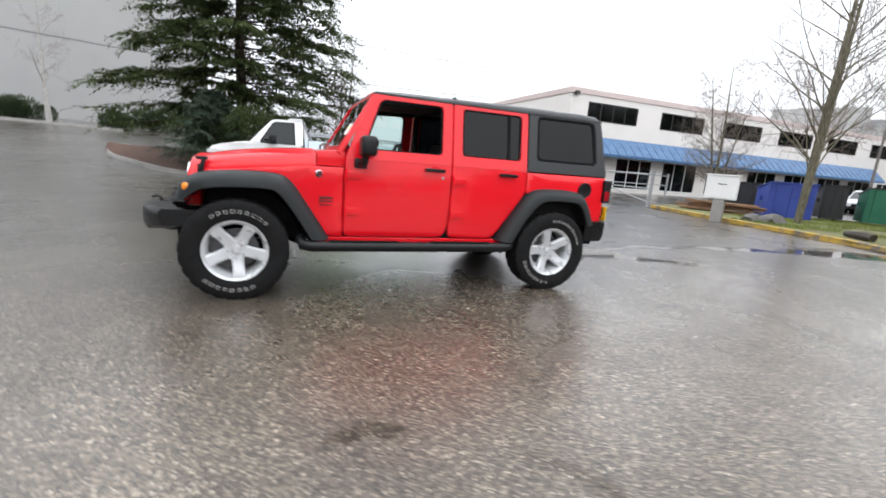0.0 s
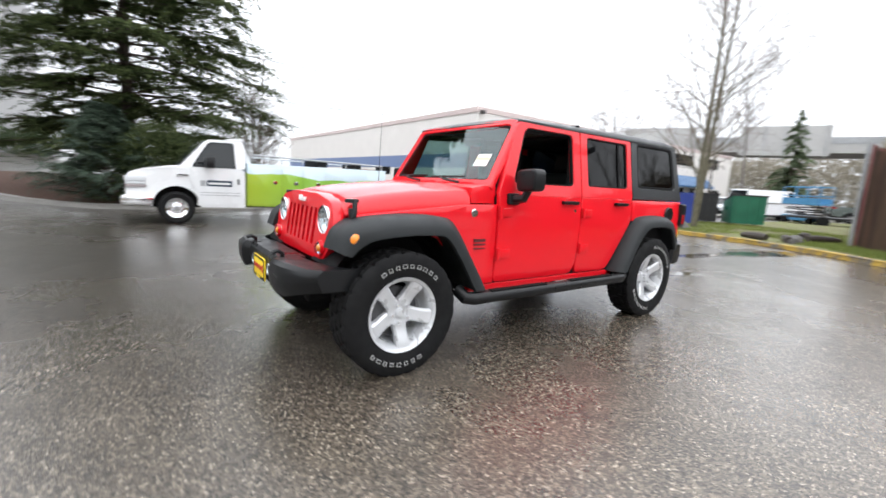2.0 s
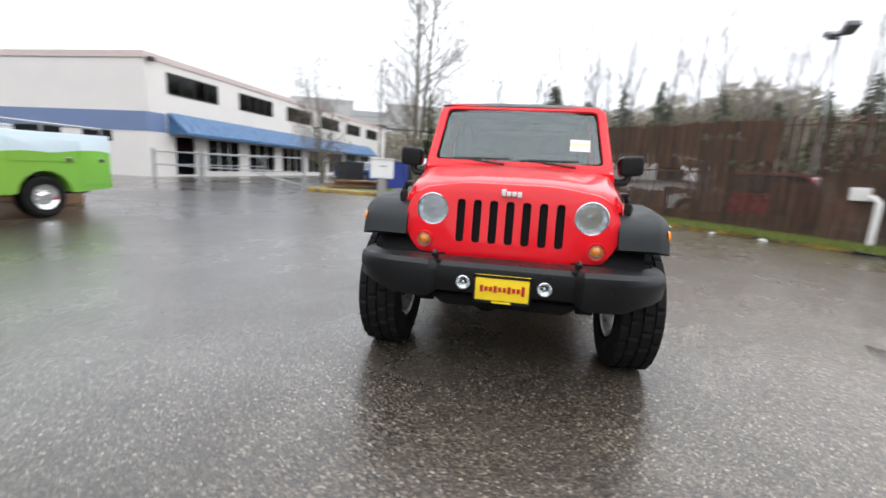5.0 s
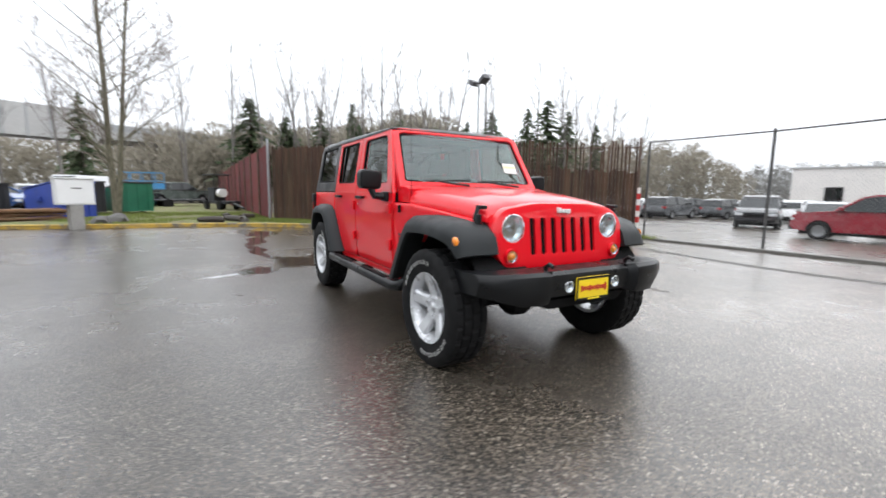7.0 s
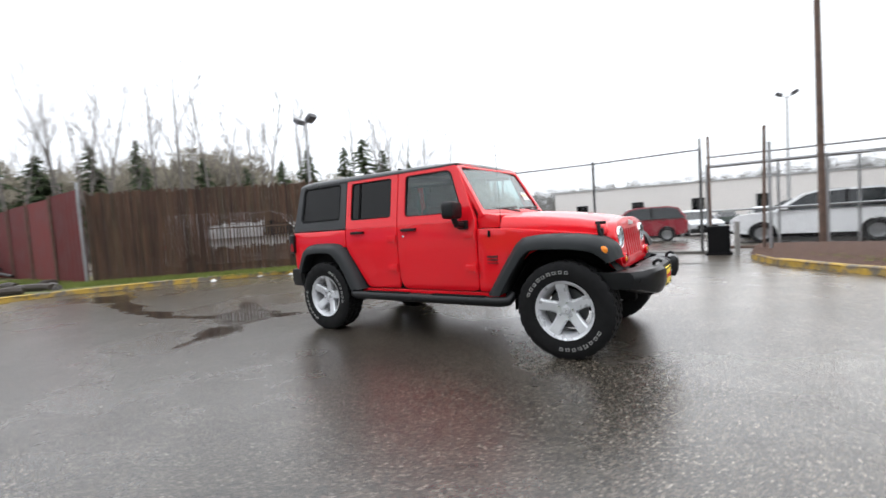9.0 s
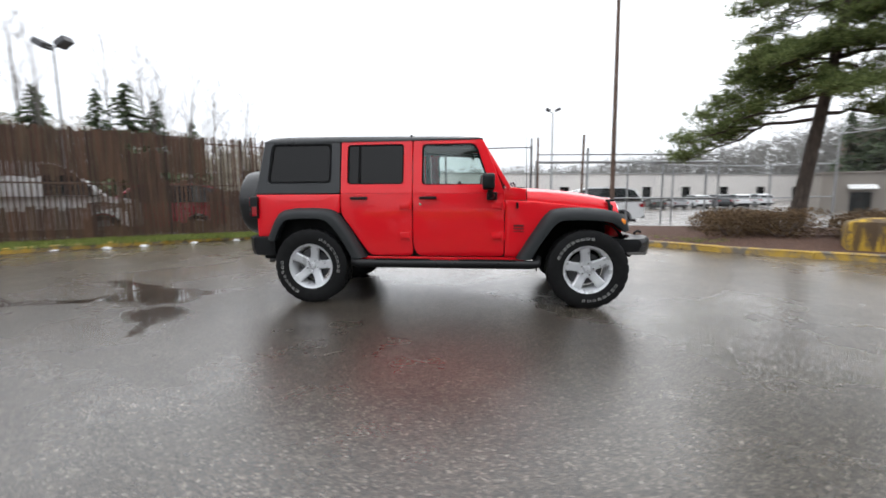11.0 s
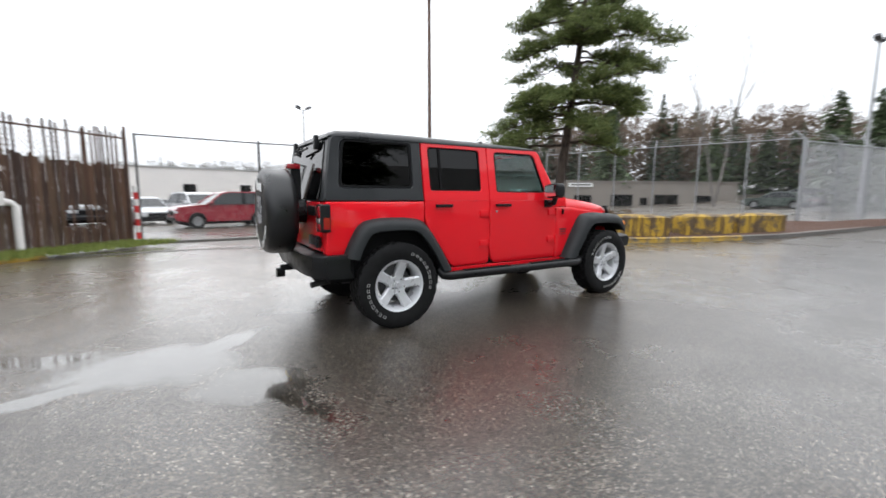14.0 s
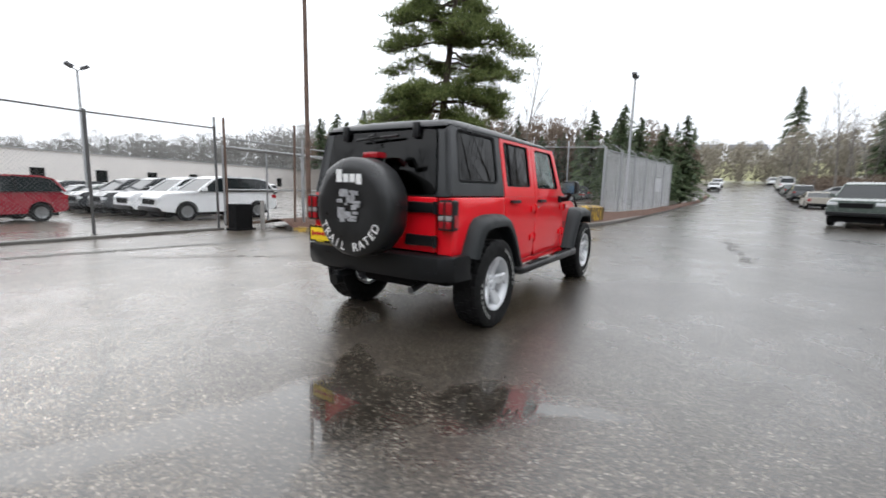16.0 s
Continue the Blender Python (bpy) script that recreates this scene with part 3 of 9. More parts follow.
def chain_fence(pts, height, label, rails=(1.0,), cell=0.06, r=0.0013, post_r=0.03, barbs=0, mat=None, post_mat=None, step=2.9, out=1):
    p0 = Vector((*pts[0], 0))
    z00 = ground_z(p0.x, p0.y)
    root = empty("chain_link_fence", (p0.x, p0.y, z00), label, "fence")
    for a, b in zip(pts, pts[1:]):
        a, b = Vector((*a, 0)) - p0, Vector((*b, 0)) - p0
        n = max(1, round((b - a).length / step))
        for i in range(n):
            u, v = a.lerp(b, i / n), a.lerp(b, (i + 1) / n)
            gu = ground_z(u.x + p0.x, u.y + p0.y) - z00
            gv = ground_z(v.x + p0.x, v.y + p0.y) - z00
            part("post", T([u + Z * (gu - 0.1), u + Z * (gu + height + 0.03)], post_r), post_mat or GALV, root)
            g = (gu + gv) / 2
            part("mesh", chain_panel(bmesh.new(), u, v, g + 0.06, g + height - 0.02, cell, r), mat or CHAIN_WIRE, root)
            for f in rails:
                part("rail", T([u + Z * (gu + height * f), v + Z * (gv + height * f)], 0.021, 6), post_mat or GALV, root)
            if barbs:
                d = (v - u).normalized()
                nn = Vector((-d.y, d.x, 0)) * out
                part("arm", T([u + Z * (gu + height), u + Z * (gu + height + 0.3) + nn * 0.3], 0.02, 6), post_mat or GALV, root)
                bm = bmesh.new()
                for k in range(barbs):
                    f = (k + 1) / barbs
                    tube(bm, [u + Z * (gu + height + 0.3 * f) + nn * 0.3 * f, v + Z * (gv + height + 0.3 * f) + nn * 0.3 * f], 0.006, 3)
                part("barbed_wire", bm, post_mat or GALV, root)
        gb = ground_z(b.x + p0.x, b.y + p0.y) - z00
        part("post", T([b + Z * (gb - 0.1), b + Z * (gb + height + 0.06)], post_r * 1.2), post_mat or GALV, root)
    return root


thing("fence_post", T([(13.55, -0.12, -0.1), (13.55, -0.12, 3.15)], 0.045, 8), GALV, "pale grey steel post at a fence corner", "post")
slat_fence((13.5, -0.25, 0), (4.2, -9.1, 0), 2.8, FENCE_WOOD)
panel_fence((13.6, -0.2, 0), (46, 0.4, 0), 2.95, RED_PANEL)
chain_fence([(4.05, -9.3), (1.04, -9.6), (-1.85, -9.5)], 2.85, "grey chain-link fence with a steel top rail", r=0.0017, post_mat=FENCE_STEEL)
chain_fence([(-4.4, -9.0), (-8.2, -11.2), (-12.6, -11.4)], 2.3, "grey chain-link fence behind a planting strip", rails=(1.0, 0.5))
chain_fence([(-12.6, -11.4), (-16.3, -2.27)], 3.3, "tall chain-link fence with barbed wire on top", barbs=3, cell=0.065, r=0.0019, step=1.65)

# ---- trees ----
def bark(name, a, b, scale=18):
    m = Mat(name, a, 0.9)
    n = m.noise(scale, 5, stretch=(1, 1, 0.25))
    m.set("Base Color", m.ramp(n, [(0.3, a), (0.7, b)]))
    m.bump(n, 0.6, 0.02)
    return m.m


def needles(name, dark, light):
    m = Mat(name, dark, 0.75, Specular_IOR_Level=0.15)
    g = m.nt.nodes.new("ShaderNodeNewGeometry")
    big = m.noise(0.9, 3)
    v = m.maths("ADD", m.maths("MULTIPLY", g.outputs["Random Per Island"], 0.6), m.maths("MULTIPLY", big, 0.4))
    m.set("Base Color", m.ramp(v, [(0.2, dark), (0.75, light)]))
    # thin leaves let some light through
    tr = m.nt.nodes.new("ShaderNodeBsdfTranslucent")
    mx = m.node("ShaderNodeMixShader", Fac=0.4)
    m.link(m.b.inputs["Base Color"].links[0].from_socket, tr.inputs[0])
    m.link(m.b.outputs[0], mx.inputs[1])
    m.link(tr.outputs[0], mx.inputs[2])
    m.link(mx.outputs[0], m.nt.nodes["Material Output"].inputs[0])
    return m.m


BARK_DARK = bark("dark_conifer_bark", (0.03, 0.022, 0.018), (0.1, 0.075, 0.06))
BARK_GREY = bark("mossy_grey_bark", (0.07, 0.065, 0.04), (0.2, 0.18, 0.13))
BARK_PALE = bark("pale_birch_bark", (0.26, 0.25, 0.235), (0.48, 0.47, 0.44))
TWIG = bark("bare_twigs", (0.13, 0.1, 0.085), (0.24, 0.2, 0.18))
TWIG_FAR = bark("far_bare_twigs", (0.11, 0.1, 0.092), (0.2, 0.185, 0.17))
SPRUCE = needles("spruce_needles", (0.03, 0.044, 0.02), (0.12, 0.15, 0.062))
SPRUCE_BLUE = needles("bluish_spruce_needles", (0.05, 0.075, 0.055), (0.15, 0.2, 0.15))
PINE = needles("pine_needles", (0.066, 0.09, 0.036), (0.225, 0.27, 0.1))
FIR_NEAR = needles("yard_fir_needles", (0.065, 0.092, 0.055), (0.165, 0.21, 0.118))
FAR_FIR = needles("far_fir_needles", (0.055, 0.076, 0.054), (0.135, 0.168, 0.112))
HEDGE = needles("hedge_leaves", (0.03, 0.045, 0.026), (0.08, 0.11, 0.055))


def spray(vs, fs, p, d, length, width, count, rng, droop=0.0, up=0.2):
    """Short needle blades set along a twig that starts at p and points along d."""
    d = d.normalized()
    side = d.cross(Z)
    side = side.normalized() if side.length > 0.05 else Vector(X)
    top = side.cross(d)
    for i in range(count):
        t = (i + rng.random()) / count
        q = p + d * (length * t) - Z * (droop * length * t * t)
        s = rng.choice((-1, 1))
        out = (side * s * rng.uniform(0.5, 1) + d * rng.uniform(0.3, 0.9) + top * rng.uniform(-0.5, up + 0.3)).normalized()
        ln = width * rng.uniform(0.6, 1.2) * (1.1 - 0.5 * t)
        wv = out.cross(top if abs(out.dot(top)) < 0.9 else d).normalized() * ln * rng.uniform(0.14, 0.26)
        e = q + out * ln - Z * (0.12 * ln)
        k = len(vs)
        vs += [q - wv * 0.4, q + out * ln * 0.5 + wv, e, q + out * ln * 0.5 - wv]
        fs.append((k, k + 1, k + 2, k + 3))


def leaf_mesh(name, vs, fs, mat):
    me = bpy.data.meshes.new(name)
    me.from_pydata([tuple(v) for v in vs], [], fs)
    me.materials.append(mat)
    return me


def conifer(name, at, height, spread_r, label, seed, trunk_mat, leaf_mat, first=0.03, whorls=46, per=6, sub=7, blades=16, blade=0.2, droop=0.25, taper=1.0, open_=0.0, trunk_r=0.16, lean=(0, 0), rise=0.15, skew=0.0):
    rng = random.Random(seed)
    root = empty(name, (at[0], at[1], at[2] if len(at) > 2 else ground_z(*at)), label, "tree")
    top = Vector((lean[0], lean[1], height))
    pts = [top * (i / 10) + Vector((rng.uniform(-0.06, 0.06), rng.uniform(-0.06, 0.06), 0)) * (0 < i < 10) for i in range(11)]
    bm = T(pts, [trunk_r * (1 - 0.93 * i / 10) + 0.06 * trunk_r * (i == 0) for i in range(11)], 10)
    vs, fs = [], []
    for w in range(whorls):
        f = first + (1 - first) * (w / whorls) ** 0.9
        if f > 0.985:
            continue
        c = top * f
        reach = spread_r * (1 - f) ** taper * (0.35 + 0.65 * min(1, (f - first + 0.06) / 0.12))
        ph = rng.uniform(0, 6.28)
        for k in range(per):
            if rng.random() < open_:
                continue
            a = ph + 6.283 * k / per + rng.uniform(-0.35, 0.35)
            ln = reach * rng.uniform(0.5, 1.12) * (1 + skew * math.cos(a)) + 0.15
            d = Vector((math.cos(a), math.sin(a), rise + rng.uniform(-0.15, 0.2)))
            line = [c + d * ln * t - Z * (droop * ln * t * t) for t in (0, 0.3, 0.6, 0.85, 1.0)]
            tube(bm, line, [max(0.007, 0.009 * ln * (1 - 0.8 * t)) for t in (0, 0.3, 0.6, 0.85, 1.0)], 4, cap=False)
            for j in range(sub):
                t = 0.2 + 0.8 * (j + rng.random() * 0.8) / sub
                i = min(3, int(t * 4))
                p = line[i].lerp(line[i + 1], t * 4 - i) if t < 1 else line[-1]
                s = rng.choice((-1, 1))
                sd = Vector((math.cos(a + s * rng.uniform(0.4, 1.1)), math.sin(a + s * rng.uniform(0.4, 1.1)), rng.uniform(-0.25, 0.15)))
                spray(vs, fs, p, sd, ln * rng.uniform(0.2, 0.42) * (1.15 - 0.5 * t) + 0.12, blade, blades, rng, 0.3)
    part("trunk", bm, trunk_mat, root)
    cr = tagged(new("crown", leaf_mesh("crown", vs, fs, leaf_mat)), kind="stuff")
    cr.parent = root
    return root


def bare_tree(name, at, height, label, seed, mat, twig_mat, trunk_r=0.13, stems=1, depth=4, spread_a=0.55, twig=0.006, first=0.25, kids=5, clump=True):
    rng = random.Random(seed)
    root = empty(name, (at[0], at[1], at[2] if len(at) > 2 else ground_z(*at)), label, "tree")
    wood, fine = bmesh.new(), bmesh.new()

    def limb(p, d, ln, r, level):
        n = 5 if level == 0 else (4 if level < 2 else 2)
        line, dirs = [Vector(p)], []
        q, e = Vector(p), Vector(d).normalized()
        for i in range(n):
            e = (e + Vector((rng.uniform(-1, 1), rng.uniform(-1, 1), rng.uniform(-0.3, 0.6) + 0.15 * (level > 0))) * (0.05 if level == 0 else 0.14)).normalized()
            q = q + e * ln / n
            line.append(q)
            dirs.append(e)
        end = r * 0.25 if level else r * 0.12
        radii = [max(twig * 0.5, r + (end - r) * i / n) for i in range(n + 1)]
        tube(wood if level < 2 else fine, line, radii, 7 if level == 0 else (5 if level == 1 else 3), cap=False)
        if level >= depth - 1:
            return
        m = (kids * 4 if level == 0 else kids)
        for k in range(m):
            t = (first if level == 0 else 0.2) + (0.97 - (first if level == 0 else 0.2)) * (k + rng.random()) / m
            i = min(n - 1, int(t * n))
            b = line[i].lerp(line[i + 1], t * n - i)
            a = rng.uniform(0, 6.283)
            ref = dirs[i].cross(Vector((math.cos(a), math.sin(a), 0.2))).normalized()
            nd = (dirs[i] * math.cos(spread_a * 1.4) + ref * math.sin(spread_a * 1.4) + Z * 0.08).normalized()
            limb(b, nd, ln * (1 - 0.62 * t) * rng.uniform(0.34, 0.6) * (0.8 if level == 0 else 1), max(twig, radii[i] * (0.3 if level == 0 else 0.42)), level + 1)

    for s in range(stems):
        a = 6.283 * s / max(1, stems) + 0.7
        d = Vector((0.13 * math.cos(a), 0.13 * math.sin(a), 1)) if stems > 1 else Vector((rng.uniform(-0.04, 0.04), rng.uniform(-0.04, 0.04), 1))
        limb((0, 0, -0.1), d, height * (1 - 0.12 * s), trunk_r * (1 - 0.2 * s), 0)
    part("trunk", wood, mat, root)
    tagged(part("twig", fine, twig_mat, root), kind="stuff")
    return root


def bush(name, at, size, label, seed, mat, count=2600, blade=0.09, category="bush", slim=0.3):
    """A rounded shrub: leaf blades over an uneven lump, twigs inside."""
    rng = random.Random(seed)
    root = empty(name, at, label, category)
    vs, fs = [], []
    lumps = [(Vector((rng.uniform(-0.55, 0.55) * size[0], rng.uniform(-0.55, 0.55) * size[1], rng.uniform(0.3, 0.62) * size[2])), rng.uniform(0.38, 0.55)) for _ in range(9)]
    bm = bmesh.new()
    for c, r in lumps:
        tube(bm, [(0.1 * c.x, 0.1 * c.y, -0.05), tuple(c)], [0.03, 0.012], 4, cap=False)
    for i in range(count):
        c, r = rng.choice(lumps)
        d = Vector((rng.gauss(0, 1), rng.gauss(0, 1), rng.gauss(0.2, 1))).normalized()
        rr = r * rng.uniform(0.75, 1.05)
        p = c + Vector((d.x * rr * size[0], d.y * rr * size[1], d.z * rr * size[2]))
        if p.z < 0.02:
            continue
        o = (d + Vector((rng.uniform(-1, 1), rng.uniform(-1, 1), rng.uniform(-1, 1))) * 0.7).normalized()
        s = o.cross(Vector((rng.uniform(-1, 1), rng.uniform(-1, 1), 1))).normalized()
        ln = blade * rng.uniform(0.6, 1.3)
        k = len(vs)
        vs += [p, p + o * ln * 0.5 + s * ln * slim, p + o * ln, p + o * ln * 0.5 - s * ln * slim]
        fs.append((k, k + 1, k + 2, k + 3))
    part("stem", bm, TWIG, root)
    cr = tagged(new("foliage", leaf_mesh("foliage", vs, fs, mat)), kind="stuff")
    cr.parent = root
    return root


def pine_tree(name, at, height, label, seed):
    """A leaning pine: bare bough bases, needle tufts massed in flat pads towards the ends."""
    rng = random.Random(seed)
    root = empty(name, at, label, "tree")
    top = Vector((-0.9, 0.7, height))
    def axis(f):
        return Vector((top.x * f ** 1.3 - 0.25 * math.sin(3.0 * f), top.y * f ** 1.3, height * f))
    wood = T([axis(i / 12) - Z * 0.1 * (i == 0) for i in range(13)], [0.175 * (1 - 0.84 * i / 12) + 0.05 * (i == 0) for i in range(13)], 10)
    vs, fs = [], []

    def tuft(p, d, size):
        for _ in range(10):
            o = (d * rng.uniform(0.1, 1.0) + Vector((rng.gauss(0, 1), rng.gauss(0, 1), rng.gauss(0.25, 0.8))) * 0.75).normalized()
            s = o.cross(Vector((rng.uniform(-1, 1), rng.uniform(-1, 1), rng.uniform(-1, 1)))).normalized()
            ln = size * rng.uniform(0.6, 1.25)
            k = len(vs)
            vs.extend((p, p + o * ln * 0.55 + s * ln * 0.07, p + o * ln, p + o * ln * 0.55 - s * ln * 0.07))
            fs.append((k, k + 1, k + 2, k + 3))

    def bough(h, a, ln, sag, lift, r):
        c = axis(h / height)
        d = Vector((math.cos(a), math.sin(a), lift))
        n = 7
        line = [c + d * ln * i / n - Z * sag * ln * (i / n) ** 1.6 + Vector((rng.uniform(-1, 1), rng.uniform(-1, 1), rng.uniform(-0.6, 0.6))) * 0.05 * ln * (i > 0) for i in range(n + 1)]
        tube(wood, line, [max(0.012, r * (1 - 0.85 * i / n)) for i in range(n + 1)], 5, cap=False)
        for j in range(int(9 + 7 * ln)):
            t = 0.22 + 0.78 * rng.random() ** 0.75
            i = min(n - 1, int(t * n))
            p = line[i].lerp(line[i + 1], t * n - i)
            sa = a + rng.choice((-1, 1)) * rng.uniform(0.25, 1.35)
            sd = Vector((math.cos(sa), math.sin(sa), rng.uniform(-0.12, 0.42)))
            sl = (0.3 + 0.26 * ln) * rng.uniform(0.5, 1.1) * (1.25 - 0.7 * t)
            q = p + sd * sl
            tube(wood, [p, (p + q) * 0.5 + Z * 0.04, q], [0.014, 0.01, 0.006], 3, cap=False)
            for m in range(int(8 + 11 * sl)):
                u = 0.25 + 0.8 * rng.random()
                w = p + sd * sl * u + Vector((rng.gauss(0, 0.14), rng.gauss(0, 0.14), rng.gauss(0.05, 0.06)))
                tuft(w, sd, 0.145)

    # a dense low skirt that hangs far out on one side, a thin stretch, then a wide ragged head
    for h, a, ln in ((2.9, -0.75, 3.7), (3.2, -0.35, 3.4), (3.5, -1.2, 3.2), (3.0, 2.4, 2.2), (3.6, 1.2, 2.3), (3.9, -0.6, 3.1), (4.1, 3.3, 2.3), (4.2, -1.9, 2.6), (4.4, 0.4, 2.4), (4.3, 2.0, 2.4), (4.6, -0.8, 2.3), (4.7, 2.7, 2.6)):
        bough(h, a, ln * 0.84, 0.5, 0.2, 0.05)
    for _ in range(9):
        bough(rng.uniform(3.3, 4.9), rng.uniform(0, 6.283), rng.uniform(1.3, 2.3), rng.uniform(0.2, 0.6), 0.2, 0.04)
    for _ in range(13):
        bough(rng.uniform(4.7, 6.6), rng.uniform(0, 6.283), rng.uniform(0.9, 2.1), rng.uniform(0.1, 0.5), 0.2, 0.035)
    for h, a, ln in ((5.6, 2.3, 4.0), (6.0, 2.8, 4.3), (6.6, 2.0, 3.9), (6.3, -0.9, 3.2), (7.0, -0.5, 3.3), (7.3, 2.6, 3.7), (7.6, -1.3, 2.9), (6.8, 0.9, 2.8), (7.2, 3.8, 2.9)):
        bough(h, a, ln * (0.56 if 0.5 < a < 3.0 else 0.68), 0.34, 0.14, 0.05)
    h = 6.4
    while h < height - 0.5:
        f = (h - 6.4) / (height - 6.4)
        for _ in range(rng.choice((2, 3, 3))):
            bough(h + rng.uniform(-0.4, 0.4), rng.uniform(0, 6.283), (2.6 - 1.7 * f) * rng.uniform(0.35, 1.15), rng.uniform(0.0, 0.45), rng.uniform(-0.15, 0.35) + 0.35 * f, 0.04)
        h += rng.uniform(0.32, 0.66)
    for _ in range(9):
        bough(height - rng.uniform(0.1, 0.7), rng.uniform(0, 6.283), rng.uniform(0.5, 1.0), 0.0, 0.8, 0.02)
    part("trunk", wood, BARK_DARK, root)
    cr = tagged(new("crown", leaf_mesh("crown", vs, fs, PINE)), kind="stuff")
    cr.parent = root


conifer("spruce_tree", (-2.9, 16.8, 0.3), 15.5, 5.4, "large dark green spruce tree in a mulch island", 3, BARK_DARK, SPRUCE, first=0.07, whorls=44, per=7, sub=20, blades=34, blade=0.25, droop=0.2, taper=0.62, open_=0.12, skew=0.05, trunk_r=0.26, rise=0.12)
conifer("young_spruce", (-3.5, 12.9, 0.2), 2.75, 1.5, "young bluish green spruce with upswept boughs", 13, BARK_DARK, SPRUCE_BLUE, first=0.02, whorls=22, per=8, sub=10, blades=26, blade=0.12, droop=0.05, taper=0.85, trunk_r=0.06, rise=0.35)
pine_tree("pine_tree", (-8.2, -6.5, 0.1), 12.5, "tall pine with layered ragged green boughs", 8)
bare_tree("bare_tree", (15.1, 4.8), 12.5, "leafless twin-stemmed tree with mossy bark", 4, BARK_GREY, TWIG, 0.12, stems=2, kids=9, first=0.14, twig=0.006, spread_a=0.68)
bare_tree("bare_tree", (19.5, 11.5), 7.5, "bushy leafless tree beside a building", 5, BARK_GREY, TWIG, 0.1, stems=3, kids=8, first=0.15, twig=0.0045, spread_a=0.8)

# ---- the red four-door off-road car; its nose points along -x ----
def side_y(z):
    if z <= 1.0:
        return 0.80 - 0.018 * ((1.0 - z) / 0.5) ** 2
    if z <= 1.19:
        return 0.80 - 0.012 * (z - 1.0) / 0.19
    return 0.788 - (z - 1.19) * 0.165


def nose_y(x, z):
    return 0.787 - 0.115 * max(0.0, -x - 0.65) - 0.02 * max(0.0, z - 1.0)


def ring_prism(outer, inner, lo, hi, fn, bev=0.006):
    """A frame between two outlines of equal length in (x, z); fn(u, v, w) places a point w deep."""
    bm = bmesh.new()
    n = len(outer)
    def row(line, w, grow=0.0):
        return [bm.verts.new(fn(u, v, w)) for u, v in line]
    def inset(line, other, k):
        out = []
        for p, q in zip(line, other):
            d = Vector(q) - Vector(p)
            out.append(tuple(Vector(p) + d.normalized() * min(k, d.length * 0.3)) if d.length > 1e-6 else p)
        return out
    o_in, i_in = inset(outer, inner, bev), inset(inner, outer, bev)
    rows = [row(outer, lo), row(outer, hi - bev), row(o_in, hi), row(i_in, hi), row(inner, hi - bev), row(inner, lo)]
    for a, b in zip(rows, rows[1:] + rows[:1]):
        for k in range(n):
            bm.faces.new((a[k], a[(k + 1) % n], b[(k + 1) % n], b[k]))
    bmesh.ops.recalc_face_normals(bm, faces=bm.faces[:])
    return bm


def skin(outline, lo, hi, fn, bev=0.008):
    """A panel with rolled edges; fn(u, v, w) places a point w deep."""
    bm = bmesh.new()
    n = len(outline)
    c = Vector((sum(p[0] for p in outline) / n, sum(p[1] for p in outline) / n))
    def inset(k):
        out = []
        for i in range(n):
            a, p, b = Vector(outline[i - 1]), Vector(outline[i]), Vector(outline[(i + 1) % n])
            e1, e2 = (p - a).normalized(), (b - p).normalized()
            nn = Vector((-(e1 + e2).y, (e1 + e2).x))
            nn = nn.normalized() if nn.length > 1e-6 else Vector((-e1.y, e1.x))
            out.append(p + nn * k)
        return out
    area = sum(outline[i - 1][0] * outline[i][1] - outline[i][0] * outline[i - 1][1] for i in range(n))
    s = 1 if area > 0 else -1
    rings = [[(*p, lo) for p in outline], [(*p, hi - bev) for p in outline], [(*p, hi - bev * 0.3) for p in inset(s * bev * 0.35)], [(*p, hi) for p in inset(s * bev)]]
    vs = [[bm.verts.new(p) for p in r] for r in rings]
    for a, b in zip(vs, vs[1:]):
        for k in range(n):
            bm.faces.new((a[k], a[(k + 1) % n], b[(k + 1) % n], b[k]))
    bm.faces.new(vs[0][::-1])
    f = bm.faces.new(vs[-1])
    bmesh.ops.triangulate(bm, faces=bm.faces[:])
    # even strips along both ways, so that the bowed panel shades smoothly
    for k in (1, 0):
        a, b = min(p[k] for p in outline), max(p[k] for p in outline)
        n_cut = max(2, int((b - a) / 0.07)) if b - a < 1.9 else 16
        for i in range(1, n_cut):
            no = (1, 0, 0) if k == 0 else (0, 1, 0)
            at = a + (b - a) * i / n_cut
            bmesh.ops.bisect_plane(bm, geom=bm.verts[:] + bm.edges[:] + bm.faces[:], plane_co=[at * q for q in no], plane_no=no, dist=1e-6)
    for v in bm.verts:
        v.co = fn(*v.co)
    bmesh.ops.recalc_face_normals(bm, faces=bm.faces[:])
    return bm


def cut(bm, tools):
    """bm less the given bmeshes, by way of short-lived objects."""
    a = new("cut_a", mesh_from("cut_a", bm, RED))
    others = []
    for t in tools:
        bmesh.ops.recalc_face_normals(t, faces=t.faces[:])
        o = new("cut_b", mesh_from("cut_b", t, RED))
        m = a.modifiers.new("cut", "BOOLEAN")
        m.object, m.operation, m.solver = o, "DIFFERENCE", "EXACT"
        others.append(o)
    dg = bpy.context.evaluated_depsgraph_get()
    me = bpy.data.meshes.new_from_object(a.evaluated_get(dg))
    out = bmesh.new()
    out.from_mesh(me)
    for o in (a, *others):
        bpy.data.objects.remove(o)
    return out


def mirrored(bm):
    b2 = bm.copy()
    for v in b2.verts:
        v.co.y = -v.co.y
    bmesh.ops.reverse_faces(b2, faces=b2.faces[:])
    return b2


suv = empty("off_road_car", (-0.045, 0, 0), "red four-door off-road car with black hardtop and flares on wet asphalt", "car")


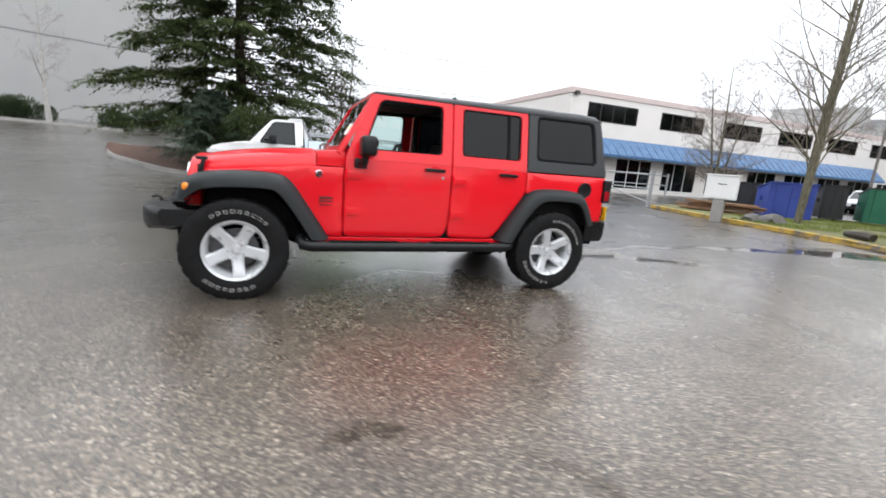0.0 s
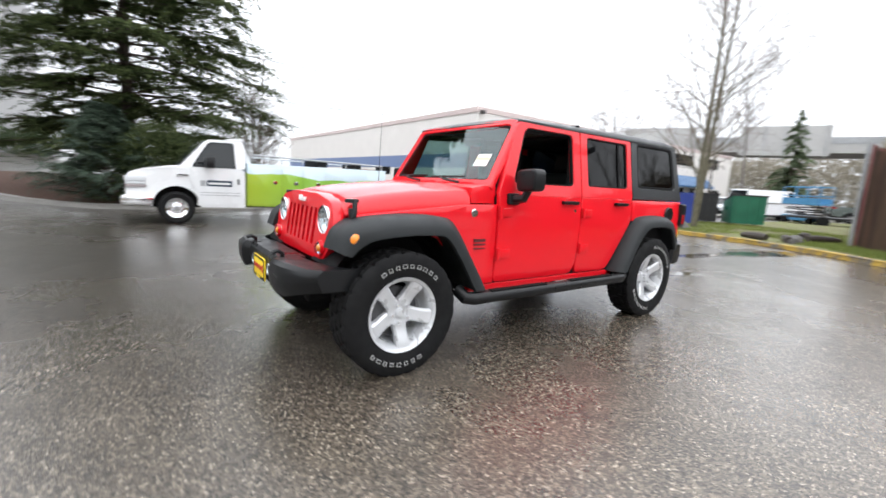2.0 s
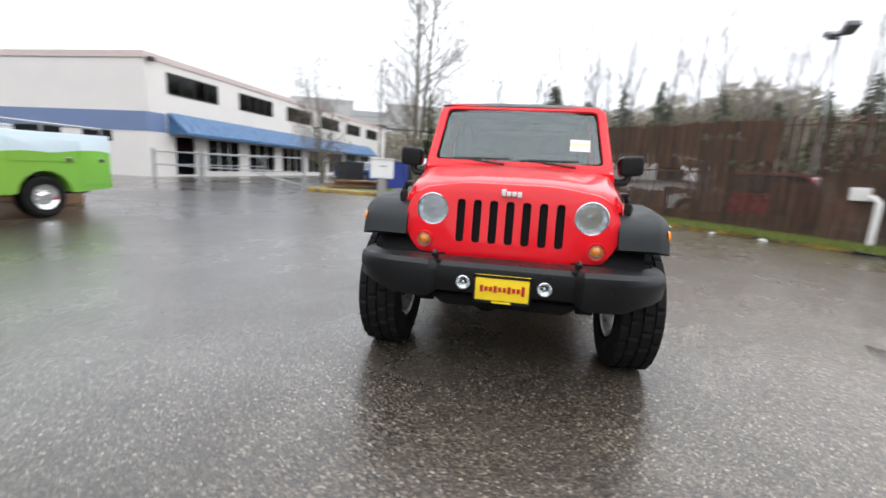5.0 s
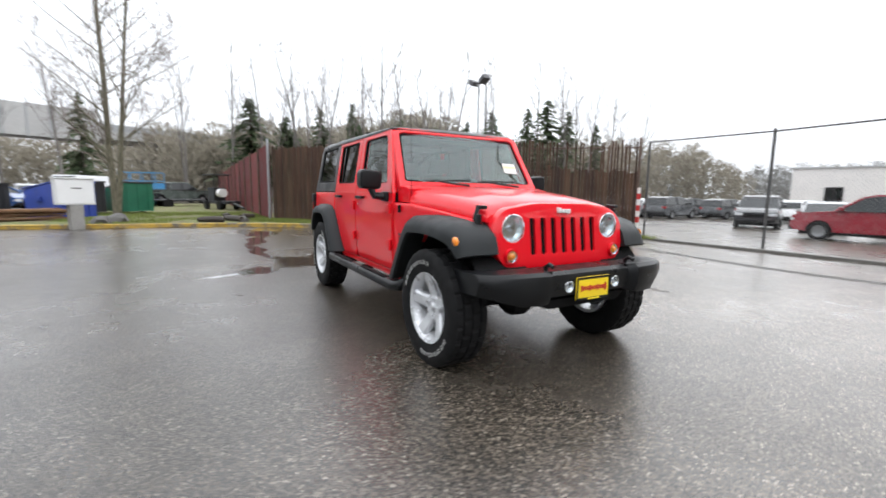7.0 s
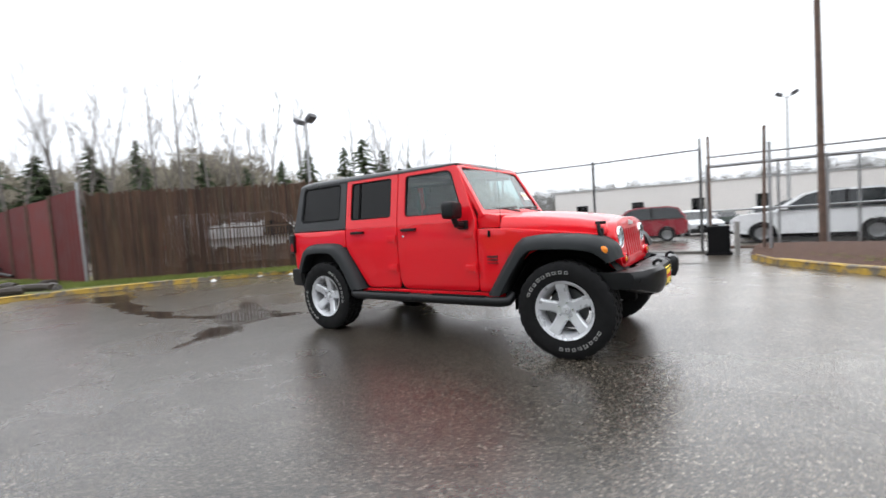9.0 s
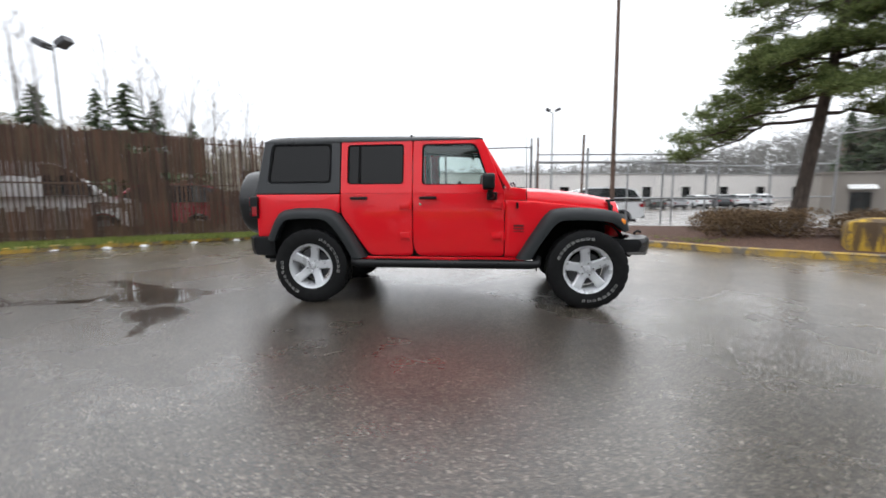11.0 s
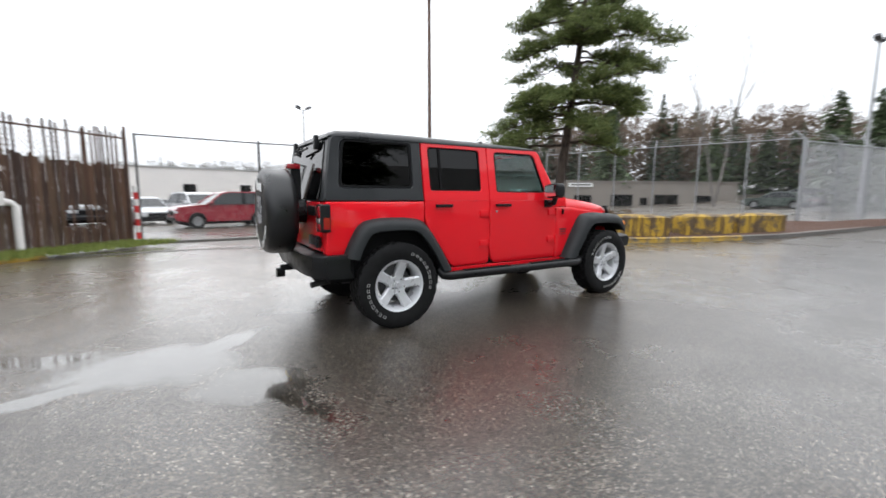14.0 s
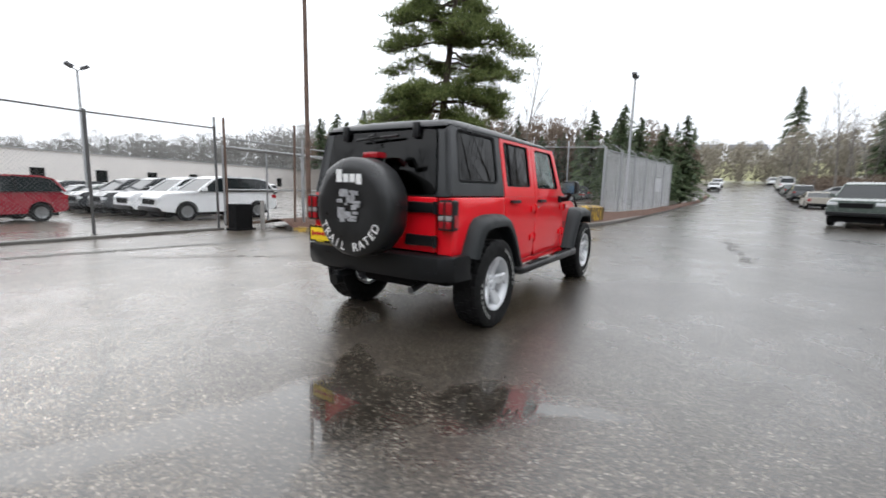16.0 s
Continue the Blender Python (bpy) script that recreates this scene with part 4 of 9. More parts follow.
def both(name, bm, mat, label="", smooth=False, parent=None):
    other = mirrored(bm)
    return part(name, bm, mat, parent or suv, label, smooth), part(name, other, mat, parent or suv, label, smooth)


def S(x, z, w):
    return (x, -(side_y(z) + w), z)


def N(x, z, w):
    return (x, -(nose_y(x, z) + w), z)


# inner shell behind the panel gaps, floor and bulkheads
both("inner_side", skin([(-0.62, 0.5), (2.1, 0.5), (2.1, 1.17), (-0.62, 1.17)], -0.06, -0.026, S), UNDER)
part("floor_pan", B(-0.64, 2.08, -0.74, 0.74, 0.46, 0.56), UNDER, suv)
part("chassis", box(box(box(B(-1.95, 2.05, -0.5, -0.4, 0.44, 0.58, 0.015), -1.95, 2.05, 0.4, 0.5, 0.44, 0.58, 0.015), -0.9, 0.9, -0.36, 0.36, 0.36, 0.5, 0.03), 0.9, 1.9, -0.35, 0.3, 0.34, 0.5, 0.05), UNDER, suv)
part("bulkhead", B(-0.7, -0.62, -0.72, 0.72, 0.5, 1.18), UNDER, suv)
part("engine_bay", B(-1.72, -0.7, -0.5, 0.5, 0.55, 1.0), UNDER, suv)
for x, name in ((-1.473, "front_axle"), (1.473, "rear_axle")):
    bm = T([(x, -0.7, 0.4), (x, 0.7, 0.4)], 0.045, 10)
    lathe(bm, [(0.02, -0.13), (0.11, -0.1), (0.14, 0), (0.11, 0.1), (0.02, 0.13)], 14, "x", (x, 0.12 if x < 0 else 0.0, 0.39))
    part(name, bm, UNDER, suv, smooth=True)
part("muffler", T([(1.75, -0.28, 0.46), (1.8, 0.3, 0.46)], 0.11, 14), DARKMETAL, suv, smooth=True)
part("tail_pipe", T([(1.8, 0.3, 0.44), (2.0, 0.42, 0.42), (2.18, 0.44, 0.4)], 0.028, 10), DARKMETAL, suv, smooth=True)

# wheel housings
for cx in (-1.473, 1.473):
    bm = bmesh.new()
    rows = []
    for y in (0.36, 0.76):
        rows.append([bm.verts.new((cx + 0.5 * math.cos(radians(a)), -y, 0.42 + 0.5 * math.sin(radians(a)))) for a in (range(-8, 147, 14) if cx < 0 else range(34, 189, 14))])
    for k in range(len(rows[0]) - 1):
        bm.faces.new((rows[0][k], rows[0][k + 1], rows[1][k + 1], rows[1][k]))
    bm.faces.new(rows[0])
    both("wheel_housing", bm, UNDER, smooth=True)

# doors: lower skins with rolled edges, then the leaning window frames
front_low = rounded([(-0.625, 0.515), (0.30, 0.515), (0.3485, 0.62), (0.3485, 1.195), (-0.625, 1.195)], [0.05, 0.13, 0.05, 0.004, 0.004], 4)
rear_low = rounded([(0.3565, 0.515), (0.83, 0.515), (1.0, 0.76), (1.144, 0.97), (1.149, 1.195), (0.3565, 1.195)], [0.05, 0.06, 0.1, 0.05, 0.004, 0.004], 4)
for name, line, hx, hinge_x in (("front_door", front_low, 0.18, -0.545), ("rear_door", rear_low, 0.937, 0.44)):
    doors = both(name, skin(line, -0.03, 0.0, S), RED, smooth=40)
    for s, door in zip((-1, 1), doors):
        def at(bm):
            return bm if s < 0 else mirrored(bm)
        # pressed cup behind the handle, then handle and lock
        bm = lathe(bmesh.new(), [(0.0, 0.004), (0.03, 0.003), (0.045, -0.002), (0.052, 0.002)], 20, "y", (hx, -side_y(1.14) - 0.001, 1.135))
        part("handle_cup", at(bm), RED, door, smooth=True)
        bm = prism(bmesh.new(), rounded([(hx - 0.095, 1.127), (hx + 0.095, 1.127), (hx + 0.095, 1.157), (hx - 0.095, 1.157)], 0.014), "y", -side_y(1.14) - 0.04, -side_y(1.14) - 0.022, 0.005)
        box(bm, hx - 0.09, hx - 0.06, -side_y(1.14) - 0.024, -side_y(1.14) + 0.002, 1.13, 1.155)
        box(bm, hx + 0.06, hx + 0.09, -side_y(1.14) - 0.024, -side_y(1.14) + 0.002, 1.13, 1.155)
        part("door_handle", at(bm), BLACK_PLASTIC, door, "black plastic pull handle", smooth=True)
        if name == "front_door":
            part("lock", at(lathe(bmesh.new(), [(0.0, 0.0), (0.013, 0.0), (0.013, -0.007), (0.0, -0.008)], 14, "y", (hx + 0.085, -side_y(1.07), 1.075))), CHROME, door, smooth=True)
        for hz in (1.055, 0.74):
            bm = prism(bmesh.new(), rounded([(hinge_x - 0.075, hz - 0.03), (hinge_x + 0.05, hz - 0.034), (hinge_x + 0.05, hz + 0.034), (hinge_x - 0.075, hz + 0.03)], 0.01), "y", -side_y(hz) - 0.017, -side_y(hz) + 0.004, 0.005)
            tube(bm, [(hinge_x - 0.072, -side_y(hz) - 0.016, hz - 0.045), (hinge_x - 0.072, -side_y(hz) - 0.016, hz + 0.045)], 0.015, 10)
            part("hinge", at(bm), RED, door, smooth=True)
ZT, ZB = 1.765, 1.19
fo = rounded([(-0.625, ZB), (0.3485, ZB), (0.3485, ZT), (-0.40, ZT)], [0.01, 0.01, 0.03, 0.08])
fi = rounded([(-0.475, 1.28), (0.252, 1.28), (0.252, 1.712), (-0.322, 1.712)], [0.05, 0.045, 0.05, 0.06])
ro = rounded([(0.3565, ZB), (1.147, ZB), (1.147, ZT), (0.3565, ZT)], [0.01, 0.01, 0.03, 0.03])
ri = rounded([(0.452, 1.29), (1.075, 1.29), (1.075, 1.716), (0.452, 1.716)], 0.04)
for name, o, i, gm in (("front_door_frame", fo, fi, GLASS), ("rear_door_frame", ro, ri, TINT)):
    frames = both(name, ring_prism(o, i, -0.045, 0.002, S), RED, smooth=40)
    lip = [tuple(Vector(p) + (Vector(q) - Vector(p)).normalized() * 0.017) for p, q in zip(i, [(sum(a[0] for a in i) / len(i), sum(a[1] for a in i) / len(i))] * len(i))]
    seal = ring_prism(i, lip, -0.03, -0.006, S, 0.003)
    pane = skin(i, -0.022, -0.018, S, 0.001)
    for s, fr in zip((-1, 1), frames):
        if name == "front_door_frame" and s < 0:
            # the driver's window is wound down but for nothing; the opening stays clear
            part("window_seal", seal.copy(), UNDER, fr)
            continue
        part("window_seal", seal.copy() if s < 0 else mirrored(seal), UNDER, fr)
        part("window_pane", pane.copy() if s < 0 else mirrored(pane), gm, fr, "dark tinted glass" if gm is TINT else "clear glass")
    if name == "rear_door_frame":
        both("division_bar", skin([(0.93, 1.28), (0.955, 1.28), (0.955, 1.72), (0.93, 1.72)], -0.03, -0.008, S, 0.002), UNDER)
    seal.free()
    pane.free()

# rear quarter with its wheel opening, and the lower corner behind the wheel
quarter = [(1.157, 0.985), (1.157, 1.185), (2.11, 1.185), (2.122, 1.1), (2.115, 0.72), (1.95, 0.70), (1.82, 0.93), (1.72, 1.0), (1.34, 1.0), (1.24, 0.97)]
both("rear_quarter", skin(quarter, -0.03, 0.0, S), RED, smooth=40)
both("sill", skin([(-0.85, 0.455), (0.95, 0.455), (0.95, 0.508), (-0.85, 0.508)], -0.09, -0.012, S), RED, smooth=40)
# nose side panels (from the door to the grille)
nose = [(-0.633, 0.515), (-0.633, 1.112), (-0.9, 1.105), (-1.74, 1.015), (-1.77, 0.91), (-1.3, 0.93), (-1.12, 0.86), (-0.8, 0.515)]
noses = both("front_fender", skin(nose, -0.03, -0.0, N), RED, smooth=40)
for s, fp in zip((-1, 1), noses):
    f = (lambda b: b) if s < 0 else mirrored
    part("badge", f(lathe(bmesh.new(), [(0.0, -0.004), (0.026, -0.004), (0.03, 0.0), (0.03, 0.004)], 20, "y", (-0.835, -nose_y(-0.835, 1.045) - 0.003, 1.045))) if s < 0 else f(T([(-0.76, -0.785, 1.03), (-0.76, -0.785, 1.09)], 0.012, 8)), CHROME if s < 0 else UNDER, fp, smooth=True)
    bm = bmesh.new()
    for k, (w, h) in enumerate(((0.15, 0.022), (0.19, 0.012), (0.12, 0.008))):
        z = 0.845 - k * 0.03
        box(bm, -0.83, -0.83 + w, -nose_y(-0.75, z) - 0.003, -nose_y(-0.75, z) + 0.01, z - h / 2, z + h / 2)
    part("decal", f(bm), speckled("dark_decal", (0.09, 0.01, 0.012), 0.5, 0.1, 10, 60, 0), fp)

# hood: rounded sides, a broad raised middle
rings = []
for x, yh, zs, zt in ((-0.862, 0.737, 1.109, 1.221), (-0.97, 0.726, 1.102, 1.217), (-1.25, 0.69, 1.078, 1.192), (-1.54, 0.655, 1.048, 1.152), (-1.68, 0.637, 1.03, 1.124), (-1.745, 0.625, 1.022, 1.096), (-1.768, 0.615, 1.018, 1.062)):
    half = [(yh, zs - 0.012), (yh, zs + 0.012), (yh - 0.012, zs + (zt - zs) * 0.5), (yh - 0.045, zs + (zt - zs) * 0.85), (yh - 0.11, zt), (0.44, zt + 0.008), (0.40, zt + 0.02), (0.2, zt + 0.028)]
    sec = [(-y, z) for y, z in half] + [(0, half[-1][1] + 0.002)] + [(y, z) for y, z in reversed(half)]
    rings.append([(x, y, z) for y, z in sec])
bm = loft(bmesh.new(), rings, closed=True)
hood = part("hood", bm, RED, suv, smooth=35)
# cowl and wipers
part("cowl", prism(bmesh.new(), [(-0.855, 1.112), (-0.855, 1.226), (-0.735, 1.25), (-0.62, 1.245), (-0.62, 1.112)], "y", -0.74, 0.74, 0.018), RED, suv, smooth=40)
for y0, y1 in ((0.52, 0.10), (-0.02, -0.46)):
    bm = T([(-0.77, y1, 1.262), (-0.755, (y0 + y1) / 2 + 0.02, 1.285), (-0.72, (y0 + y1) / 2 + 0.1, 1.3)], [0.011, 0.009, 0.007], 6)
    tube(bm, [(-0.725, y0, 1.298), (-0.72, y0 - 0.46, 1.31)], 0.009, 6)
    part("wiper", bm, BLACK_PLASTIC, suv)
for y, x in ((0.3, -1.02), (-0.3, -1.02)):
    part("washer_jet", B(x - 0.02, x + 0.02, y - 0.015, y + 0.015, 1.215, 1.237, 0.005), BLACK_PLASTIC, hood)
for s in (-1, 1):
    bm = B(-1.755, -1.71, 0.64, 0.672, 0.965, 1.06, 0.008)
    tube(bm, [(-1.745, 0.66, 0.975), (-1.725, 0.675, 1.03), (-1.71, 0.64, 1.112)], 0.016, 8)
    box(bm, -1.77, -1.685, 0.607, 0.65, 1.092, 1.118, 0.008)
    part("hood_latch", bm if s > 0 else mirrored(bm), BLACK_PLASTIC, suv, "black rubber hood latch", smooth=True)

# windscreen frame and glass
WB, WT = Vector((-0.70, 0, 1.235)), Vector((-0.375, 0, 1.775))
def W(u, v, w):
    p = WB.lerp(WT, v)
    nrm = Vector((-(WT - WB).z, 0, (WT - WB).x)).normalized()
    return Vector((p.x, u, p.z)) + nrm * (w + 0.02 * (1 - (u / 0.75) ** 2))
wo = rounded([(-0.752, 0.0), (0.752, 0.0), (0.69, 1.0), (-0.69, 1.0)], [0.02, 0.02, 0.09, 0.09])
wi = rounded([(-0.685, 0.10), (0.685, 0.10), (0.63, 0.915), (-0.63, 0.915)], 0.055)
part("windscreen_frame", ring_prism(wo, wi, -0.045, 0.0, W, 0.01), RED, suv, smooth=40)
part("windscreen", skin(wi, -0.022, -0.016, W, 0.001), SCREEN_GLASS, suv, "clear glass with a dark band along the top", smooth=30)
part("windscreen_band", ring_prism(wi, rounded([(-0.668, 0.125), (0.668, 0.125), (0.616, 0.885), (-0.616, 0.885)], 0.05), -0.014, -0.0125, W, 0.0005), UNDER, suv)
PAPER = speckled("white_paper", (0.8, 0.8, 0.76), 0.6, 0.04, 10, 80, 0)
YPAPER = speckled("pale_yellow_sticker", (0.85, 0.8, 0.42), 0.6, 0.05, 10, 80, 0)
def decal(u0, u1, v0, v1, w):
    return skin([(u0, v0), (u1, v0), (u1, v1), (u0, v1)], w - 0.001, w, W, 0.0005)
stick = part("sticker", decal(-0.58, -0.42, 0.30, 0.48, -0.012), PAPER, suv, "white sticker with a yellow band")
part("band", decal(-0.575, -0.425, 0.39, 0.43, -0.010), YPAPER, stick)
part("rear_mirror", prism(bmesh.new(), rounded([(-0.12, 1.60), (0.12, 1.60), (0.12, 1.67), (-0.12, 1.67)], 0.03), "x", -0.28, -0.25, 0.006), BLACK_PLASTIC, suv, smooth=True)

# roof skin, then the hardtop's sides and back
rings = []
for x, top, w in ((-0.395, 1.762, 0.675), (-0.36, 1.79, 0.685), (-0.15, 1.803, 0.69), (0.35, 1.812, 0.692), (1.15, 1.826, 0.692), (1.8, 1.828, 0.69), (1.98, 1.818, 0.685), (2.035, 1.79, 0.675), (2.05, 1.755, 0.665)):
    half = [(w + 0.012, 1.752), (w + 0.012, 1.768), (w - 0.005, min(top, top - 0.028)), (w - 0.05, top - 0.008), (0.4, top), (0.15, top + 0.004)]
    sec = [(-y, min(z, top + 0.004)) for y, z in half] + [(y, min(z, top + 0.004)) for y, z in reversed(half)]
    rings.append([(x, y, z) for y, z in sec])
part("roof", loft(bmesh.new(), rings), HARDTOP, suv, "matt black hardtop roof", smooth=40)
for x in (0.38,):
    part("roof_seam", B(x - 0.006, x + 0.006, -0.66, 0.66, 1.8, 1.8175), UNDER, suv)
so = rounded([(1.152, 1.19), (2.13, 1.19), (2.04, 1.775), (1.152, 1.775)], [0.01, 0.03, 0.07, 0.01])
si = rounded([(1.265, 1.31), (1.99, 1.31), (1.94, 1.735), (1.265, 1.735)], [0.05, 0.05, 0.06, 0.05])
tops = both("hardtop_side", ring_prism(so, si, -0.05, 0.0, S, 0.014), HARDTOP, smooth=40)
lip = rounded([(1.285, 1.33), (1.965, 1.33), (1.92, 1.717), (1.285, 1.717)], 0.045)
for s, tp in zip((-1, 1), tops):
    f = (lambda b: b) if s < 0 else mirrored
    part("window_seal", f(ring_prism(si, lip, -0.03, -0.008, S, 0.003)), UNDER, tp)
    part("window_pane", f(skin(si, -0.02, -0.016, S, 0.001)), TINT, tp, "dark tinted glass")
def R(u, v, w):
    x = 2.13 - 0.09 * max(0.0, (v - 1.19)) / 0.585
    return (x + w, u, v)
bo = rounded([(-0.785, 1.19), (0.785, 1.19), (0.692, 1.775), (-0.692, 1.775)], [0.02, 0.02, 0.08, 0.08])
bi = rounded([(-0.64, 1.20), (0.64, 1.20), (0.585, 1.73), (-0.585, 1.73)], 0.05)
part("hardtop_back", ring_prism(bo, bi, -0.05, 0.0, R, 0.014), HARDTOP, suv, smooth=40)
rear_glass = part("rear_glass", skin(bi, 0.0, 0.008, R, 0.003), TINT, suv, "dark tinted lift-up glass")
for y in (-0.40, 0.40):
    part("glass_hinge", B(2.06, 2.10, y - 0.03, y + 0.03, 1.66, 1.79, 0.012), BLACK_PLASTIC, rear_glass, smooth=True)
bm = T([(2.125, -0.02, 1.62), (2.15, -0.06, 1.68), (2.14, 0.02, 1.70)], 0.012, 6)
tube(bm, [(2.125, -0.22, 1.66), (2.12, 0.24, 1.685)], 0.012, 6)
part("rear_wiper", bm, BLACK_PLASTIC, rear_glass)

# tailgate, its hinges, lamps
tail = part("tailgate", skin(rounded([(-0.64, 0.735), (0.64, 0.735), (0.64, 1.185), (-0.64, 1.185)], 0.02), -0.04, 0.012, lambda u, v, w: (2.118 + w, u, v)), RED, suv, smooth=40)
for sy in (-1, 1):
    c = skin(rounded([(0.652, 0.72), (0.786, 0.72), (0.79, 1.185), (0.652, 1.185)], 0.012), -0.04, 0.006, lambda u, v, w: (2.112 + w, -u, v))
    part("rear_corner", c if sy < 0 else mirrored(c), RED, suv, smooth=40)
for hz in (1.10, 0.83):
    bm = prism(bmesh.new(), rounded([(0.36, hz - 0.045), (0.665, hz - 0.04), (0.665, hz + 0.04), (0.36, hz + 0.045)], 0.012), "x", 2.123, 2.165, 0.008)
    tube(bm, [(2.155, 0.655, hz - 0.05), (2.155, 0.655, hz + 0.05)], 0.02, 10)
    part("tailgate_hinge", bm, BLACK_PLASTIC, tail, "black hinge", smooth=True)
for sy in (-1, 1):
    f = (lambda b: b) if sy < 0 else mirrored
    lamp = part("tail_lamp", f(prism(bmesh.new(), rounded([(-0.835, 0.925), (-0.69, 0.925), (-0.69, 1.165), (-0.835, 1.165)], 0.018), "x", 2.09, 2.178, 0.014)), BLACK_PLASTIC, suv, "black-framed tail lamp", smooth=True)
    for z0, z1, mt in ((1.05, 1.15, RED_LENS), (1.005, 1.044, CLEAR_LENS), (0.942, 0.999, RED_LENS)):
        part("lens", f(prism(bmesh.new(), rounded([(-0.822, z0), (-0.703, z0), (-0.703, z1), (-0.822, z1)], 0.012), "x", 2.168, 2.187, 0.006)), mt, lamp, smooth=True)
    part("side_lens", f(B(2.098, 2.153, -0.8375, -0.83, 0.95, 1.05, 0.002)), RED_LENS, lamp)
    part("guard_bar", f(B(2.173, 2.193, -0.768, -0.757, 0.93, 1.16)), BLACK_PLASTIC, lamp)

# flares: sections swept along each arch
def flare(stations, yin, ylip0):
    rings = []
    for (xo, zo), (xi, zi) in stations:
        tuck = 0.035 * smoothstep(-1.68, -1.92, xo)
        ylip = ylip0 - tuck
        o, i = Vector((xo, zo)), Vector((xi, zi))
        a, b, c = o, o.lerp(i, 0.06), o.lerp(i, 0.3)
        rings.append([(a.x, -yin, a.y), (b.x, -(ylip - 0.075), b.y + 0.004), (c.x, -(ylip - 0.02), c.y), (o.lerp(i, 0.55).x, -ylip, o.lerp(i, 0.55).y), (o.lerp(i, 0.95).x, -(ylip + 0.002), o.lerp(i, 0.95).y),
                      (i.x, -(ylip - 0.02), i.y), (i.lerp(o, 0.12).x, -(ylip - 0.03), i.lerp(o, 0.12).y), (i.lerp(o, 0.2).x, -yin, i.lerp(o, 0.2).y)])
    return loft(bmesh.new(), rings)


def dense(st, n=5):
    """Stations at finer steps, by smooth curves through the given ones."""
    a = resampled_free([s[0] for s in st], n)
    b = resampled_free([s[1] for s in st], n)
    return list(zip(a, b))


def resampled_free(P, n):
    P = [Vector(p) for p in P]
    out = []
    for i in range(len(P) - 1):
        a, b, c, d = P[max(i - 1, 0)], P[i], P[i + 1], P[min(i + 2, len(P) - 1)]
        for k in range(n):
            t = k / n
            out.append(tuple(0.5 * (2 * b + (c - a) * t + (2 * a - 5 * b + 4 * c - d) * t * t + (3 * b - a - 3 * c + d) * t ** 3)))
    out.append(tuple(P[-1]))
    return out


ff = [((-0.74, 0.50), (-0.90, 0.50)), ((-0.92, 0.78), (-1.045, 0.73)), ((-1.06, 0.975), (-1.16, 0.875)), ((-1.19, 1.03), (-1.26, 0.905)), ((-1.5, 1.032), (-1.5, 0.905)), ((-1.74, 0.998), (-1.68, 0.885)), ((-1.85, 0.93), (-1.765, 0.84)), ((-1.895, 0.815), (-1.82, 0.79))]
rf = [((0.86, 0.50), (1.0, 0.50)), ((1.0, 0.745), (1.12, 0.71)), ((1.15, 0.955), (1.24, 0.86)), ((1.27, 1.025), (1.34, 0.915)), ((1.5, 1.04), (1.51, 0.922)), ((1.70, 1.03), (1.66, 0.915)), ((1.83, 0.985), (1.745, 0.89)), ((1.915, 0.86), (1.81, 0.80)), ((1.985, 0.70), (1.865, 0.675))]
front_flares = both("front_flare", flare(dense(ff), 0.60, 0.91), FLARE_PLASTIC, "textured black wheel flare", smooth=50)
both("rear_flare", flare(dense(rf), 0.74, 0.92), FLARE_PLASTIC, "textured black wheel flare", smooth=50)
for s, fl in zip((-1, 1), front_flares):
    bm = lathe(bmesh.new(), [(0.0, -0.012), (0.022, -0.01), (0.032, -0.004), (0.034, 0.006)], 18, "y", (-1.80, -0.871, 0.893))
    part("side_marker", bm if s < 0 else mirrored(bm), AMBER, fl, "amber side marker lamp", smooth=True)

NOSE_BACK = 0.092
# grille: leaning panel with seven slots and two lamp wells
def gx(z):
    return -1.885 - 0.055 * (1.12 - z) / 0.4
go = rounded([(-0.52, 0.70), (0.52, 0.70), (0.615, 0.83), (0.61, 1.0), (0.52, 1.095), (0.25, 1.135), (-0.25, 1.135), (-0.52, 1.095), (-0.61, 1.0), (-0.615, 0.83)], 0.06)
bm = prism(bmesh.new(), go, "x", -1.93, -1.82, 0.02)
tools = []
for k in range(7):
    y = (k - 3) * 0.0945
    tools.append(prism(bmesh.new(), rounded([(y - 0.024, 0.785), (y + 0.024, 0.785), (y + 0.024, 1.035), (y - 0.024, 1.035)], 0.022), "x", -2.1, -1.7))
for y in (-0.452, 0.452):
    tools.append(lathe(bmesh.new(), [(0.092, -2.1), (0.092, -1.86)], 28, "x", (0, y, 0.968)))
bm = cut(bm, tools)
for v in bm.verts:
    v.co.x += gx(v.co.z) + 1.905
grille = part("grille", bm, RED, suv, "red seven-slot grille panel", smooth=40)
grille.location.x = NOSE_BACK
bm = B(-1.912, -1.86, -0.36, 0.36, 0.75, 1.06)
for v in bm.verts:
    v.co.x += gx(v.co.z) + 1.905
part("grille_mesh", bm, UNDER, grille)
bm = bmesh.new()
for k in range(4):
    box(bm, -1.937, -1.90, -0.058 + k * 0.03, -0.034 + k * 0.03, 1.066 - 0.004 * (k == 0), 1.092 + 0.012 * (k == 3), 0.003)
part("badge", bm, WHITE_LETTER, grille, smooth=True)
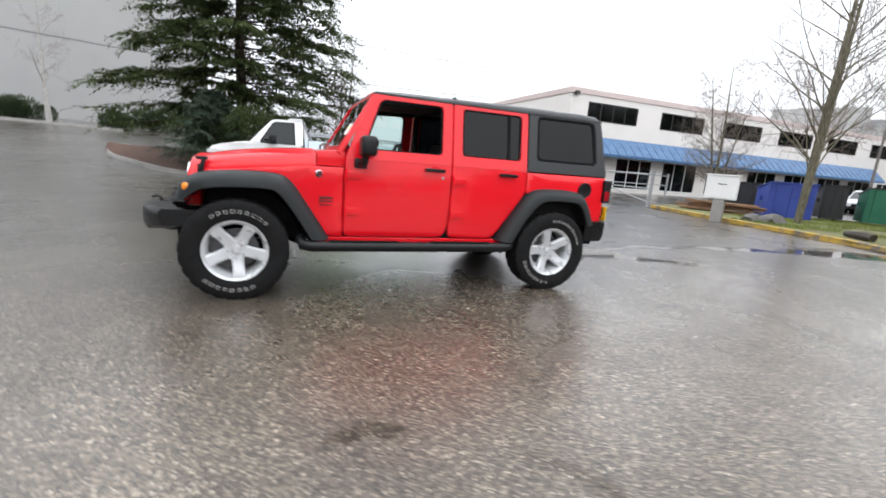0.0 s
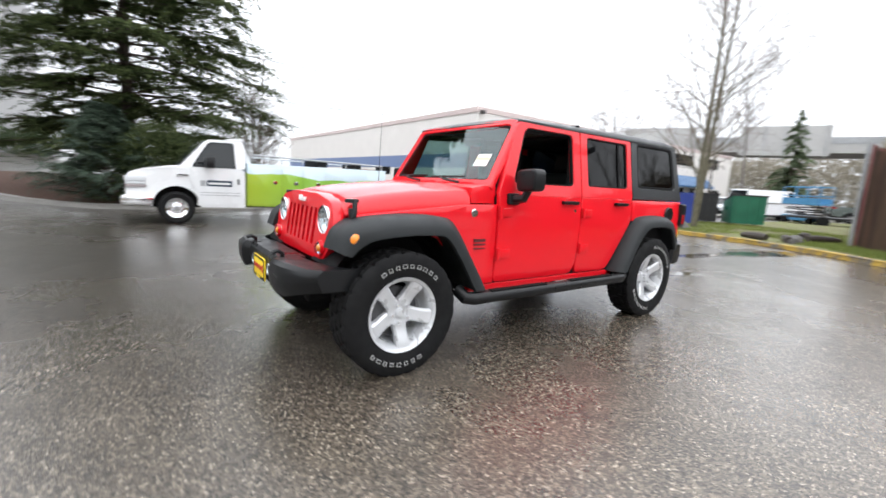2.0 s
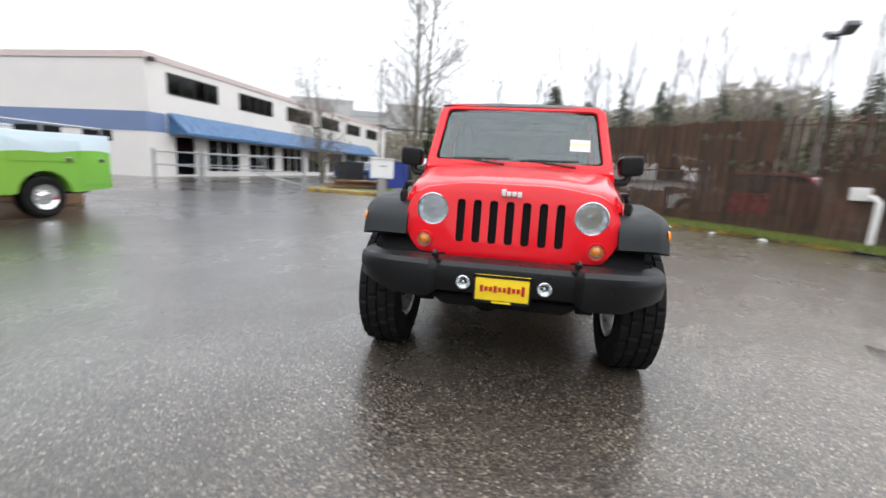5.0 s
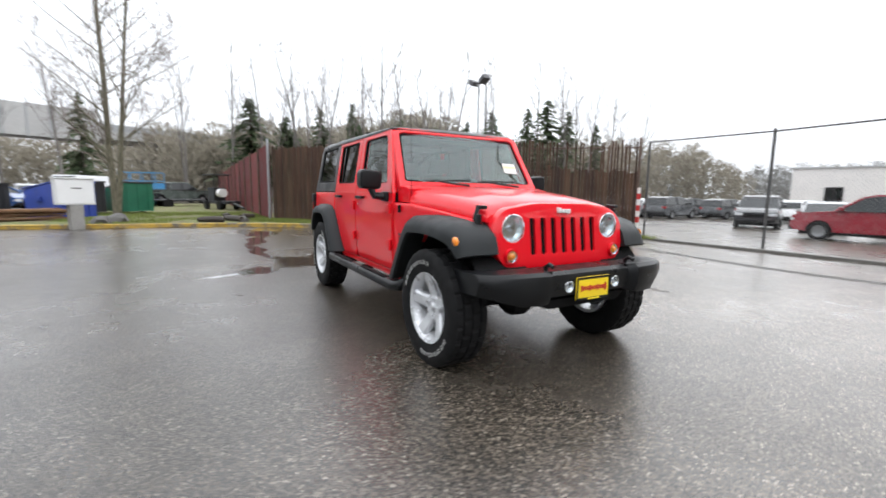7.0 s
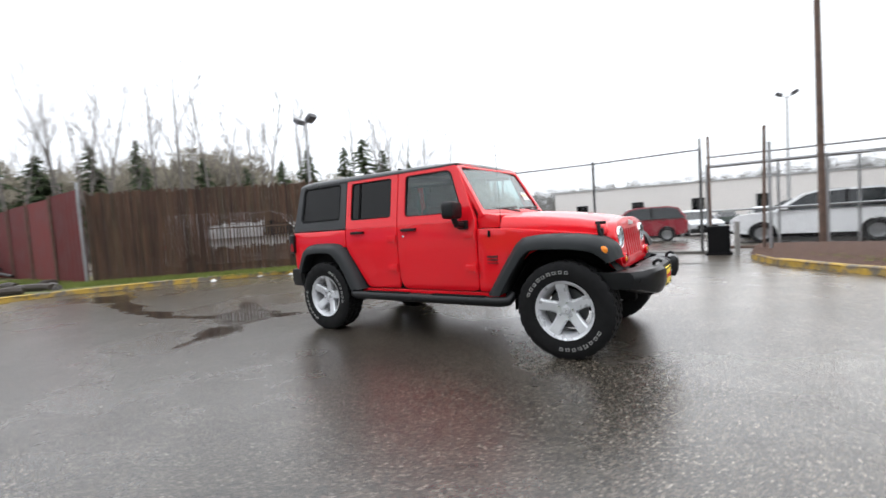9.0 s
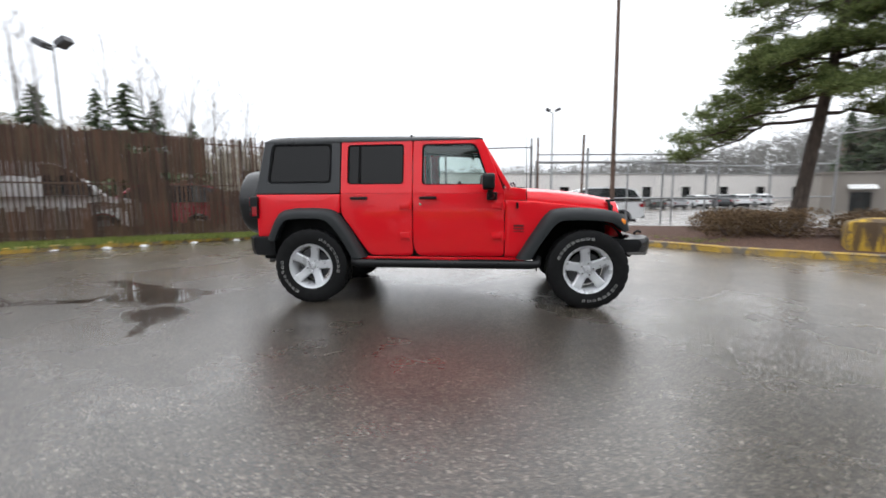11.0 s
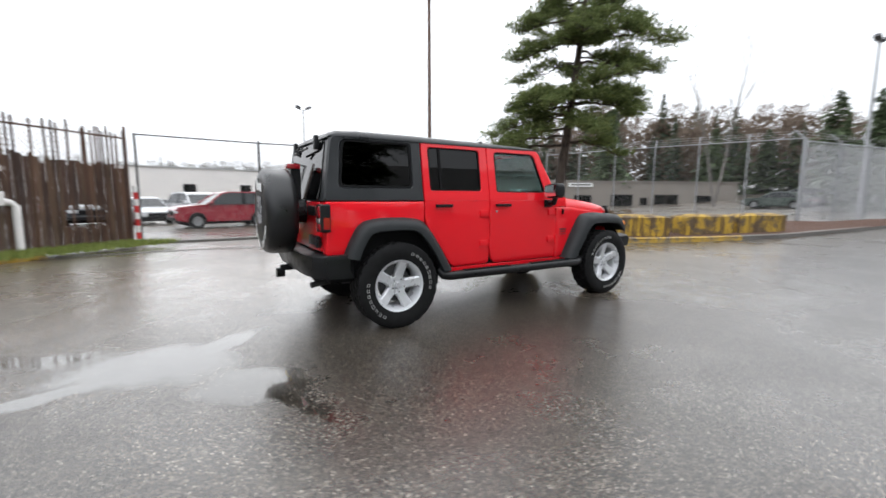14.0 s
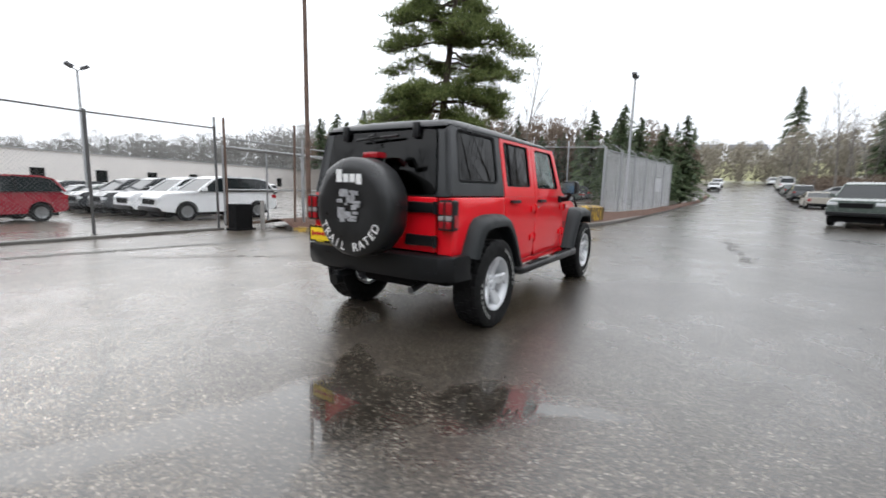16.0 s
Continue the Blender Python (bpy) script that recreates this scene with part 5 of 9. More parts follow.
for y in (-0.452, 0.452):
    s = 1 if y > 0 else -1
    hl = part("headlamp", lathe(bmesh.new(), [(0.091, -1.90), (0.091, -1.925), (0.087, -1.928), (0.084, -1.92), (0.066, -1.9), (0.05, -1.885), (0.03, -1.87), (0.0, -1.868)], 12, "x", (0, y, 0.968)), REFLECTOR, suv, "round headlamp with a faceted reflector")
    hl.location.x = NOSE_BACK
    part("bezel", lathe(bmesh.new(), [(0.088, -1.932), (0.091, -1.94), (0.094, -1.938), (0.095, -1.92)], 36, "x", (0, y, 0.968), closed=True), CHROME, hl, smooth=True)
    part("bulb_shield", lathe(bmesh.new(), [(0.0, -1.93), (0.014, -1.928), (0.02, -1.918), (0.02, -1.89)], 16, "x", (0, y, 0.968)), CHROME, hl, smooth=True)
    part("lens", lathe(bmesh.new(), [(0.0, -1.958), (0.03, -1.956), (0.06, -1.95), (0.086, -1.938)], 32, "x", (0, y, 0.968)), LAMP_GLASS, hl, smooth=True)
    tx, ty = -0.026, s * 0.488
    turn = part("turn_lamp", lathe(bmesh.new(), [(0.0, -1.935), (0.03, -1.938), (0.041, -1.95), (0.041, -1.92)], 16, "x", (tx, ty, 0.79)), REFLECTOR, suv, "round clear turn lamp with an amber bulb")
    turn.location.x = NOSE_BACK
    part("bulb", lathe(bmesh.new(), [(0.0, -1.966), (0.014, -1.963), (0.025, -1.954), (0.029, -1.937)], 16, "x", (tx, ty, 0.79)), AMBER, turn, "amber bulb", smooth=True)
    part("lens", lathe(bmesh.new(), [(0.0, -1.975), (0.02, -1.973), (0.036, -1.965), (0.042, -1.95)], 24, "x", (tx, ty, 0.79)), LAMP_GLASS, turn, smooth=True)
    part("rim", lathe(bmesh.new(), [(0.041, -1.955), (0.048, -1.957), (0.05, -1.93), (0.043, -1.93)], 24, "x", (tx, ty, 0.79), closed=True), RED, turn, smooth=True)

# front bumper: swept wings, recessed middle with lamps and plate
half = [(0.0, -2.215), (0.36, -2.215), (0.40, -2.265), (0.44, -2.268), (0.60, -2.252), (0.76, -2.18), (0.828, -2.1), (0.842, -1.98)]
def bumper(half, z0, z1, depth, inner_x):
    rings = []
    full = [(-y, x) for y, x in reversed(half[1:])] + half
    for y, x in full:
        wing = smoothstep(0.36, 0.42, abs(y))
        zt, zb = z1 + 0.012 * wing - 0.015 * smoothstep(0.6, 0.9, abs(y)), z0 + 0.03 * (1 - wing) + 0.065 * smoothstep(0.55, 0.86, abs(y))
        d = depth
        rings.append([(x + 0.035, y, zt), (x + 0.008, y, zt - 0.022), (x, y, zt - 0.06), (x + 0.004, y, zb + 0.06), (x + 0.03, y, zb), (x + d, y * 0.985, zb), (x + d, y * 0.985, zt)])
    return loft(bmesh.new(), rings)
fb = part("front_bumper", bumper(half, 0.52, 0.715, 0.2, 0), BLACK_PLASTIC, suv, "textured black plastic bumper", smooth=32)
fb.location.x = NOSE_BACK
part("valance", prism(bmesh.new(), rounded([(-0.33, 0.46), (0.33, 0.46), (0.42, 0.53), (-0.42, 0.53)], 0.03), "x", -2.15, -2.03, 0.01), UNDER, fb, smooth=True)
for y in (-0.213, 0.213):
    part("fog_lamp", lathe(bmesh.new(), [(0.038, -2.21), (0.038, -2.222), (0.034, -2.224), (0.026, -2.214), (0.012, -2.208), (0.0, -2.222)], 24, "x", (0, y, 0.613)), REFLECTOR, fb, "round fog lamp", smooth=True)
    part("fog_lens", lathe(bmesh.new(), [(0.0, -2.232), (0.022, -2.23), (0.035, -2.224)], 24, "x", (0, y, 0.613)), LAMP_GLASS, fb, smooth=True)
    bm = T([(-2.17, y * 1.75, 0.71), (-2.17, y * 1.75, 0.745), (-2.2, y * 1.75, 0.765), (-2.235, y * 1.75, 0.752)], 0.014, 8)
    box(bm, -2.2, -2.13, y * 1.75 - 0.03, y * 1.75 + 0.03, 0.70, 0.722, 0.006)
    part("tow_hook", bm, BLACK_PLASTIC, fb, smooth=True)
def plate(px, sx, y, z, parent, label):
    lo, hi = (px, px + 0.012 * sx) if sx > 0 else (px + 0.012 * sx, px)
    pl = part("dealer_plate", prism(bmesh.new(), rounded([(y - 0.152, z - 0.076), (y + 0.152, z - 0.076), (y + 0.152, z + 0.076), (y - 0.152, z + 0.076)], 0.01), "x", lo, hi, 0.003), YELLOW, parent, label, smooth=True)
    fx = hi if sx > 0 else lo
    bm = bmesh.new()
    e = 0.002 * sx
    for (y0, y1, z0, z1) in ((-0.152, 0.152, 0.06, 0.076), (-0.152, 0.152, -0.076, -0.06), (-0.152, -0.14, -0.076, 0.076), (0.14, 0.152, -0.076, 0.076)):
        box(bm, min(fx, fx + e), max(fx, fx + e), y + y0, y + y1, z + z0, z + z1)
    part("plate_frame", bm, BLACK_PLASTIC, pl)
    for k in range(10):
        bm = bmesh.new()
        h = 0.028 if k == 0 else 0.014 + 0.006 * (k % 3 == 0)
        box(bm, min(fx, fx + 2 * e), max(fx, fx + 2 * e), y - 0.115 * sx * 0 - 0.118 + k * 0.024, y - 0.118 + k * 0.024 + 0.017, z - h + 0.004, z + h, m=None)
        part("plate_bar", bm, DARKRED, pl)
    bm = bmesh.new()
    box(bm, min(fx, fx + 3 * e), max(fx, fx + 3 * e), y - 0.05, y + 0.05, z - 0.073, z - 0.063)
    part("plate_bar", bm, YELLOW, pl)
    return pl
plate(-2.218, -1, 0.005, 0.592, fb, "yellow dealer plate with a red line")

# rear bumper, plate and hitch
half = [(0.0, 2.285), (0.5, 2.28), (0.74, 2.24), (0.84, 2.15), (0.868, 2.02), (0.87, 1.94)]
rings = []
for y, x in [(-y, x) for y, x in reversed(half[1:])] + half:
    rings.append([(x - 0.03, y, 0.722), (x - 0.006, y, 0.71), (x, y, 0.68), (x - 0.002, y, 0.58), (x - 0.03, y, 0.515), (max(1.9, x - 0.22), y * 0.97, 0.515), (max(1.9, x - 0.22), y * 0.97, 0.722)])
rb = part("rear_bumper", loft(bmesh.new(), rings), BLACK_PLASTIC, suv, "textured black plastic bumper", smooth=32)
bm = B(2.1, 2.31, -0.33, -0.27, 0.44, 0.5, 0.008)
tube(bm, [(2.27, -0.3, 0.42), (2.35, -0.3, 0.42)], 0.05, 12)
part("tow_hook", bm, BLACK_PLASTIC, rb, smooth=True)
plate(2.215, 1, -0.60, 0.80, tail, "yellow dealer plate with a red line")
part("plate_bracket", B(2.16, 2.214, -0.70, -0.50, 0.74, 0.86, 0.01), BLACK_PLASTIC, tail)

# side steps
both("side_step", T([(-0.98, -0.80, 0.50), (-0.96, -0.875, 0.455), (-0.9, -0.895, 0.447), (0.92, -0.895, 0.447), (0.98, -0.875, 0.455), (1.0, -0.80, 0.50)], 0.046, 12), BLACK_PLASTIC, "black tubular side step", smooth=True)
for x in (-0.7, 0.1, 0.8):
    both("step_bracket", B(x - 0.03, x + 0.03, -0.89, -0.45, 0.42, 0.46, 0.01), UNDER)
for x in (-0.45, 0.45):
    both("step_tread", B(x - 0.3, x + 0.3, -0.92, -0.87, 0.485, 0.497, 0.004), UNDER)

# door mirrors
bm = prism(bmesh.new(), rounded([(-1.035, 1.225), (-0.845, 1.215), (-0.835, 1.375), (-1.03, 1.39)], 0.045), "x", -0.525, -0.40, 0.03, 3)
tube(bm, [(-0.475, -0.93, 1.23), (-0.485, -0.9, 1.165), (-0.5, -0.80, 1.155)], [0.03, 0.032, 0.034], 10)
box(bm, -0.55, -0.44, -0.825, -0.78, 1.115, 1.2, 0.015)
mirrors = both("door_mirror", bm, BLACK_PLASTIC, "black door mirror", smooth=35)
for s, mr in zip((-1, 1), mirrors):
    bm = prism(bmesh.new(), rounded([(-1.015, 1.243), (-0.862, 1.235), (-0.855, 1.36), (-1.01, 1.372)], 0.03), "x", -0.401, -0.395)
    for v in bm.verts:
        v.co.x += 0.2 * (v.co.y + 0.935) - 0.012 + 0.02
    part("mirror_glass", bm if s < 0 else mirrored(bm), CHROME, mr)
part("fuel_cap", lathe(bmesh.new(), [(0.0, -0.006), (0.06, -0.008), (0.075, -0.012), (0.082, 0.0), (0.082, 0.01)], 28, "y", (1.86, -0.803, 1.045)), BLACK_PLASTIC, suv, "round black fuel cap", smooth=True)
part("aerial", T([(-0.86, 0.72, 1.1), (-0.84, 0.72, 1.9)], [0.0032, 0.0014], 5), UNDER, suv)

# wheels
def tyre_mesh():
    side = [(0.232, 0.098), (0.25, 0.118), (0.30, 0.131), (0.345, 0.133), (0.375, 0.127), (0.394, 0.118)]
    tread = [(0.407, 0.11), (0.407, 0.07), (0.395, 0.067), (0.395, 0.06), (0.407, 0.057), (0.407, 0.008), (0.395, 0.005)]
    prof = [(r, -y) for r, y in side + tread] + [(r, y) for r, y in reversed(side + tread)] + [(0.225, 0.0)]
    n = 144
    bm = lathe(bmesh.new(), prof, n, "y", closed=True)
    # cross grooves cut the ribs into blocks, staggered from rib to rib
    for v in bm.verts:
        r = math.hypot(v.co.x, v.co.z)
        if r > 0.404:
            k = round(math.atan2(v.co.z, v.co.x) / (2 * math.pi) * n)
            row = 0 if abs(v.co.y) > 0.065 else (2 if v.co.y > 0 else 4)
            if (k + row) % 6 == 0:
                v.co.x, v.co.z = v.co.x * 0.395 / r, v.co.z * 0.395 / r
    return bm
tyre_me = mesh_from("tyre", tyre_mesh(), RUBBER, 30)
def rim_mesh():
    bm = lathe(bmesh.new(), [(0.236, -0.115), (0.246, -0.121), (0.248, -0.112), (0.236, -0.10), (0.222, -0.092), (0.212, -0.05), (0.208, 0.10), (0.225, 0.11), (0.2, 0.1), (0.203, -0.04), (0.215, -0.09), (0.228, -0.112)], 56, "y", closed=True)
    lathe(bm, [(0.0, -0.068), (0.03, -0.07), (0.034, -0.062), (0.05, -0.058), (0.084, -0.066), (0.092, -0.056), (0.092, 0.02), (0.0, 0.02)], 40, "y")
    for k in range(5):
        m = Matrix.Rotation(2 * math.pi * k / 5 + 0.31, 4, "Y")
        b2 = bmesh.new()
        secs = []
        for r, hw, y in ((0.06, 0.05, -0.064), (0.10, 0.047, -0.066), (0.15, 0.045, -0.083), (0.20, 0.05, -0.102), (0.226, 0.058, -0.104)):
            secs.append([(-hw, y + 0.045, r), (-hw, y + 0.012, r), (-hw * 0.72, y, r), (hw * 0.72, y, r), (hw, y + 0.012, r), (hw, y + 0.045, r)])
        loft(b2, secs)
        moved(b2, m)
        me = bpy.data.meshes.new("tmp")
        b2.to_mesh(me)
        bm.from_mesh(me)
        b2.free()
        bpy.data.meshes.remove(me)
    return bm
rim_me = mesh_from("rim", rim_mesh(), ALLOY, 35)
nut_me = mesh_from("wheel_nut", T([(0, -0.05, 0), (0, -0.083, 0)], [0.012, 0.009], 6), CHROME)
cap_me = mesh_from("centre_cap", lathe(bmesh.new(), [(0.0, -0.078), (0.022, -0.077), (0.03, -0.066)], 20, "y"), ALLOY, 30)
disc_me = mesh_from("brake_disc", lathe(bmesh.new(), [(0.06, 0.0), (0.165, 0.0), (0.165, 0.03), (0.06, 0.03)], 36, "y", closed=True), DARKMETAL, 30)
def letters(start, span, count):
    """Raised outlined blocks standing for maker's lettering on a sidewall."""
    bm = bmesh.new()
    for k in range(count):
        m = Matrix.Rotation(radians(start + span * k / (count - 1)), 4, "Y")
        w, h = 0.013 + 0.003 * (k % 3 == 0), 0.331 + 0.003 * (k % 2)
        for x0, x1, z0, z1 in ((-w, -w + 0.003, 0.308, h), (w - 0.003, w, 0.306, h - 0.004), (-w, w * 0.6, 0.308, 0.311), (-w * 0.7, w, h - 0.003, h)):
            box(bm, x0, x1, -0.1345, -0.128, z0, z1, m=m)
    return bm
let_a = mesh_from("white_lettering", letters(-42, 74, 9), TYRE_LETTER)
let_b = mesh_from("white_lettering", letters(145, 66, 8), TYRE_LETTER)
for n, (x, s, steer, spin) in enumerate(((-1.473, -1, 0.5, 12), (1.473, -1, 0, 40), (-1.473, 1, 0.5, -25), (1.473, 1, 0, 66))):
    wheel = new("wheel")
    wheel.parent = suv
    wheel["label"] = "black tyre on a silver five-spoke alloy wheel"
    m = pose(x, s * 0.778, 0.402, 0, 0, steer + (180 if s > 0 else 0)) @ pose(0, 0, 0, 0, spin, 0)
    wheel.matrix_basis = m
    for nm, me in (("tyre", tyre_me), ("rim", rim_me), ("centre_cap", cap_me), ("brake_disc", disc_me), ("white_lettering", let_a), ("white_lettering", let_b)):
        o = new(nm, me)
        o.parent = wheel
    for k in range(5):
        a = 2 * math.pi * (k + 0.5) / 5 + 0.31
        o = new("wheel_nut", nut_me)
        o.parent = wheel
        o.matrix_basis = pose(0.062 * math.cos(a), 0, 0.062 * math.sin(a))
    cal = part("caliper", B(-0.19, -0.1, -0.03, 0.05, -0.07, 0.07, 0.01), DARKMETAL, wheel)

# spare wheel under its cover
SPARE = Vector((2.265, 0.09, 1.085))
COVER = speckled("black_vinyl_cover", (0.011, 0.0115, 0.0125), 0.36, 0.2, 5, 120, 0.15, 0.004)
bm = lathe(bmesh.new(), [(0.0, 0.0), (0.36, 0.0), (0.392, 0.02), (0.402, 0.06), (0.402, 0.2), (0.39, 0.245), (0.36, 0.268), (0.30, 0.276), (0.15, 0.272), (0.0, 0.268)], 56, "x", SPARE)
for v in bm.verts:
    k = noise.noise(v.co * 7.0) * 0.009 + noise.noise(v.co * 15.0) * 0.005
    v.co += (v.co - SPARE - Vector((0.13, 0, 0))).normalized() * k
spare = part("spare_wheel_cover", bm, COVER, suv, "black vinyl spare wheel cover with white lettering", smooth=50)
part("spare_mount", box(T([(2.12, 0.09, 1.085), (2.275, 0.09, 1.085)], 0.12, 16), 2.16, 2.25, 0.04, 0.12, 1.2, 1.51, 0.01), BLACK_PLASTIC, tail)
part("brake_lamp", B(2.17, 2.29, -0.0, 0.16, 1.49, 1.54, 0.01), RED_LENS, tail, "red high brake lamp", smooth=True)
SPX = SPARE.x + 0.279
def words(text, size, mat, parent, name, place):
    """Each letter a flat raised mesh; place(i, n) gives its pose."""
    for i, ch in enumerate(text):
        if ch == " ":
            continue
        cu = bpy.data.curves.new("letter", "FONT")
        cu.body, cu.size, cu.align_x, cu.align_y, cu.extrude = ch, size, "CENTER", "CENTER", 0.001
        o = new("letter_source", cu)
        dg = bpy.context.evaluated_depsgraph_get()
        me = bpy.data.meshes.new_from_object(o.evaluated_get(dg))
        bpy.data.objects.remove(o)
        me.materials.clear()
        me.materials.append(mat)
        ob = new(name, me)
        ob.parent = parent
        ob.matrix_basis = place(i, len(text))
def arc(i, n):
    a = radians(-62 + 124 * i / (n - 1))
    r = 0.318
    return Matrix.Translation((SPX, SPARE.y + r * math.sin(a), SPARE.z - r * math.cos(a))) @ Matrix(((0, 0, 1, 0), (1, 0, 0, 0), (0, 1, 0, 0), (0, 0, 0, 1))) @ pose(0, 0, 0, 0, 0, math.degrees(a))
words("TRAIL RATED", 0.098, WHITE_LETTER, spare, "letter", arc)
bm = bmesh.new()
for y0, y1, z0, z1 in ((-0.135, -0.075, 0.2, 0.3), (-0.06, -0.005, 0.2, 0.265), (0.01, 0.065, 0.2, 0.265), (0.08, 0.135, 0.185, 0.265)):
    box(bm, SPX - 0.004, SPX + 0.001, SPARE.y + y0, SPARE.y + y1, SPARE.z + z0, SPARE.z + z1, 0.002)
part("emblem", bm, WHITE_LETTER, spare, "white emblem shapes")
GREY_PRINT = speckled("grey_print", (0.3, 0.3, 0.31), 0.6, 0.5, 14, 50, 0)
bm = bmesh.new()
rng = random.Random(5)
for k in range(26):
    y, z = rng.uniform(-0.1, 0.09), rng.uniform(-0.11, 0.13)
    w, h = rng.uniform(0.015, 0.05), rng.uniform(0.008, 0.03)
    box(bm, SPX - 0.003, SPX + 0.0012 + 0.0002 * k, SPARE.y + y - w, SPARE.y + y + w, SPARE.z + z - h, SPARE.z + z + h)
part("print", bm, GREY_PRINT, spare, "grey printed picture shapes")

# cabin
part("dashboard", prism(bmesh.new(), rounded([(-0.6, 0.85), (-0.6, 1.2), (-0.42, 1.2), (-0.3, 1.12), (-0.32, 0.85)], 0.04), "y", -0.68, 0.68), INTERIOR, suv, smooth=True)
bm = bmesh.new()
ringp = [(0.185 * math.cos(2 * math.pi * k / 24), 0.185 * math.sin(2 * math.pi * k / 24)) for k in range(25)]
tube(bm, [(-0.1 + 0.4 * v * 0.4, -0.36 + u, 1.17 + v * 0.92) for u, v in ringp], 0.017, 8)
tube(bm, [(-0.3, -0.36, 1.1), (-0.1, -0.36, 1.17)], 0.05, 8)
box(bm, -0.12, -0.09, -0.53, -0.19, 1.15, 1.19, 0.01)
part("steering_wheel", bm, INTERIOR, suv, smooth=True)
for sx, sw in ((0.28, 0.25), (1.12, 0.3)):
    for y in (-0.36, 0.36):
        seat = part("seat", prism(bmesh.new(), rounded([(sx - 0.28, 0.62), (sx + 0.22, 0.62), (sx + 0.27, 0.85), (sx - 0.28, 0.88)], 0.06), "y", y - sw, y + sw, 0.03), INTERIOR, suv, smooth=True)
        part("seat_back", prism(bmesh.new(), rounded([(sx + 0.14, 0.8), (sx + 0.28, 0.8), (sx + 0.42, 1.38), (sx + 0.3, 1.42)], 0.05), "y", y - sw, y + sw, 0.04), INTERIOR, seat, smooth=True)
        part("headrest", prism(bmesh.new(), rounded([(sx + 0.32, 1.43), (sx + 0.42, 1.43), (sx + 0.45, 1.6), (sx + 0.34, 1.6)], 0.03), "y", y - 0.13, y + 0.13, 0.03), INTERIOR, seat, smooth=True)
bm = bmesh.new()
for y in (-0.62, 0.62):
    tube(bm, [(-0.33, y, 1.7), (0.35, y * 0.98, 1.74), (1.3, y * 0.98, 1.74), (1.75, y, 1.6), (1.95, y, 1.15)], 0.032, 8)
    tube(bm, [(0.38, y, 1.15), (0.38, y * 0.98, 1.73)], 0.034, 8)
tube(bm, [(0.38, -0.61, 1.74), (0.38, 0.61, 1.74)], 0.03, 8)
tube(bm, [(1.3, -0.61, 1.74), (1.3, 0.61, 1.74)], 0.03, 8)
part("roll_bar", bm, INTERIOR, suv, smooth=True)
part("roof_lining", B(-0.25, 1.98, -0.66, 0.66, 1.738, 1.751), HEADLINER, suv)

# ---- buildings ----
WALL_WHITE = speckled("white_painted_concrete", (0.74, 0.71, 0.68), 0.7, 0.05, 0.7, 25, 0.1)
WALL_BLUE = speckled("blue_painted_band", (0.16, 0.22, 0.38), 0.7, 0.08, 0.8, 25, 0.1)
WALL_GREY = speckled("pale_grey_render", (0.37, 0.37, 0.365), 0.75, 0.07, 0.4, 20, 0.1)
TRIM_WHITE = speckled("white_trim", (0.75, 0.75, 0.74), 0.5, 0.05, 3, 30, 0.05)
WALL_TAN = speckled("tan_block_wall", (0.23, 0.205, 0.18), 0.8, 0.1, 0.5, 25, 0.15)
AWNING = Mat("blue_metal_awning", (0.05, 0.13, 0.27), 0.45)
_n = AWNING.noise(2.2, 5)
AWNING.set("Base Color", AWNING.ramp(_n, [(0.3, (0.035, 0.1, 0.22)), (0.7, (0.08, 0.18, 0.34))]))
AWNING = AWNING.m
TRIM_DARK = speckled("dark_bronze_trim", (0.04, 0.036, 0.034), 0.5, 0.1, 3, 30, 0.05)
# dark boards behind window panes: the rooms' shade is put into their colour
ROOM_SHADE = speckled("painted_room_shade", (0.035, 0.035, 0.037), 0.9, 0.4, 1.5, 9, 0.0)
WINDOW_GLASS = glass("window_glass", (0.35, 0.4, 0.42))
PINKTRIM = speckled("weathered_parapet", (0.6, 0.5, 0.48), 0.7, 0.1, 1, 25, 0.1)


def window(parent, a, b, z0, z1, out, panes=3, frame_mat=None, depth=0.25, base=Vector((0, 0, 0))):
    """A recessed window in a wall plane from a to b (plan points); out is the outward normal. Returns the frame."""
    a, b, out = Vector(a) - base, Vector(b) - base, Vector(out)
    d = (b - a).normalized()
    w = (b - a).length
    ang = math.atan2(d.y, d.x)
    m = Matrix.Translation(a) @ Matrix.Rotation(ang, 4, "Z")
    flip = 1 if (Matrix.Rotation(ang, 3, "Z") @ Vector((0, -1, 0))).dot(out) > 0 else -1
    def bx(bm, x0, x1, y0, y1, za, zb):
        return box(bm, x0, x1, min(-flip * y0, -flip * y1), max(-flip * y0, -flip * y1), za, zb, m=m)
    fr = bmesh.new()
    t = 0.06
    for x0, x1, za, zb in ((0, w, z0, z0 + t), (0, w, z1 - t, z1), (0, t, z0 + t, z1 - t), (w - t, w, z0 + t, z1 - t)):
        bx(fr, x0, x1, -0.05, 0.02, za, zb)
    f = part("window", fr, frame_mat or TRIM_DARK, parent)
    for k in range(panes):
        x0, x1 = t + (w - 2 * t) * k / panes, t + (w - 2 * t) * (k + 1) / panes
        part("pane", bx(bmesh.new(), x0 + 0.02, x1 - 0.02, -0.03, -0.022, z0 + t, z1 - t), WINDOW_GLASS, f)
        if k:
            part("mullion", bx(bmesh.new(), x0 - 0.025, x0 + 0.025, -0.05, 0.01, z0 + t, z1 - t), frame_mat or TRIM_DARK, f)
    # no room is built; a dark board stands in for its shade
    part("room", bx(bmesh.new(), 0.02, w - 0.02, -0.24, -0.16, z0 + 0.02, z1 - 0.02), ROOM_SHADE, f)
    return f


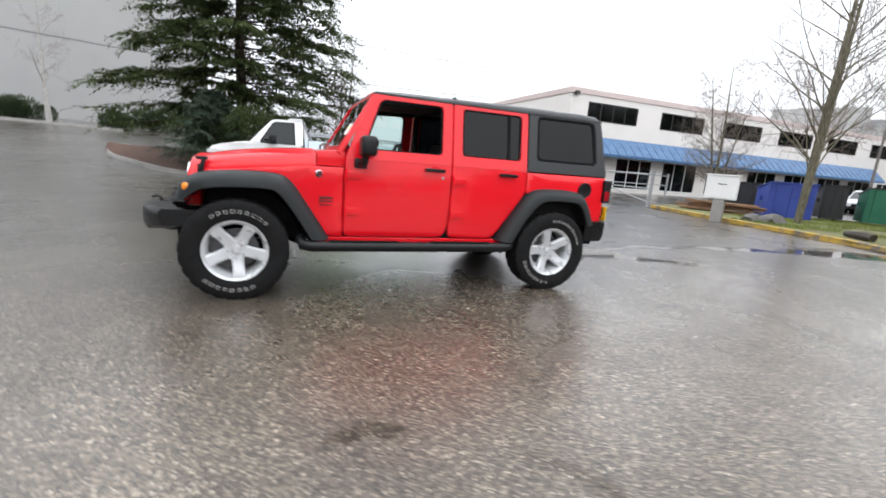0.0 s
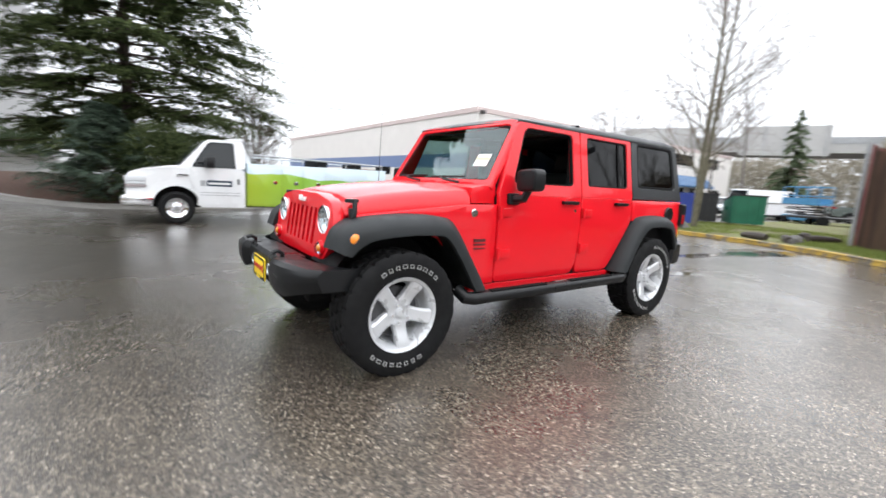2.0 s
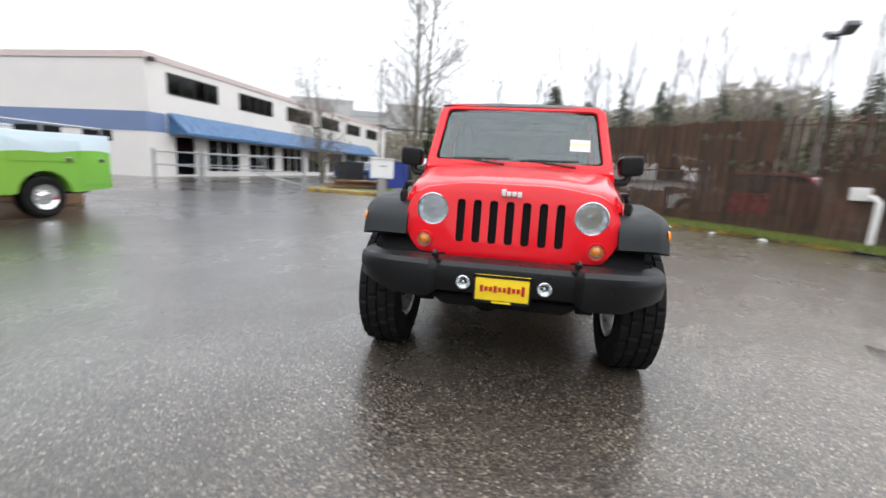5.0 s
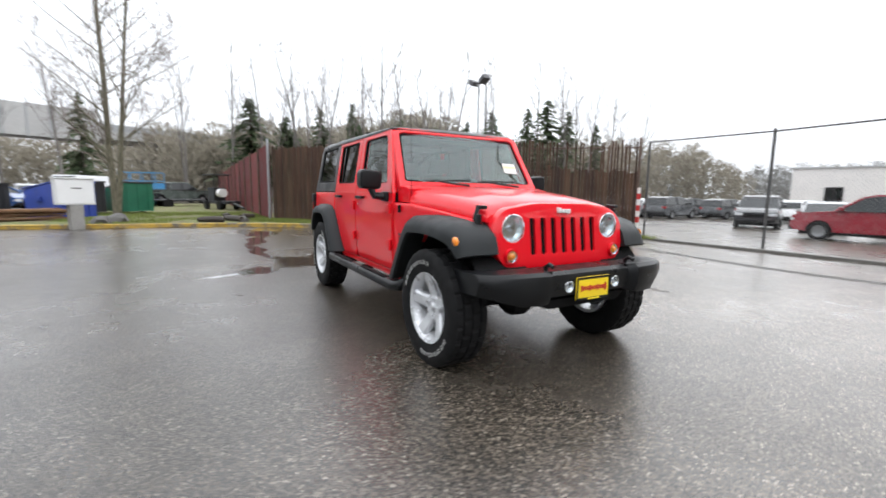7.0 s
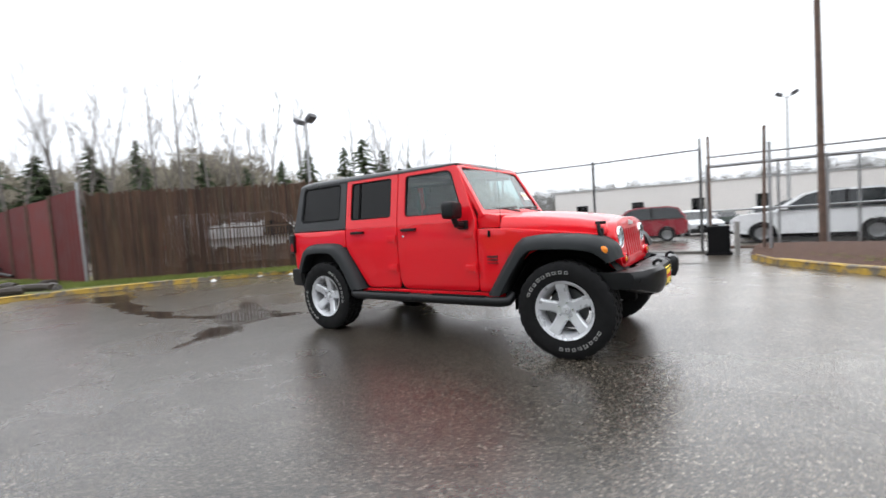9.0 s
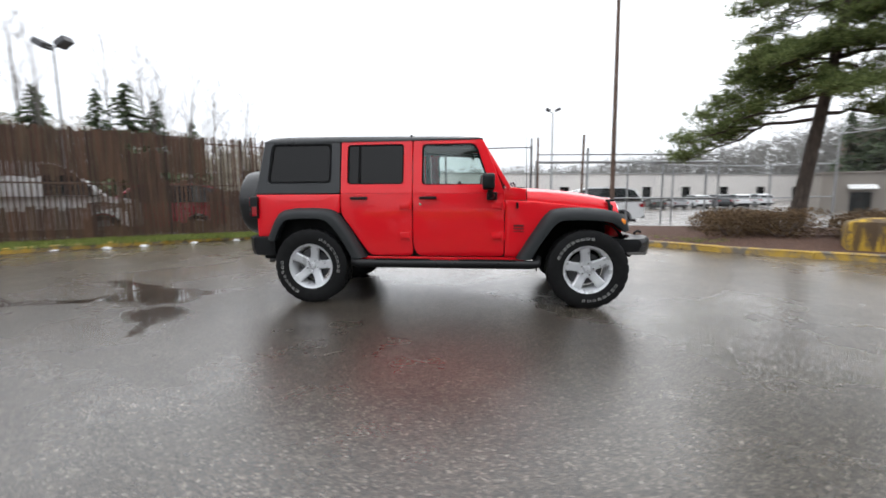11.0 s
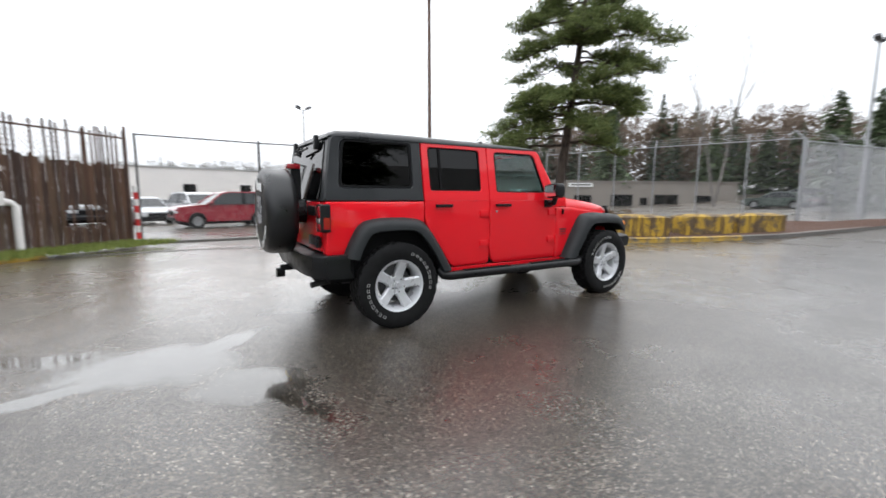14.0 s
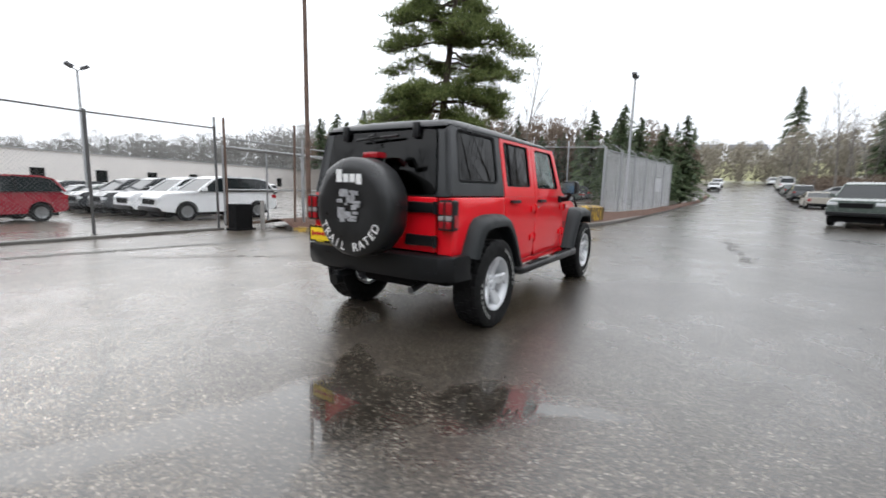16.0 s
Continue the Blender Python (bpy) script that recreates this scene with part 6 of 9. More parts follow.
def wall_with_holes(x0, x1, z0, z1, holes, place, thick=0.3):
    """A wall sheet in (u, v) with rectangular openings; place(u, v, w) puts a point w behind the face."""
    us = sorted({round(v, 3) for v in (x0, x1, *[h[0] for h in holes], *[h[1] for h in holes])})
    vs = sorted({round(v, 3) for v in (z0, z1, *[h[2] for h in holes], *[h[3] for h in holes])})
    bm = bmesh.new()
    def solid(u, v):
        return x0 < u < x1 and z0 < v < z1 and not any(h[0] < u < h[1] and h[2] < v < h[3] for h in holes)
    cache = {}
    def vert(u, v, w):
        k = (round(u, 4), round(v, 4), w)
        if k not in cache:
            cache[k] = bm.verts.new(place(u, v, w))
        return cache[k]
    for i in range(len(us) - 1):
        for j in range(len(vs) - 1):
            u0, u1, v0, v1 = us[i], us[i + 1], vs[j], vs[j + 1]
            uc, vc = (u0 + u1) / 2, (v0 + v1) / 2
            if not solid(uc, vc):
                continue
            bm.faces.new([vert(u, v, 0) for u, v in ((u0, v0), (u1, v0), (u1, v1), (u0, v1))])
            bm.faces.new([vert(u, v, thick) for u, v in ((u0, v1), (u1, v1), (u1, v0), (u0, v0))])
            for (ua, va, ub, vb, nu, nv) in ((u0, v0, u1, v0, uc, v0 - 1e-3), (u1, v1, u0, v1, uc, v1 + 1e-3), (u0, v1, u0, v0, u0 - 1e-3, vc), (u1, v0, u1, v1, u1 + 1e-3, vc)):
                if not solid(nu, nv):
                    bm.faces.new((vert(ua, va, 0), vert(ub, vb, 0), vert(ub, vb, thick), vert(ua, va, thick)))
    bmesh.ops.recalc_face_normals(bm, faces=bm.faces[:])
    return bm


# office: front along +x at y = FY, flank along +y at x = FX
FX, FY, FH = 15.8, 19.5, 6.4
office = empty("office_building", (FX, FY, 0), "white two-storey office with a blue metal awning", "building")
ups = [(1.4 + k * 6.2, 1.4 + k * 6.2 + 4.1, 4.5, 5.65) for k in range(6)]
lows = []
x = 1.7
for w in (1.6, 3.2, 3.4, 3.4, 3.4, 3.4, 3.2, 3.4, 3.0):
    lows.append((x, x + w, 0.25 if w > 2 else 0.05, 2.3))
    x += w + 1.0
part("wall", wall_with_holes(0, 40, -0.5, FH - 0.35, ups + lows, lambda u, v, w: (u, w, v)), WALL_WHITE, office)
part("parapet", B(-0.06, 40, -0.06, 0.3, FH - 0.35, FH, 0.02), PINKTRIM, office)
part("side_wall", B(0.0, 0.3, 0.3, 42, -0.5, FH - 0.35), WALL_WHITE, office)
part("side_parapet", B(-0.06, 0.3, 0.3, 42, FH - 0.35, FH, 0.02), PINKTRIM, office)
part("roof", B(0.3, 40, 0.3, 42, FH - 0.6, FH - 0.45), WALL_GREY, office)
part("blue_band", B(-0.02, -0.003, 0.0, 42, 2.4, 3.4), WALL_BLUE, office)
part("blue_band", B(-0.02, 1.2, -0.02, -0.003, 2.4, 3.4), WALL_BLUE, office)
bm = prism(bmesh.new(), [(-0.02, 3.45), (-0.02, 3.4), (-1.1, 2.42), (-1.1, 2.3), (-1.15, 2.3), (-1.15, 2.46), (-0.08, 3.5)], "x", 1.3, 33.5)
awning = part("awning", bm, AWNING, office, "blue standing-seam awning")
for k in range(46):
    bmr = prism(bmesh.new(), [(-0.06, 3.49), (-0.06, 3.53), (-1.16, 2.50), (-1.16, 2.45)], "x", 1.35 + k * 0.7, 1.39 + k * 0.7)
    part("seam", bmr, AWNING, awning)
for x in (1.32, 33.48):
    part("awning_end", prism(bmesh.new(), [(0, 3.4), (0, 2.35), (-1.08, 2.35)], "x", x - 0.02, x + 0.02), AWNING, awning)
O0 = Vector((FX, FY, 0))
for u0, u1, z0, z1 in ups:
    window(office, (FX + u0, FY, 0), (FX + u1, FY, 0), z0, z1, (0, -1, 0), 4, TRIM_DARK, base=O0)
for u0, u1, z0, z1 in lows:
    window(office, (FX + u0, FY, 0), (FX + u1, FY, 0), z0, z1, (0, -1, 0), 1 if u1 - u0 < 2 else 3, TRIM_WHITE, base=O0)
part("wall_lamp", B(0.15, 0.45, -0.3, -0.02, 5.95, 6.15, 0.03), TRIM_DARK, office)

# warehouse on the rise
warehouse = empty("warehouse", (-12, 42, 1.9), "tall pale grey windowless warehouse", "building")
for k in range(9):
    part("wall_panel", B(-6.0 * (k + 1) + 0.004, -6.0 * k - 0.004, 0, 0.3, -1.5, 17), WALL_GREY, warehouse)
part("wall", B(-54, 0, 0.31, 30, -1.5, 16.8), WALL_GREY, warehouse)

# long low shed across the sales lot and the tan block building
def block_building(name, a, b, depth, z0, z1, mat, label, wins, roof_mat, base_bar=None):
    a, b = Vector((*a, 0)), Vector((*b, 0))
    d = (b - a).normalized()
    L_ = (b - a).length
    rz = math.degrees(math.atan2(d.y, d.x))
    root = empty(name, (a.x, a.y, 0), label, "building", rz=rz)
    holes = [(u, u + w, z0 + h0, z0 + h1) for u, w, h0, h1 in wins]
    part("wall", wall_with_holes(0, L_, z0 - 0.5, z1, holes, lambda u, v, w: (u, w, v)), mat, root)
    part("end_wall", B(0.0, 0.3, 0.3, depth, z0 - 0.5, z1), mat, root)
    part("end_wall", B(L_ - 0.3, L_, 0.3, depth, z0 - 0.5, z1), mat, root)
    part("roof", B(-0.15, L_ + 0.15, -0.15, depth, z1, z1 + 0.14), roof_mat, root)
    for u, w, h0, h1 in wins:
        window(root, (u, 0, 0), (u + w, 0, 0), z0 + h0, z0 + h1, (0, -1, 0), 2, TRIM_DARK)
    return root


block_building("long_shed", (20, -58.5), (-62, -82), 14, -0.9, 4.6, WALL_WHITE, "long low white shed with small dark windows",
               [(3 + 7.5 * k, 1.6, 1.6, 3.4) for k in range(11)], WALL_GREY)
tan = block_building("showroom", (-31, -38.5), (-61, -24.5), 12, -0.9, 3.0, WALL_TAN, "tan low showroom with dark windows and a sign",
                     [(2.0, 1.5, 0.1, 2.2), (6.6, 1.5, 0.1, 2.2), (10.2, 2.4, 0.9, 2.2), (15.2, 3.0, 0.5, 2.3), (19.2, 1.1, 0.1, 1.9), (21.2, 3.4, 0.5, 2.3), (27.0, 2.4, 0.8, 2.2)], WALL_TAN)
sign = part("sign", B(9.4, 12.6, -0.16, -0.02, 2.35, 2.85, 0.02), TRIM_WHITE, tan, "white sign with a dark line")
part("sign_bar", B(9.7, 12.3, -0.18, -0.161, 2.53, 2.68), TRIM_DARK, sign)
for u in (1.8, 6.4):
    part("door_canopy", prism(bmesh.new(), [(-0.9, 1.55), (-0.9, 1.62), (0.0, 2.0), (0.0, 1.9)], "x", u, u + 1.9), TRIM_WHITE, tan)

# ---- parked vehicles ----
def paint(name, colour, rough=0.25):
    m = Mat(name, colour, rough, Coat_Weight=0.7, Coat_Roughness=0.06)
    m.set("Roughness", m.ramp(m.noise(3, 3), [(0.3, rough * 0.8), (0.7, rough * 1.3)]))
    return m.m


P_WHITE = paint("white_paint", (0.74, 0.75, 0.76))
P_RED = paint("maroon_red_paint", (0.24, 0.008, 0.02))
P_DARK = paint("dark_grey_paint", (0.035, 0.038, 0.042))
P_SILVER = paint("silver_paint", (0.42, 0.43, 0.44))
P_GREEN = paint("grey_green_paint", (0.07, 0.09, 0.08))
P_BLUE = paint("blue_paint", (0.03, 0.08, 0.22))
CAR_GLASS = Mat("car_glass", (0.012, 0.015, 0.017), 0.05, Specular_IOR_Level=0.4).m
FAR_ALLOY = speckled("dull_alloy", (0.26, 0.265, 0.27), 0.4, 0.15, 9, 60, 0, metal=0.5)
FAR_TYRE = mesh_from("tyre", lathe(bmesh.new(), [(0.22, -0.1), (0.31, -0.115), (0.345, -0.09), (0.345, 0.09), (0.31, 0.115), (0.22, 0.1)], 24, "y", closed=True), RUBBER, 30)
def far_rim():
    bm = lathe(bmesh.new(), [(0.0, -0.07), (0.05, -0.075), (0.06, -0.06), (0.2, -0.085), (0.225, -0.1), (0.225, 0.05), (0.0, 0.05)], 24, "y")
    for k in range(5):
        moved_box = Matrix.Rotation(2 * math.pi * k / 5, 4, "Y")
        box(bm, -0.025, 0.025, -0.105, -0.06, 0.04, 0.215, m=moved_box)
    return bm
FAR_RIM = mesh_from("rim", far_rim(), FAR_ALLOY, 30)

KINDS = {
    # nose, hood front, hood rear, screen top, roof rear, tail top, tail; all (x, z); front is -x
    "suv": dict(L=4.75, W=1.9, low=0.32, prof=[(-2.36, 0.55), (-2.34, 0.86), (-2.15, 1.0), (-1.05, 1.1), (2.25, 1.12), (2.36, 0.9), (2.36, 0.5)], cab=[(-1.0, 1.1), (-0.25, 1.62), (0.1, 1.7), (1.55, 1.69), (1.95, 1.6), (2.28, 1.12)], wb=2.85, r=1.06),
    "car": dict(L=4.6, W=1.8, low=0.26, prof=[(-2.3, 0.45), (-2.28, 0.68), (-2.0, 0.82), (-0.95, 0.93), (1.6, 0.97), (2.28, 0.95), (2.3, 0.5)], cab=[(-0.95, 0.93), (-0.2, 1.36), (0.2, 1.43), (1.0, 1.4), (1.75, 0.97)], wb=2.7, r=0.95),
    "pickup": dict(L=5.8, W=2.0, low=0.42, prof=[(-2.9, 0.65), (-2.88, 1.05), (-2.7, 1.14), (-1.45, 1.2), (2.85, 1.2), (2.9, 1.0), (2.9, 0.65)], cab=[(-1.4, 1.2), (-0.75, 1.78), (-0.4, 1.86), (0.75, 1.84), (0.95, 1.2)], wb=3.6, r=1.15),
    "van": dict(L=5.4, W=2.0, low=0.34, prof=[(-2.7, 0.55), (-2.68, 0.95), (-2.5, 1.1), (-1.9, 1.2), (2.65, 1.25), (2.7, 0.9), (2.7, 0.5)], cab=[(-1.85, 1.2), (-1.1, 1.95), (-0.8, 2.05), (2.45, 2.05), (2.62, 1.25)], wb=3.5, r=1.05),
}


def vehicle(kind, name, at, rz, mat, label, group=""):
    k = KINDS[kind]
    hw = k["W"] / 2
    root = empty(name, (*at, ground_z(*at)), label, "car" if kind in ("suv", "car") else ("pickup" if kind == "pickup" else "van"), group, rz=rz)
    wx = k["wb"] / 2
    # lower body with cut wheel openings
    top = k["prof"]
    line = [top[-1]]
    r = 0.39 * (k["r"] if k["r"] > 1 else 1)
    bottom = []
    for cx in (wx, -wx):
        bottom.append((cx + r, k["low"]))
        for a in range(10, 171, 20):
            bottom.append((cx + r * math.cos(radians(a)), 0.34 + r * math.sin(radians(a))))
        bottom.append((cx - r, k["low"]))
    outline = [(top[-1][0], k["low"] + 0.08)] + bottom + [(top[0][0], k["low"] + 0.08)] + top
    bm = prism(bmesh.new(), outline, "y", -hw, hw)
    for v in bm.verts:
        z = v.co.z
        s = 1.0 - 0.06 * smoothstep(0.7, 1.2, z) - 0.05 * smoothstep(0.5, 0.25, z)
        e = smoothstep(k["L"] / 2 - 0.6, k["L"] / 2, abs(v.co.x))
        v.co.y *= s * (1 - 0.10 * e)
    es = [e for e in bm.edges if abs(e.verts[0].co.y - e.verts[1].co.y) < 0.4 and e.calc_length() < 3.4]
    bmesh.ops.bevel(bm, geom=[e for e in bm.edges if len(e.link_faces) == 2 and e.calc_face_angle(0) > 1.0 and min(v.co.z for v in e.verts) > 0.75], offset=0.05, segments=2, affect="EDGES")
    body = part("body", bm, mat, root, smooth=35)
    # glasshouse
    cab = k["cab"]
    zb = min(cab[0][1], cab[-1][1])
    zt = max(z for _, z in cab)
    def tuck(bm, extra=0.0):
        for v in bm.verts:
            v.co.y *= 0.935 - 0.17 * (v.co.z - zb) / (zt - zb) + extra
        return bm
    part("glass", tuck(prism(bmesh.new(), cab, "y", -hw, hw)), CAR_GLASS, root)
    roof = [p for p in cab if p[1] > zt - 0.14]
    rl = [(roof[0][0] - 0.05, roof[0][1] - 0.03)] + roof + [(roof[-1][0] + 0.05, roof[-1][1] - 0.04)]
    part("roof", tuck(prism(bmesh.new(), [(x, z + 0.02) for x, z in rl] + [(x, z - 0.04) for x, z in reversed(rl)], "y", -hw, hw), 0.012), mat, root, smooth=35)
    for p, q in ((cab[0], cab[1]), (cab[-2], cab[-1])):
        for s in (-1, 1):
            part("pillar", tuck(T([(p[0], s * hw, p[1]), (q[0], s * hw, q[1])], 0.045, 6), 0.004), mat, root)
    for xm in ([(cab[1][0] + cab[-2][0]) / 2 - 0.1] if kind != "van" else [-0.55]):
        for s in (-1, 1):
            part("pillar", tuck(B(xm - 0.05, xm + 0.05, s * hw - 0.01, s * hw + 0.01, zb, zt - 0.02), 0.004), UNDER if kind != "van" else mat, root)
    if kind == "van":
        bm = bmesh.new()
        for s in (-1, 1):
            box(bm, -0.5, 2.5, s * hw - 0.012, s * hw + 0.012, zb, zt - 0.02)
        part("side_panel", tuck(bm, 0.006), mat, root)
    nose, tail = top[0], top[-1]
    zl = top[1][1]
    for s in (-1, 1):
        part("headlamp", B(nose[0] - 0.0, nose[0] + 0.25, s * hw * 0.72 - 0.17, s * hw * 0.72 + 0.17, zl - 0.17, zl - 0.03, 0.03), LAMP_SOLID, root, smooth=True)
        part("tail_lamp", B(tail[0] - 0.2, tail[0] + 0.012, s * hw * 0.78 - 0.11, s * hw * 0.78 + 0.11, zl - 0.02, zl + 0.14, 0.02), RED_LENS, root, smooth=True)
        part("mirror", B(cab[0][0] + 0.12, cab[0][0] + 0.27, s * (hw + 0.08) - 0.1, s * (hw + 0.08) + 0.1, zb + 0.02, zb + 0.17, 0.03), mat, root, smooth=True)
    part("grille", B(nose[0] - 0.012, nose[0] + 0.1, -0.5, 0.5, zl - 0.26, zl - 0.06, 0.02), UNDER, root)
    part("bumper", B(nose[0] - 0.04, nose[0] + 0.3, -hw * 0.9, hw * 0.9, k["low"] + 0.04, k["low"] + 0.2, 0.04), BLACK_PLASTIC, root, smooth=True)
    part("bumper", B(tail[0] - 0.3, tail[0] + 0.04, -hw * 0.9, hw * 0.9, k["low"] + 0.04, k["low"] + 0.22, 0.04), BLACK_PLASTIC, root, smooth=True)
    part("underside", B(-k["L"] / 2 + 0.3, k["L"] / 2 - 0.3, -hw * 0.75, hw * 0.75, 0.2, 0.62), UNDER, root)
    for x in (-wx, wx):
        for s in (-1, 1):
            w = new("wheel")
            w.parent = root
            w.matrix_basis = pose(x, s * (hw - 0.12), 0.345, 0, random.uniform(0, 70), 0 if s < 0 else 180)
            for nm, me in (("tyre", FAR_TYRE), ("rim", FAR_RIM)):
                o = new(nm, me)
                o.parent = w
    return root


LAMP_SOLID = Mat("lamp_plastic", (0.6, 0.62, 0.64), 0.15, Coat_Weight=1.0).m


def again(src, at, rz):
    return copy_thing(src, pose(at[0], at[1], ground_z(*at), 0, 0, rz))


LOT = "cars parked in the sales lot"
red_suv = vehicle("suv", "parked_suv", (1.42, -17.95), 190, P_RED, "maroon red sport utility car parked behind a chain-link fence", LOT)
red_suv.scale = (0.9, 0.94, 0.94)
w_suv = vehicle("suv", "parked_suv", (-4.8, -15.1), 178, P_WHITE, "white sport utility car parked in a row", LOT)
d_suv = vehicle("suv", "parked_suv", (-4.95, -20.5), 180, P_DARK, "dark grey sport utility car parked in a row", LOT)
g_car = vehicle("car", "parked_car", (-5.4, -26.0), 180, P_GREEN, "grey-green saloon car parked in a row", LOT)
s_car = vehicle("car", "parked_car", (-5.4, -31.6), 180, P_SILVER, "silver saloon car parked in a row", LOT)
again(w_suv, (-4.95, -17.8), 179)
for k, (src, x) in enumerate(((d_suv, 7.6), (s_car, 4.9), (w_suv, 2.2), (s_car, -0.5))):
    again(src, (x, -24.0 - 0.25 * k), -70)
again(d_suv, (-4.9, -23.2), 181)
again(g_car, (-5.5, -28.8), 180)
again(d_suv, (-5.4, -34.4), 180)
again(w_suv, (-5.4, -37.2), 180)
rng = random.Random(12)
pool = [w_suv, d_suv, g_car, s_car, d_suv, s_car, w_suv]
for k in range(13):
    again(rng.choice(pool), (7.0 + 2.75 * k + rng.uniform(-0.1, 0.1), -44 + 0.25 * k + rng.uniform(-0.3, 0.3)), 90 + rng.uniform(-2, 2))
for k in range(11):
    again(rng.choice(pool), (12.0 + 2.75 * k, -53 + 0.8 * k + rng.uniform(-0.3, 0.3)), -75 + rng.uniform(-2, 2))
for k in range(7):
    again(rng.choice(pool), (4.0 - 2.8 * k, -46 + rng.uniform(-0.3, 0.3)), 90 + rng.uniform(-3, 3))
for k in range(12):
    again(rng.choice(pool), (10.5 + 2.75 * k, -37 + 0.1 * k + rng.uniform(-0.3, 0.3)), 90 + rng.uniform(-3, 3))
for k in range(6):
    again(rng.choice(pool), (16.5 + 2.8 * k, -30 - 0.4 * k + rng.uniform(-0.3, 0.3)), 92 + rng.uniform(-3, 3))
for k in range(9):
    again(rng.choice(pool), (-13 - 2.9 * k, -52 - 0.7 * k), 90 + rng.uniform(-3, 3))
for k, x in enumerate((-34, -37, -41, -44)):
    again(pool[k + 2] if k else g_car, (x - 6, -12.0 - 0.5 * k), 100)

# behind the slatted fence
again(red_suv, (9.9, -6.6), 224)
# along the road
ROAD = "vehicles parked along the road"
pk = vehicle("pickup", "pickup_truck", (-21.0, 8.0), 160, P_GREEN, "dark grey-green pickup truck parked beside the road", ROAD)
vehicle("car", "parked_car", (-44, 9.3), 0, speckled("beige_paint", (0.4, 0.37, 0.32), 0.3, 0.03, 2, 50, 0), "beige saloon car parked beside the road", ROAD)
again(d_suv, (-56, 9.6), 0)
again(g_car, (-68, 9.9), 2)
wv = vehicle("van", "white_van", (-82, 10.6), 0, P_WHITE, "white panel van parked beside the road", ROAD)
again(wv, (-96, 11.5), 0)
again(wv, (11.75, -4.55), 44)
again(w_suv, (-110, 11), 0)
again(s_car, (-62, 13.5), 90)
again(s_car, (-77, 1.2), 180)
again(w_suv, (-92, 1.4), 180)
# beyond the bins
again(wv, (35, 8.6), 150)
again(s_car, (33, 11.5), 20)
vehicle("car", "parked_car", (26.0, 11.5), 60, P_BLUE, "blue car parked beyond the rubbish bins", "cars beyond the bins")
again(pk, (42, 4.0), 120)

# service truck: van nose with a painted tool body
GREEN_BODY = Mat("green_truck_wrap", (0.28, 0.5, 0.05), 0.3, Coat_Weight=0.6)
_z = GREEN_BODY.nt.nodes.new("ShaderNodeSeparateXYZ")
GREEN_BODY.link(GREEN_BODY.coords("Object"), _z.inputs[0])
_edge = GREEN_BODY.maths("ADD", _z.outputs["Z"], GREEN_BODY.maths("MULTIPLY", GREEN_BODY.noise(0.55, 3, where="Object"), 0.5))
_hill = GREEN_BODY.ramp(_edge, [(0.0, 0.0), (1.0, 1.0)])
_f = GREEN_BODY.maths("GREATER_THAN", _edge, 1.45)
_gx = GREEN_BODY.ramp(GREEN_BODY.maths("MULTIPLY", GREEN_BODY.maths("SUBTRACT", _z.outputs["X"], 1.4), 0.27), [(0.0, (0.36, 0.47, 0.03)), (0.4, (0.24, 0.46, 0.05)), (1.0, (0.2, 0.5, 0.07))])
GREEN_BODY.set("Base Color", GREEN_BODY.mix(_f, _gx, (0.62, 0.74, 0.8)))
GREEN_BODY = GREEN_BODY.m
TRUCK_TYRE = mesh_from("tyre", lathe(bmesh.new(), [(0.2, -0.1), (0.3, -0.12), (0.345, -0.095), (0.345, 0.095), (0.3, 0.12), (0.2, 0.1)], 28, "y", closed=True), RUBBER, 30)


def truck_rim():
    bm = lathe(bmesh.new(), [(0.0, -0.1), (0.05, -0.1), (0.07, -0.085), (0.12, -0.07), (0.15, -0.075), (0.19, -0.1), (0.208, -0.108), (0.208, 0.05), (0.0, 0.05)], 28, "y")
    for k in range(8):
        a = 2 * math.pi * k / 8
        tube(bm, [(0.1 * math.cos(a), -0.06, 0.1 * math.sin(a)), (0.1 * math.cos(a), -0.095, 0.1 * math.sin(a))], 0.014, 6)
        b = a + math.pi / 8
        tube(bm, [(0.165 * math.cos(b), -0.06, 0.165 * math.sin(b)), (0.165 * math.cos(b), -0.089, 0.165 * math.sin(b))], 0.017, 6)
    return bm


TRUCK_RIM = mesh_from("rim", truck_rim(), CHROME, 30)
truck = empty("service_truck", (-2.1, 8.15, ground_z(-2.1, 8.15)), "white van-nosed service truck with a bright green tool body", "truck")
nose = [(-0.9, 0.44), (-0.93, 0.62), (-0.92, 1.0), (-0.84, 1.12), (-0.6, 1.205), (-0.1, 1.295), (0.12, 1.31), (1.42, 1.31), (1.42, 0.38), (0.5, 0.38)] + [(0.47 * math.cos(radians(a)), 0.38 + 0.47 * math.sin(radians(a))) for a in range(0, 181, 15)] + [(-0.52, 0.44)]
bm = prism(bmesh.new(), nose, "y", 0.0, 1.95)
for v in bm.verts:
    v.co.y = 0.975 + (v.co.y - 0.975) * (1 - 0.1 * smoothstep(-0.55, -0.93, v.co.x) - 0.05 * smoothstep(1.0, 1.3, v.co.z) * smoothstep(0.2, -0.2, v.co.x))
bmesh.ops.bevel(bm, geom=[e for e in bm.edges if e.calc_face_angle(0) > 0.9 and min(v.co.z for v in e.verts) > 0.9], offset=0.05, segments=3, affect="EDGES")
cab = part("cab", bm, WHITE_PAINT, truck, smooth=35)


def tucked(bm, out=0.0):
    """The cab's upper sides lean in."""
    for v in bm.verts:
        v.co.y = 0.975 + (v.co.y - 0.975) * (1 - 0.13 * (v.co.z - 1.31) / 0.63) + (out if v.co.y > 0.975 else -out)
    return bm


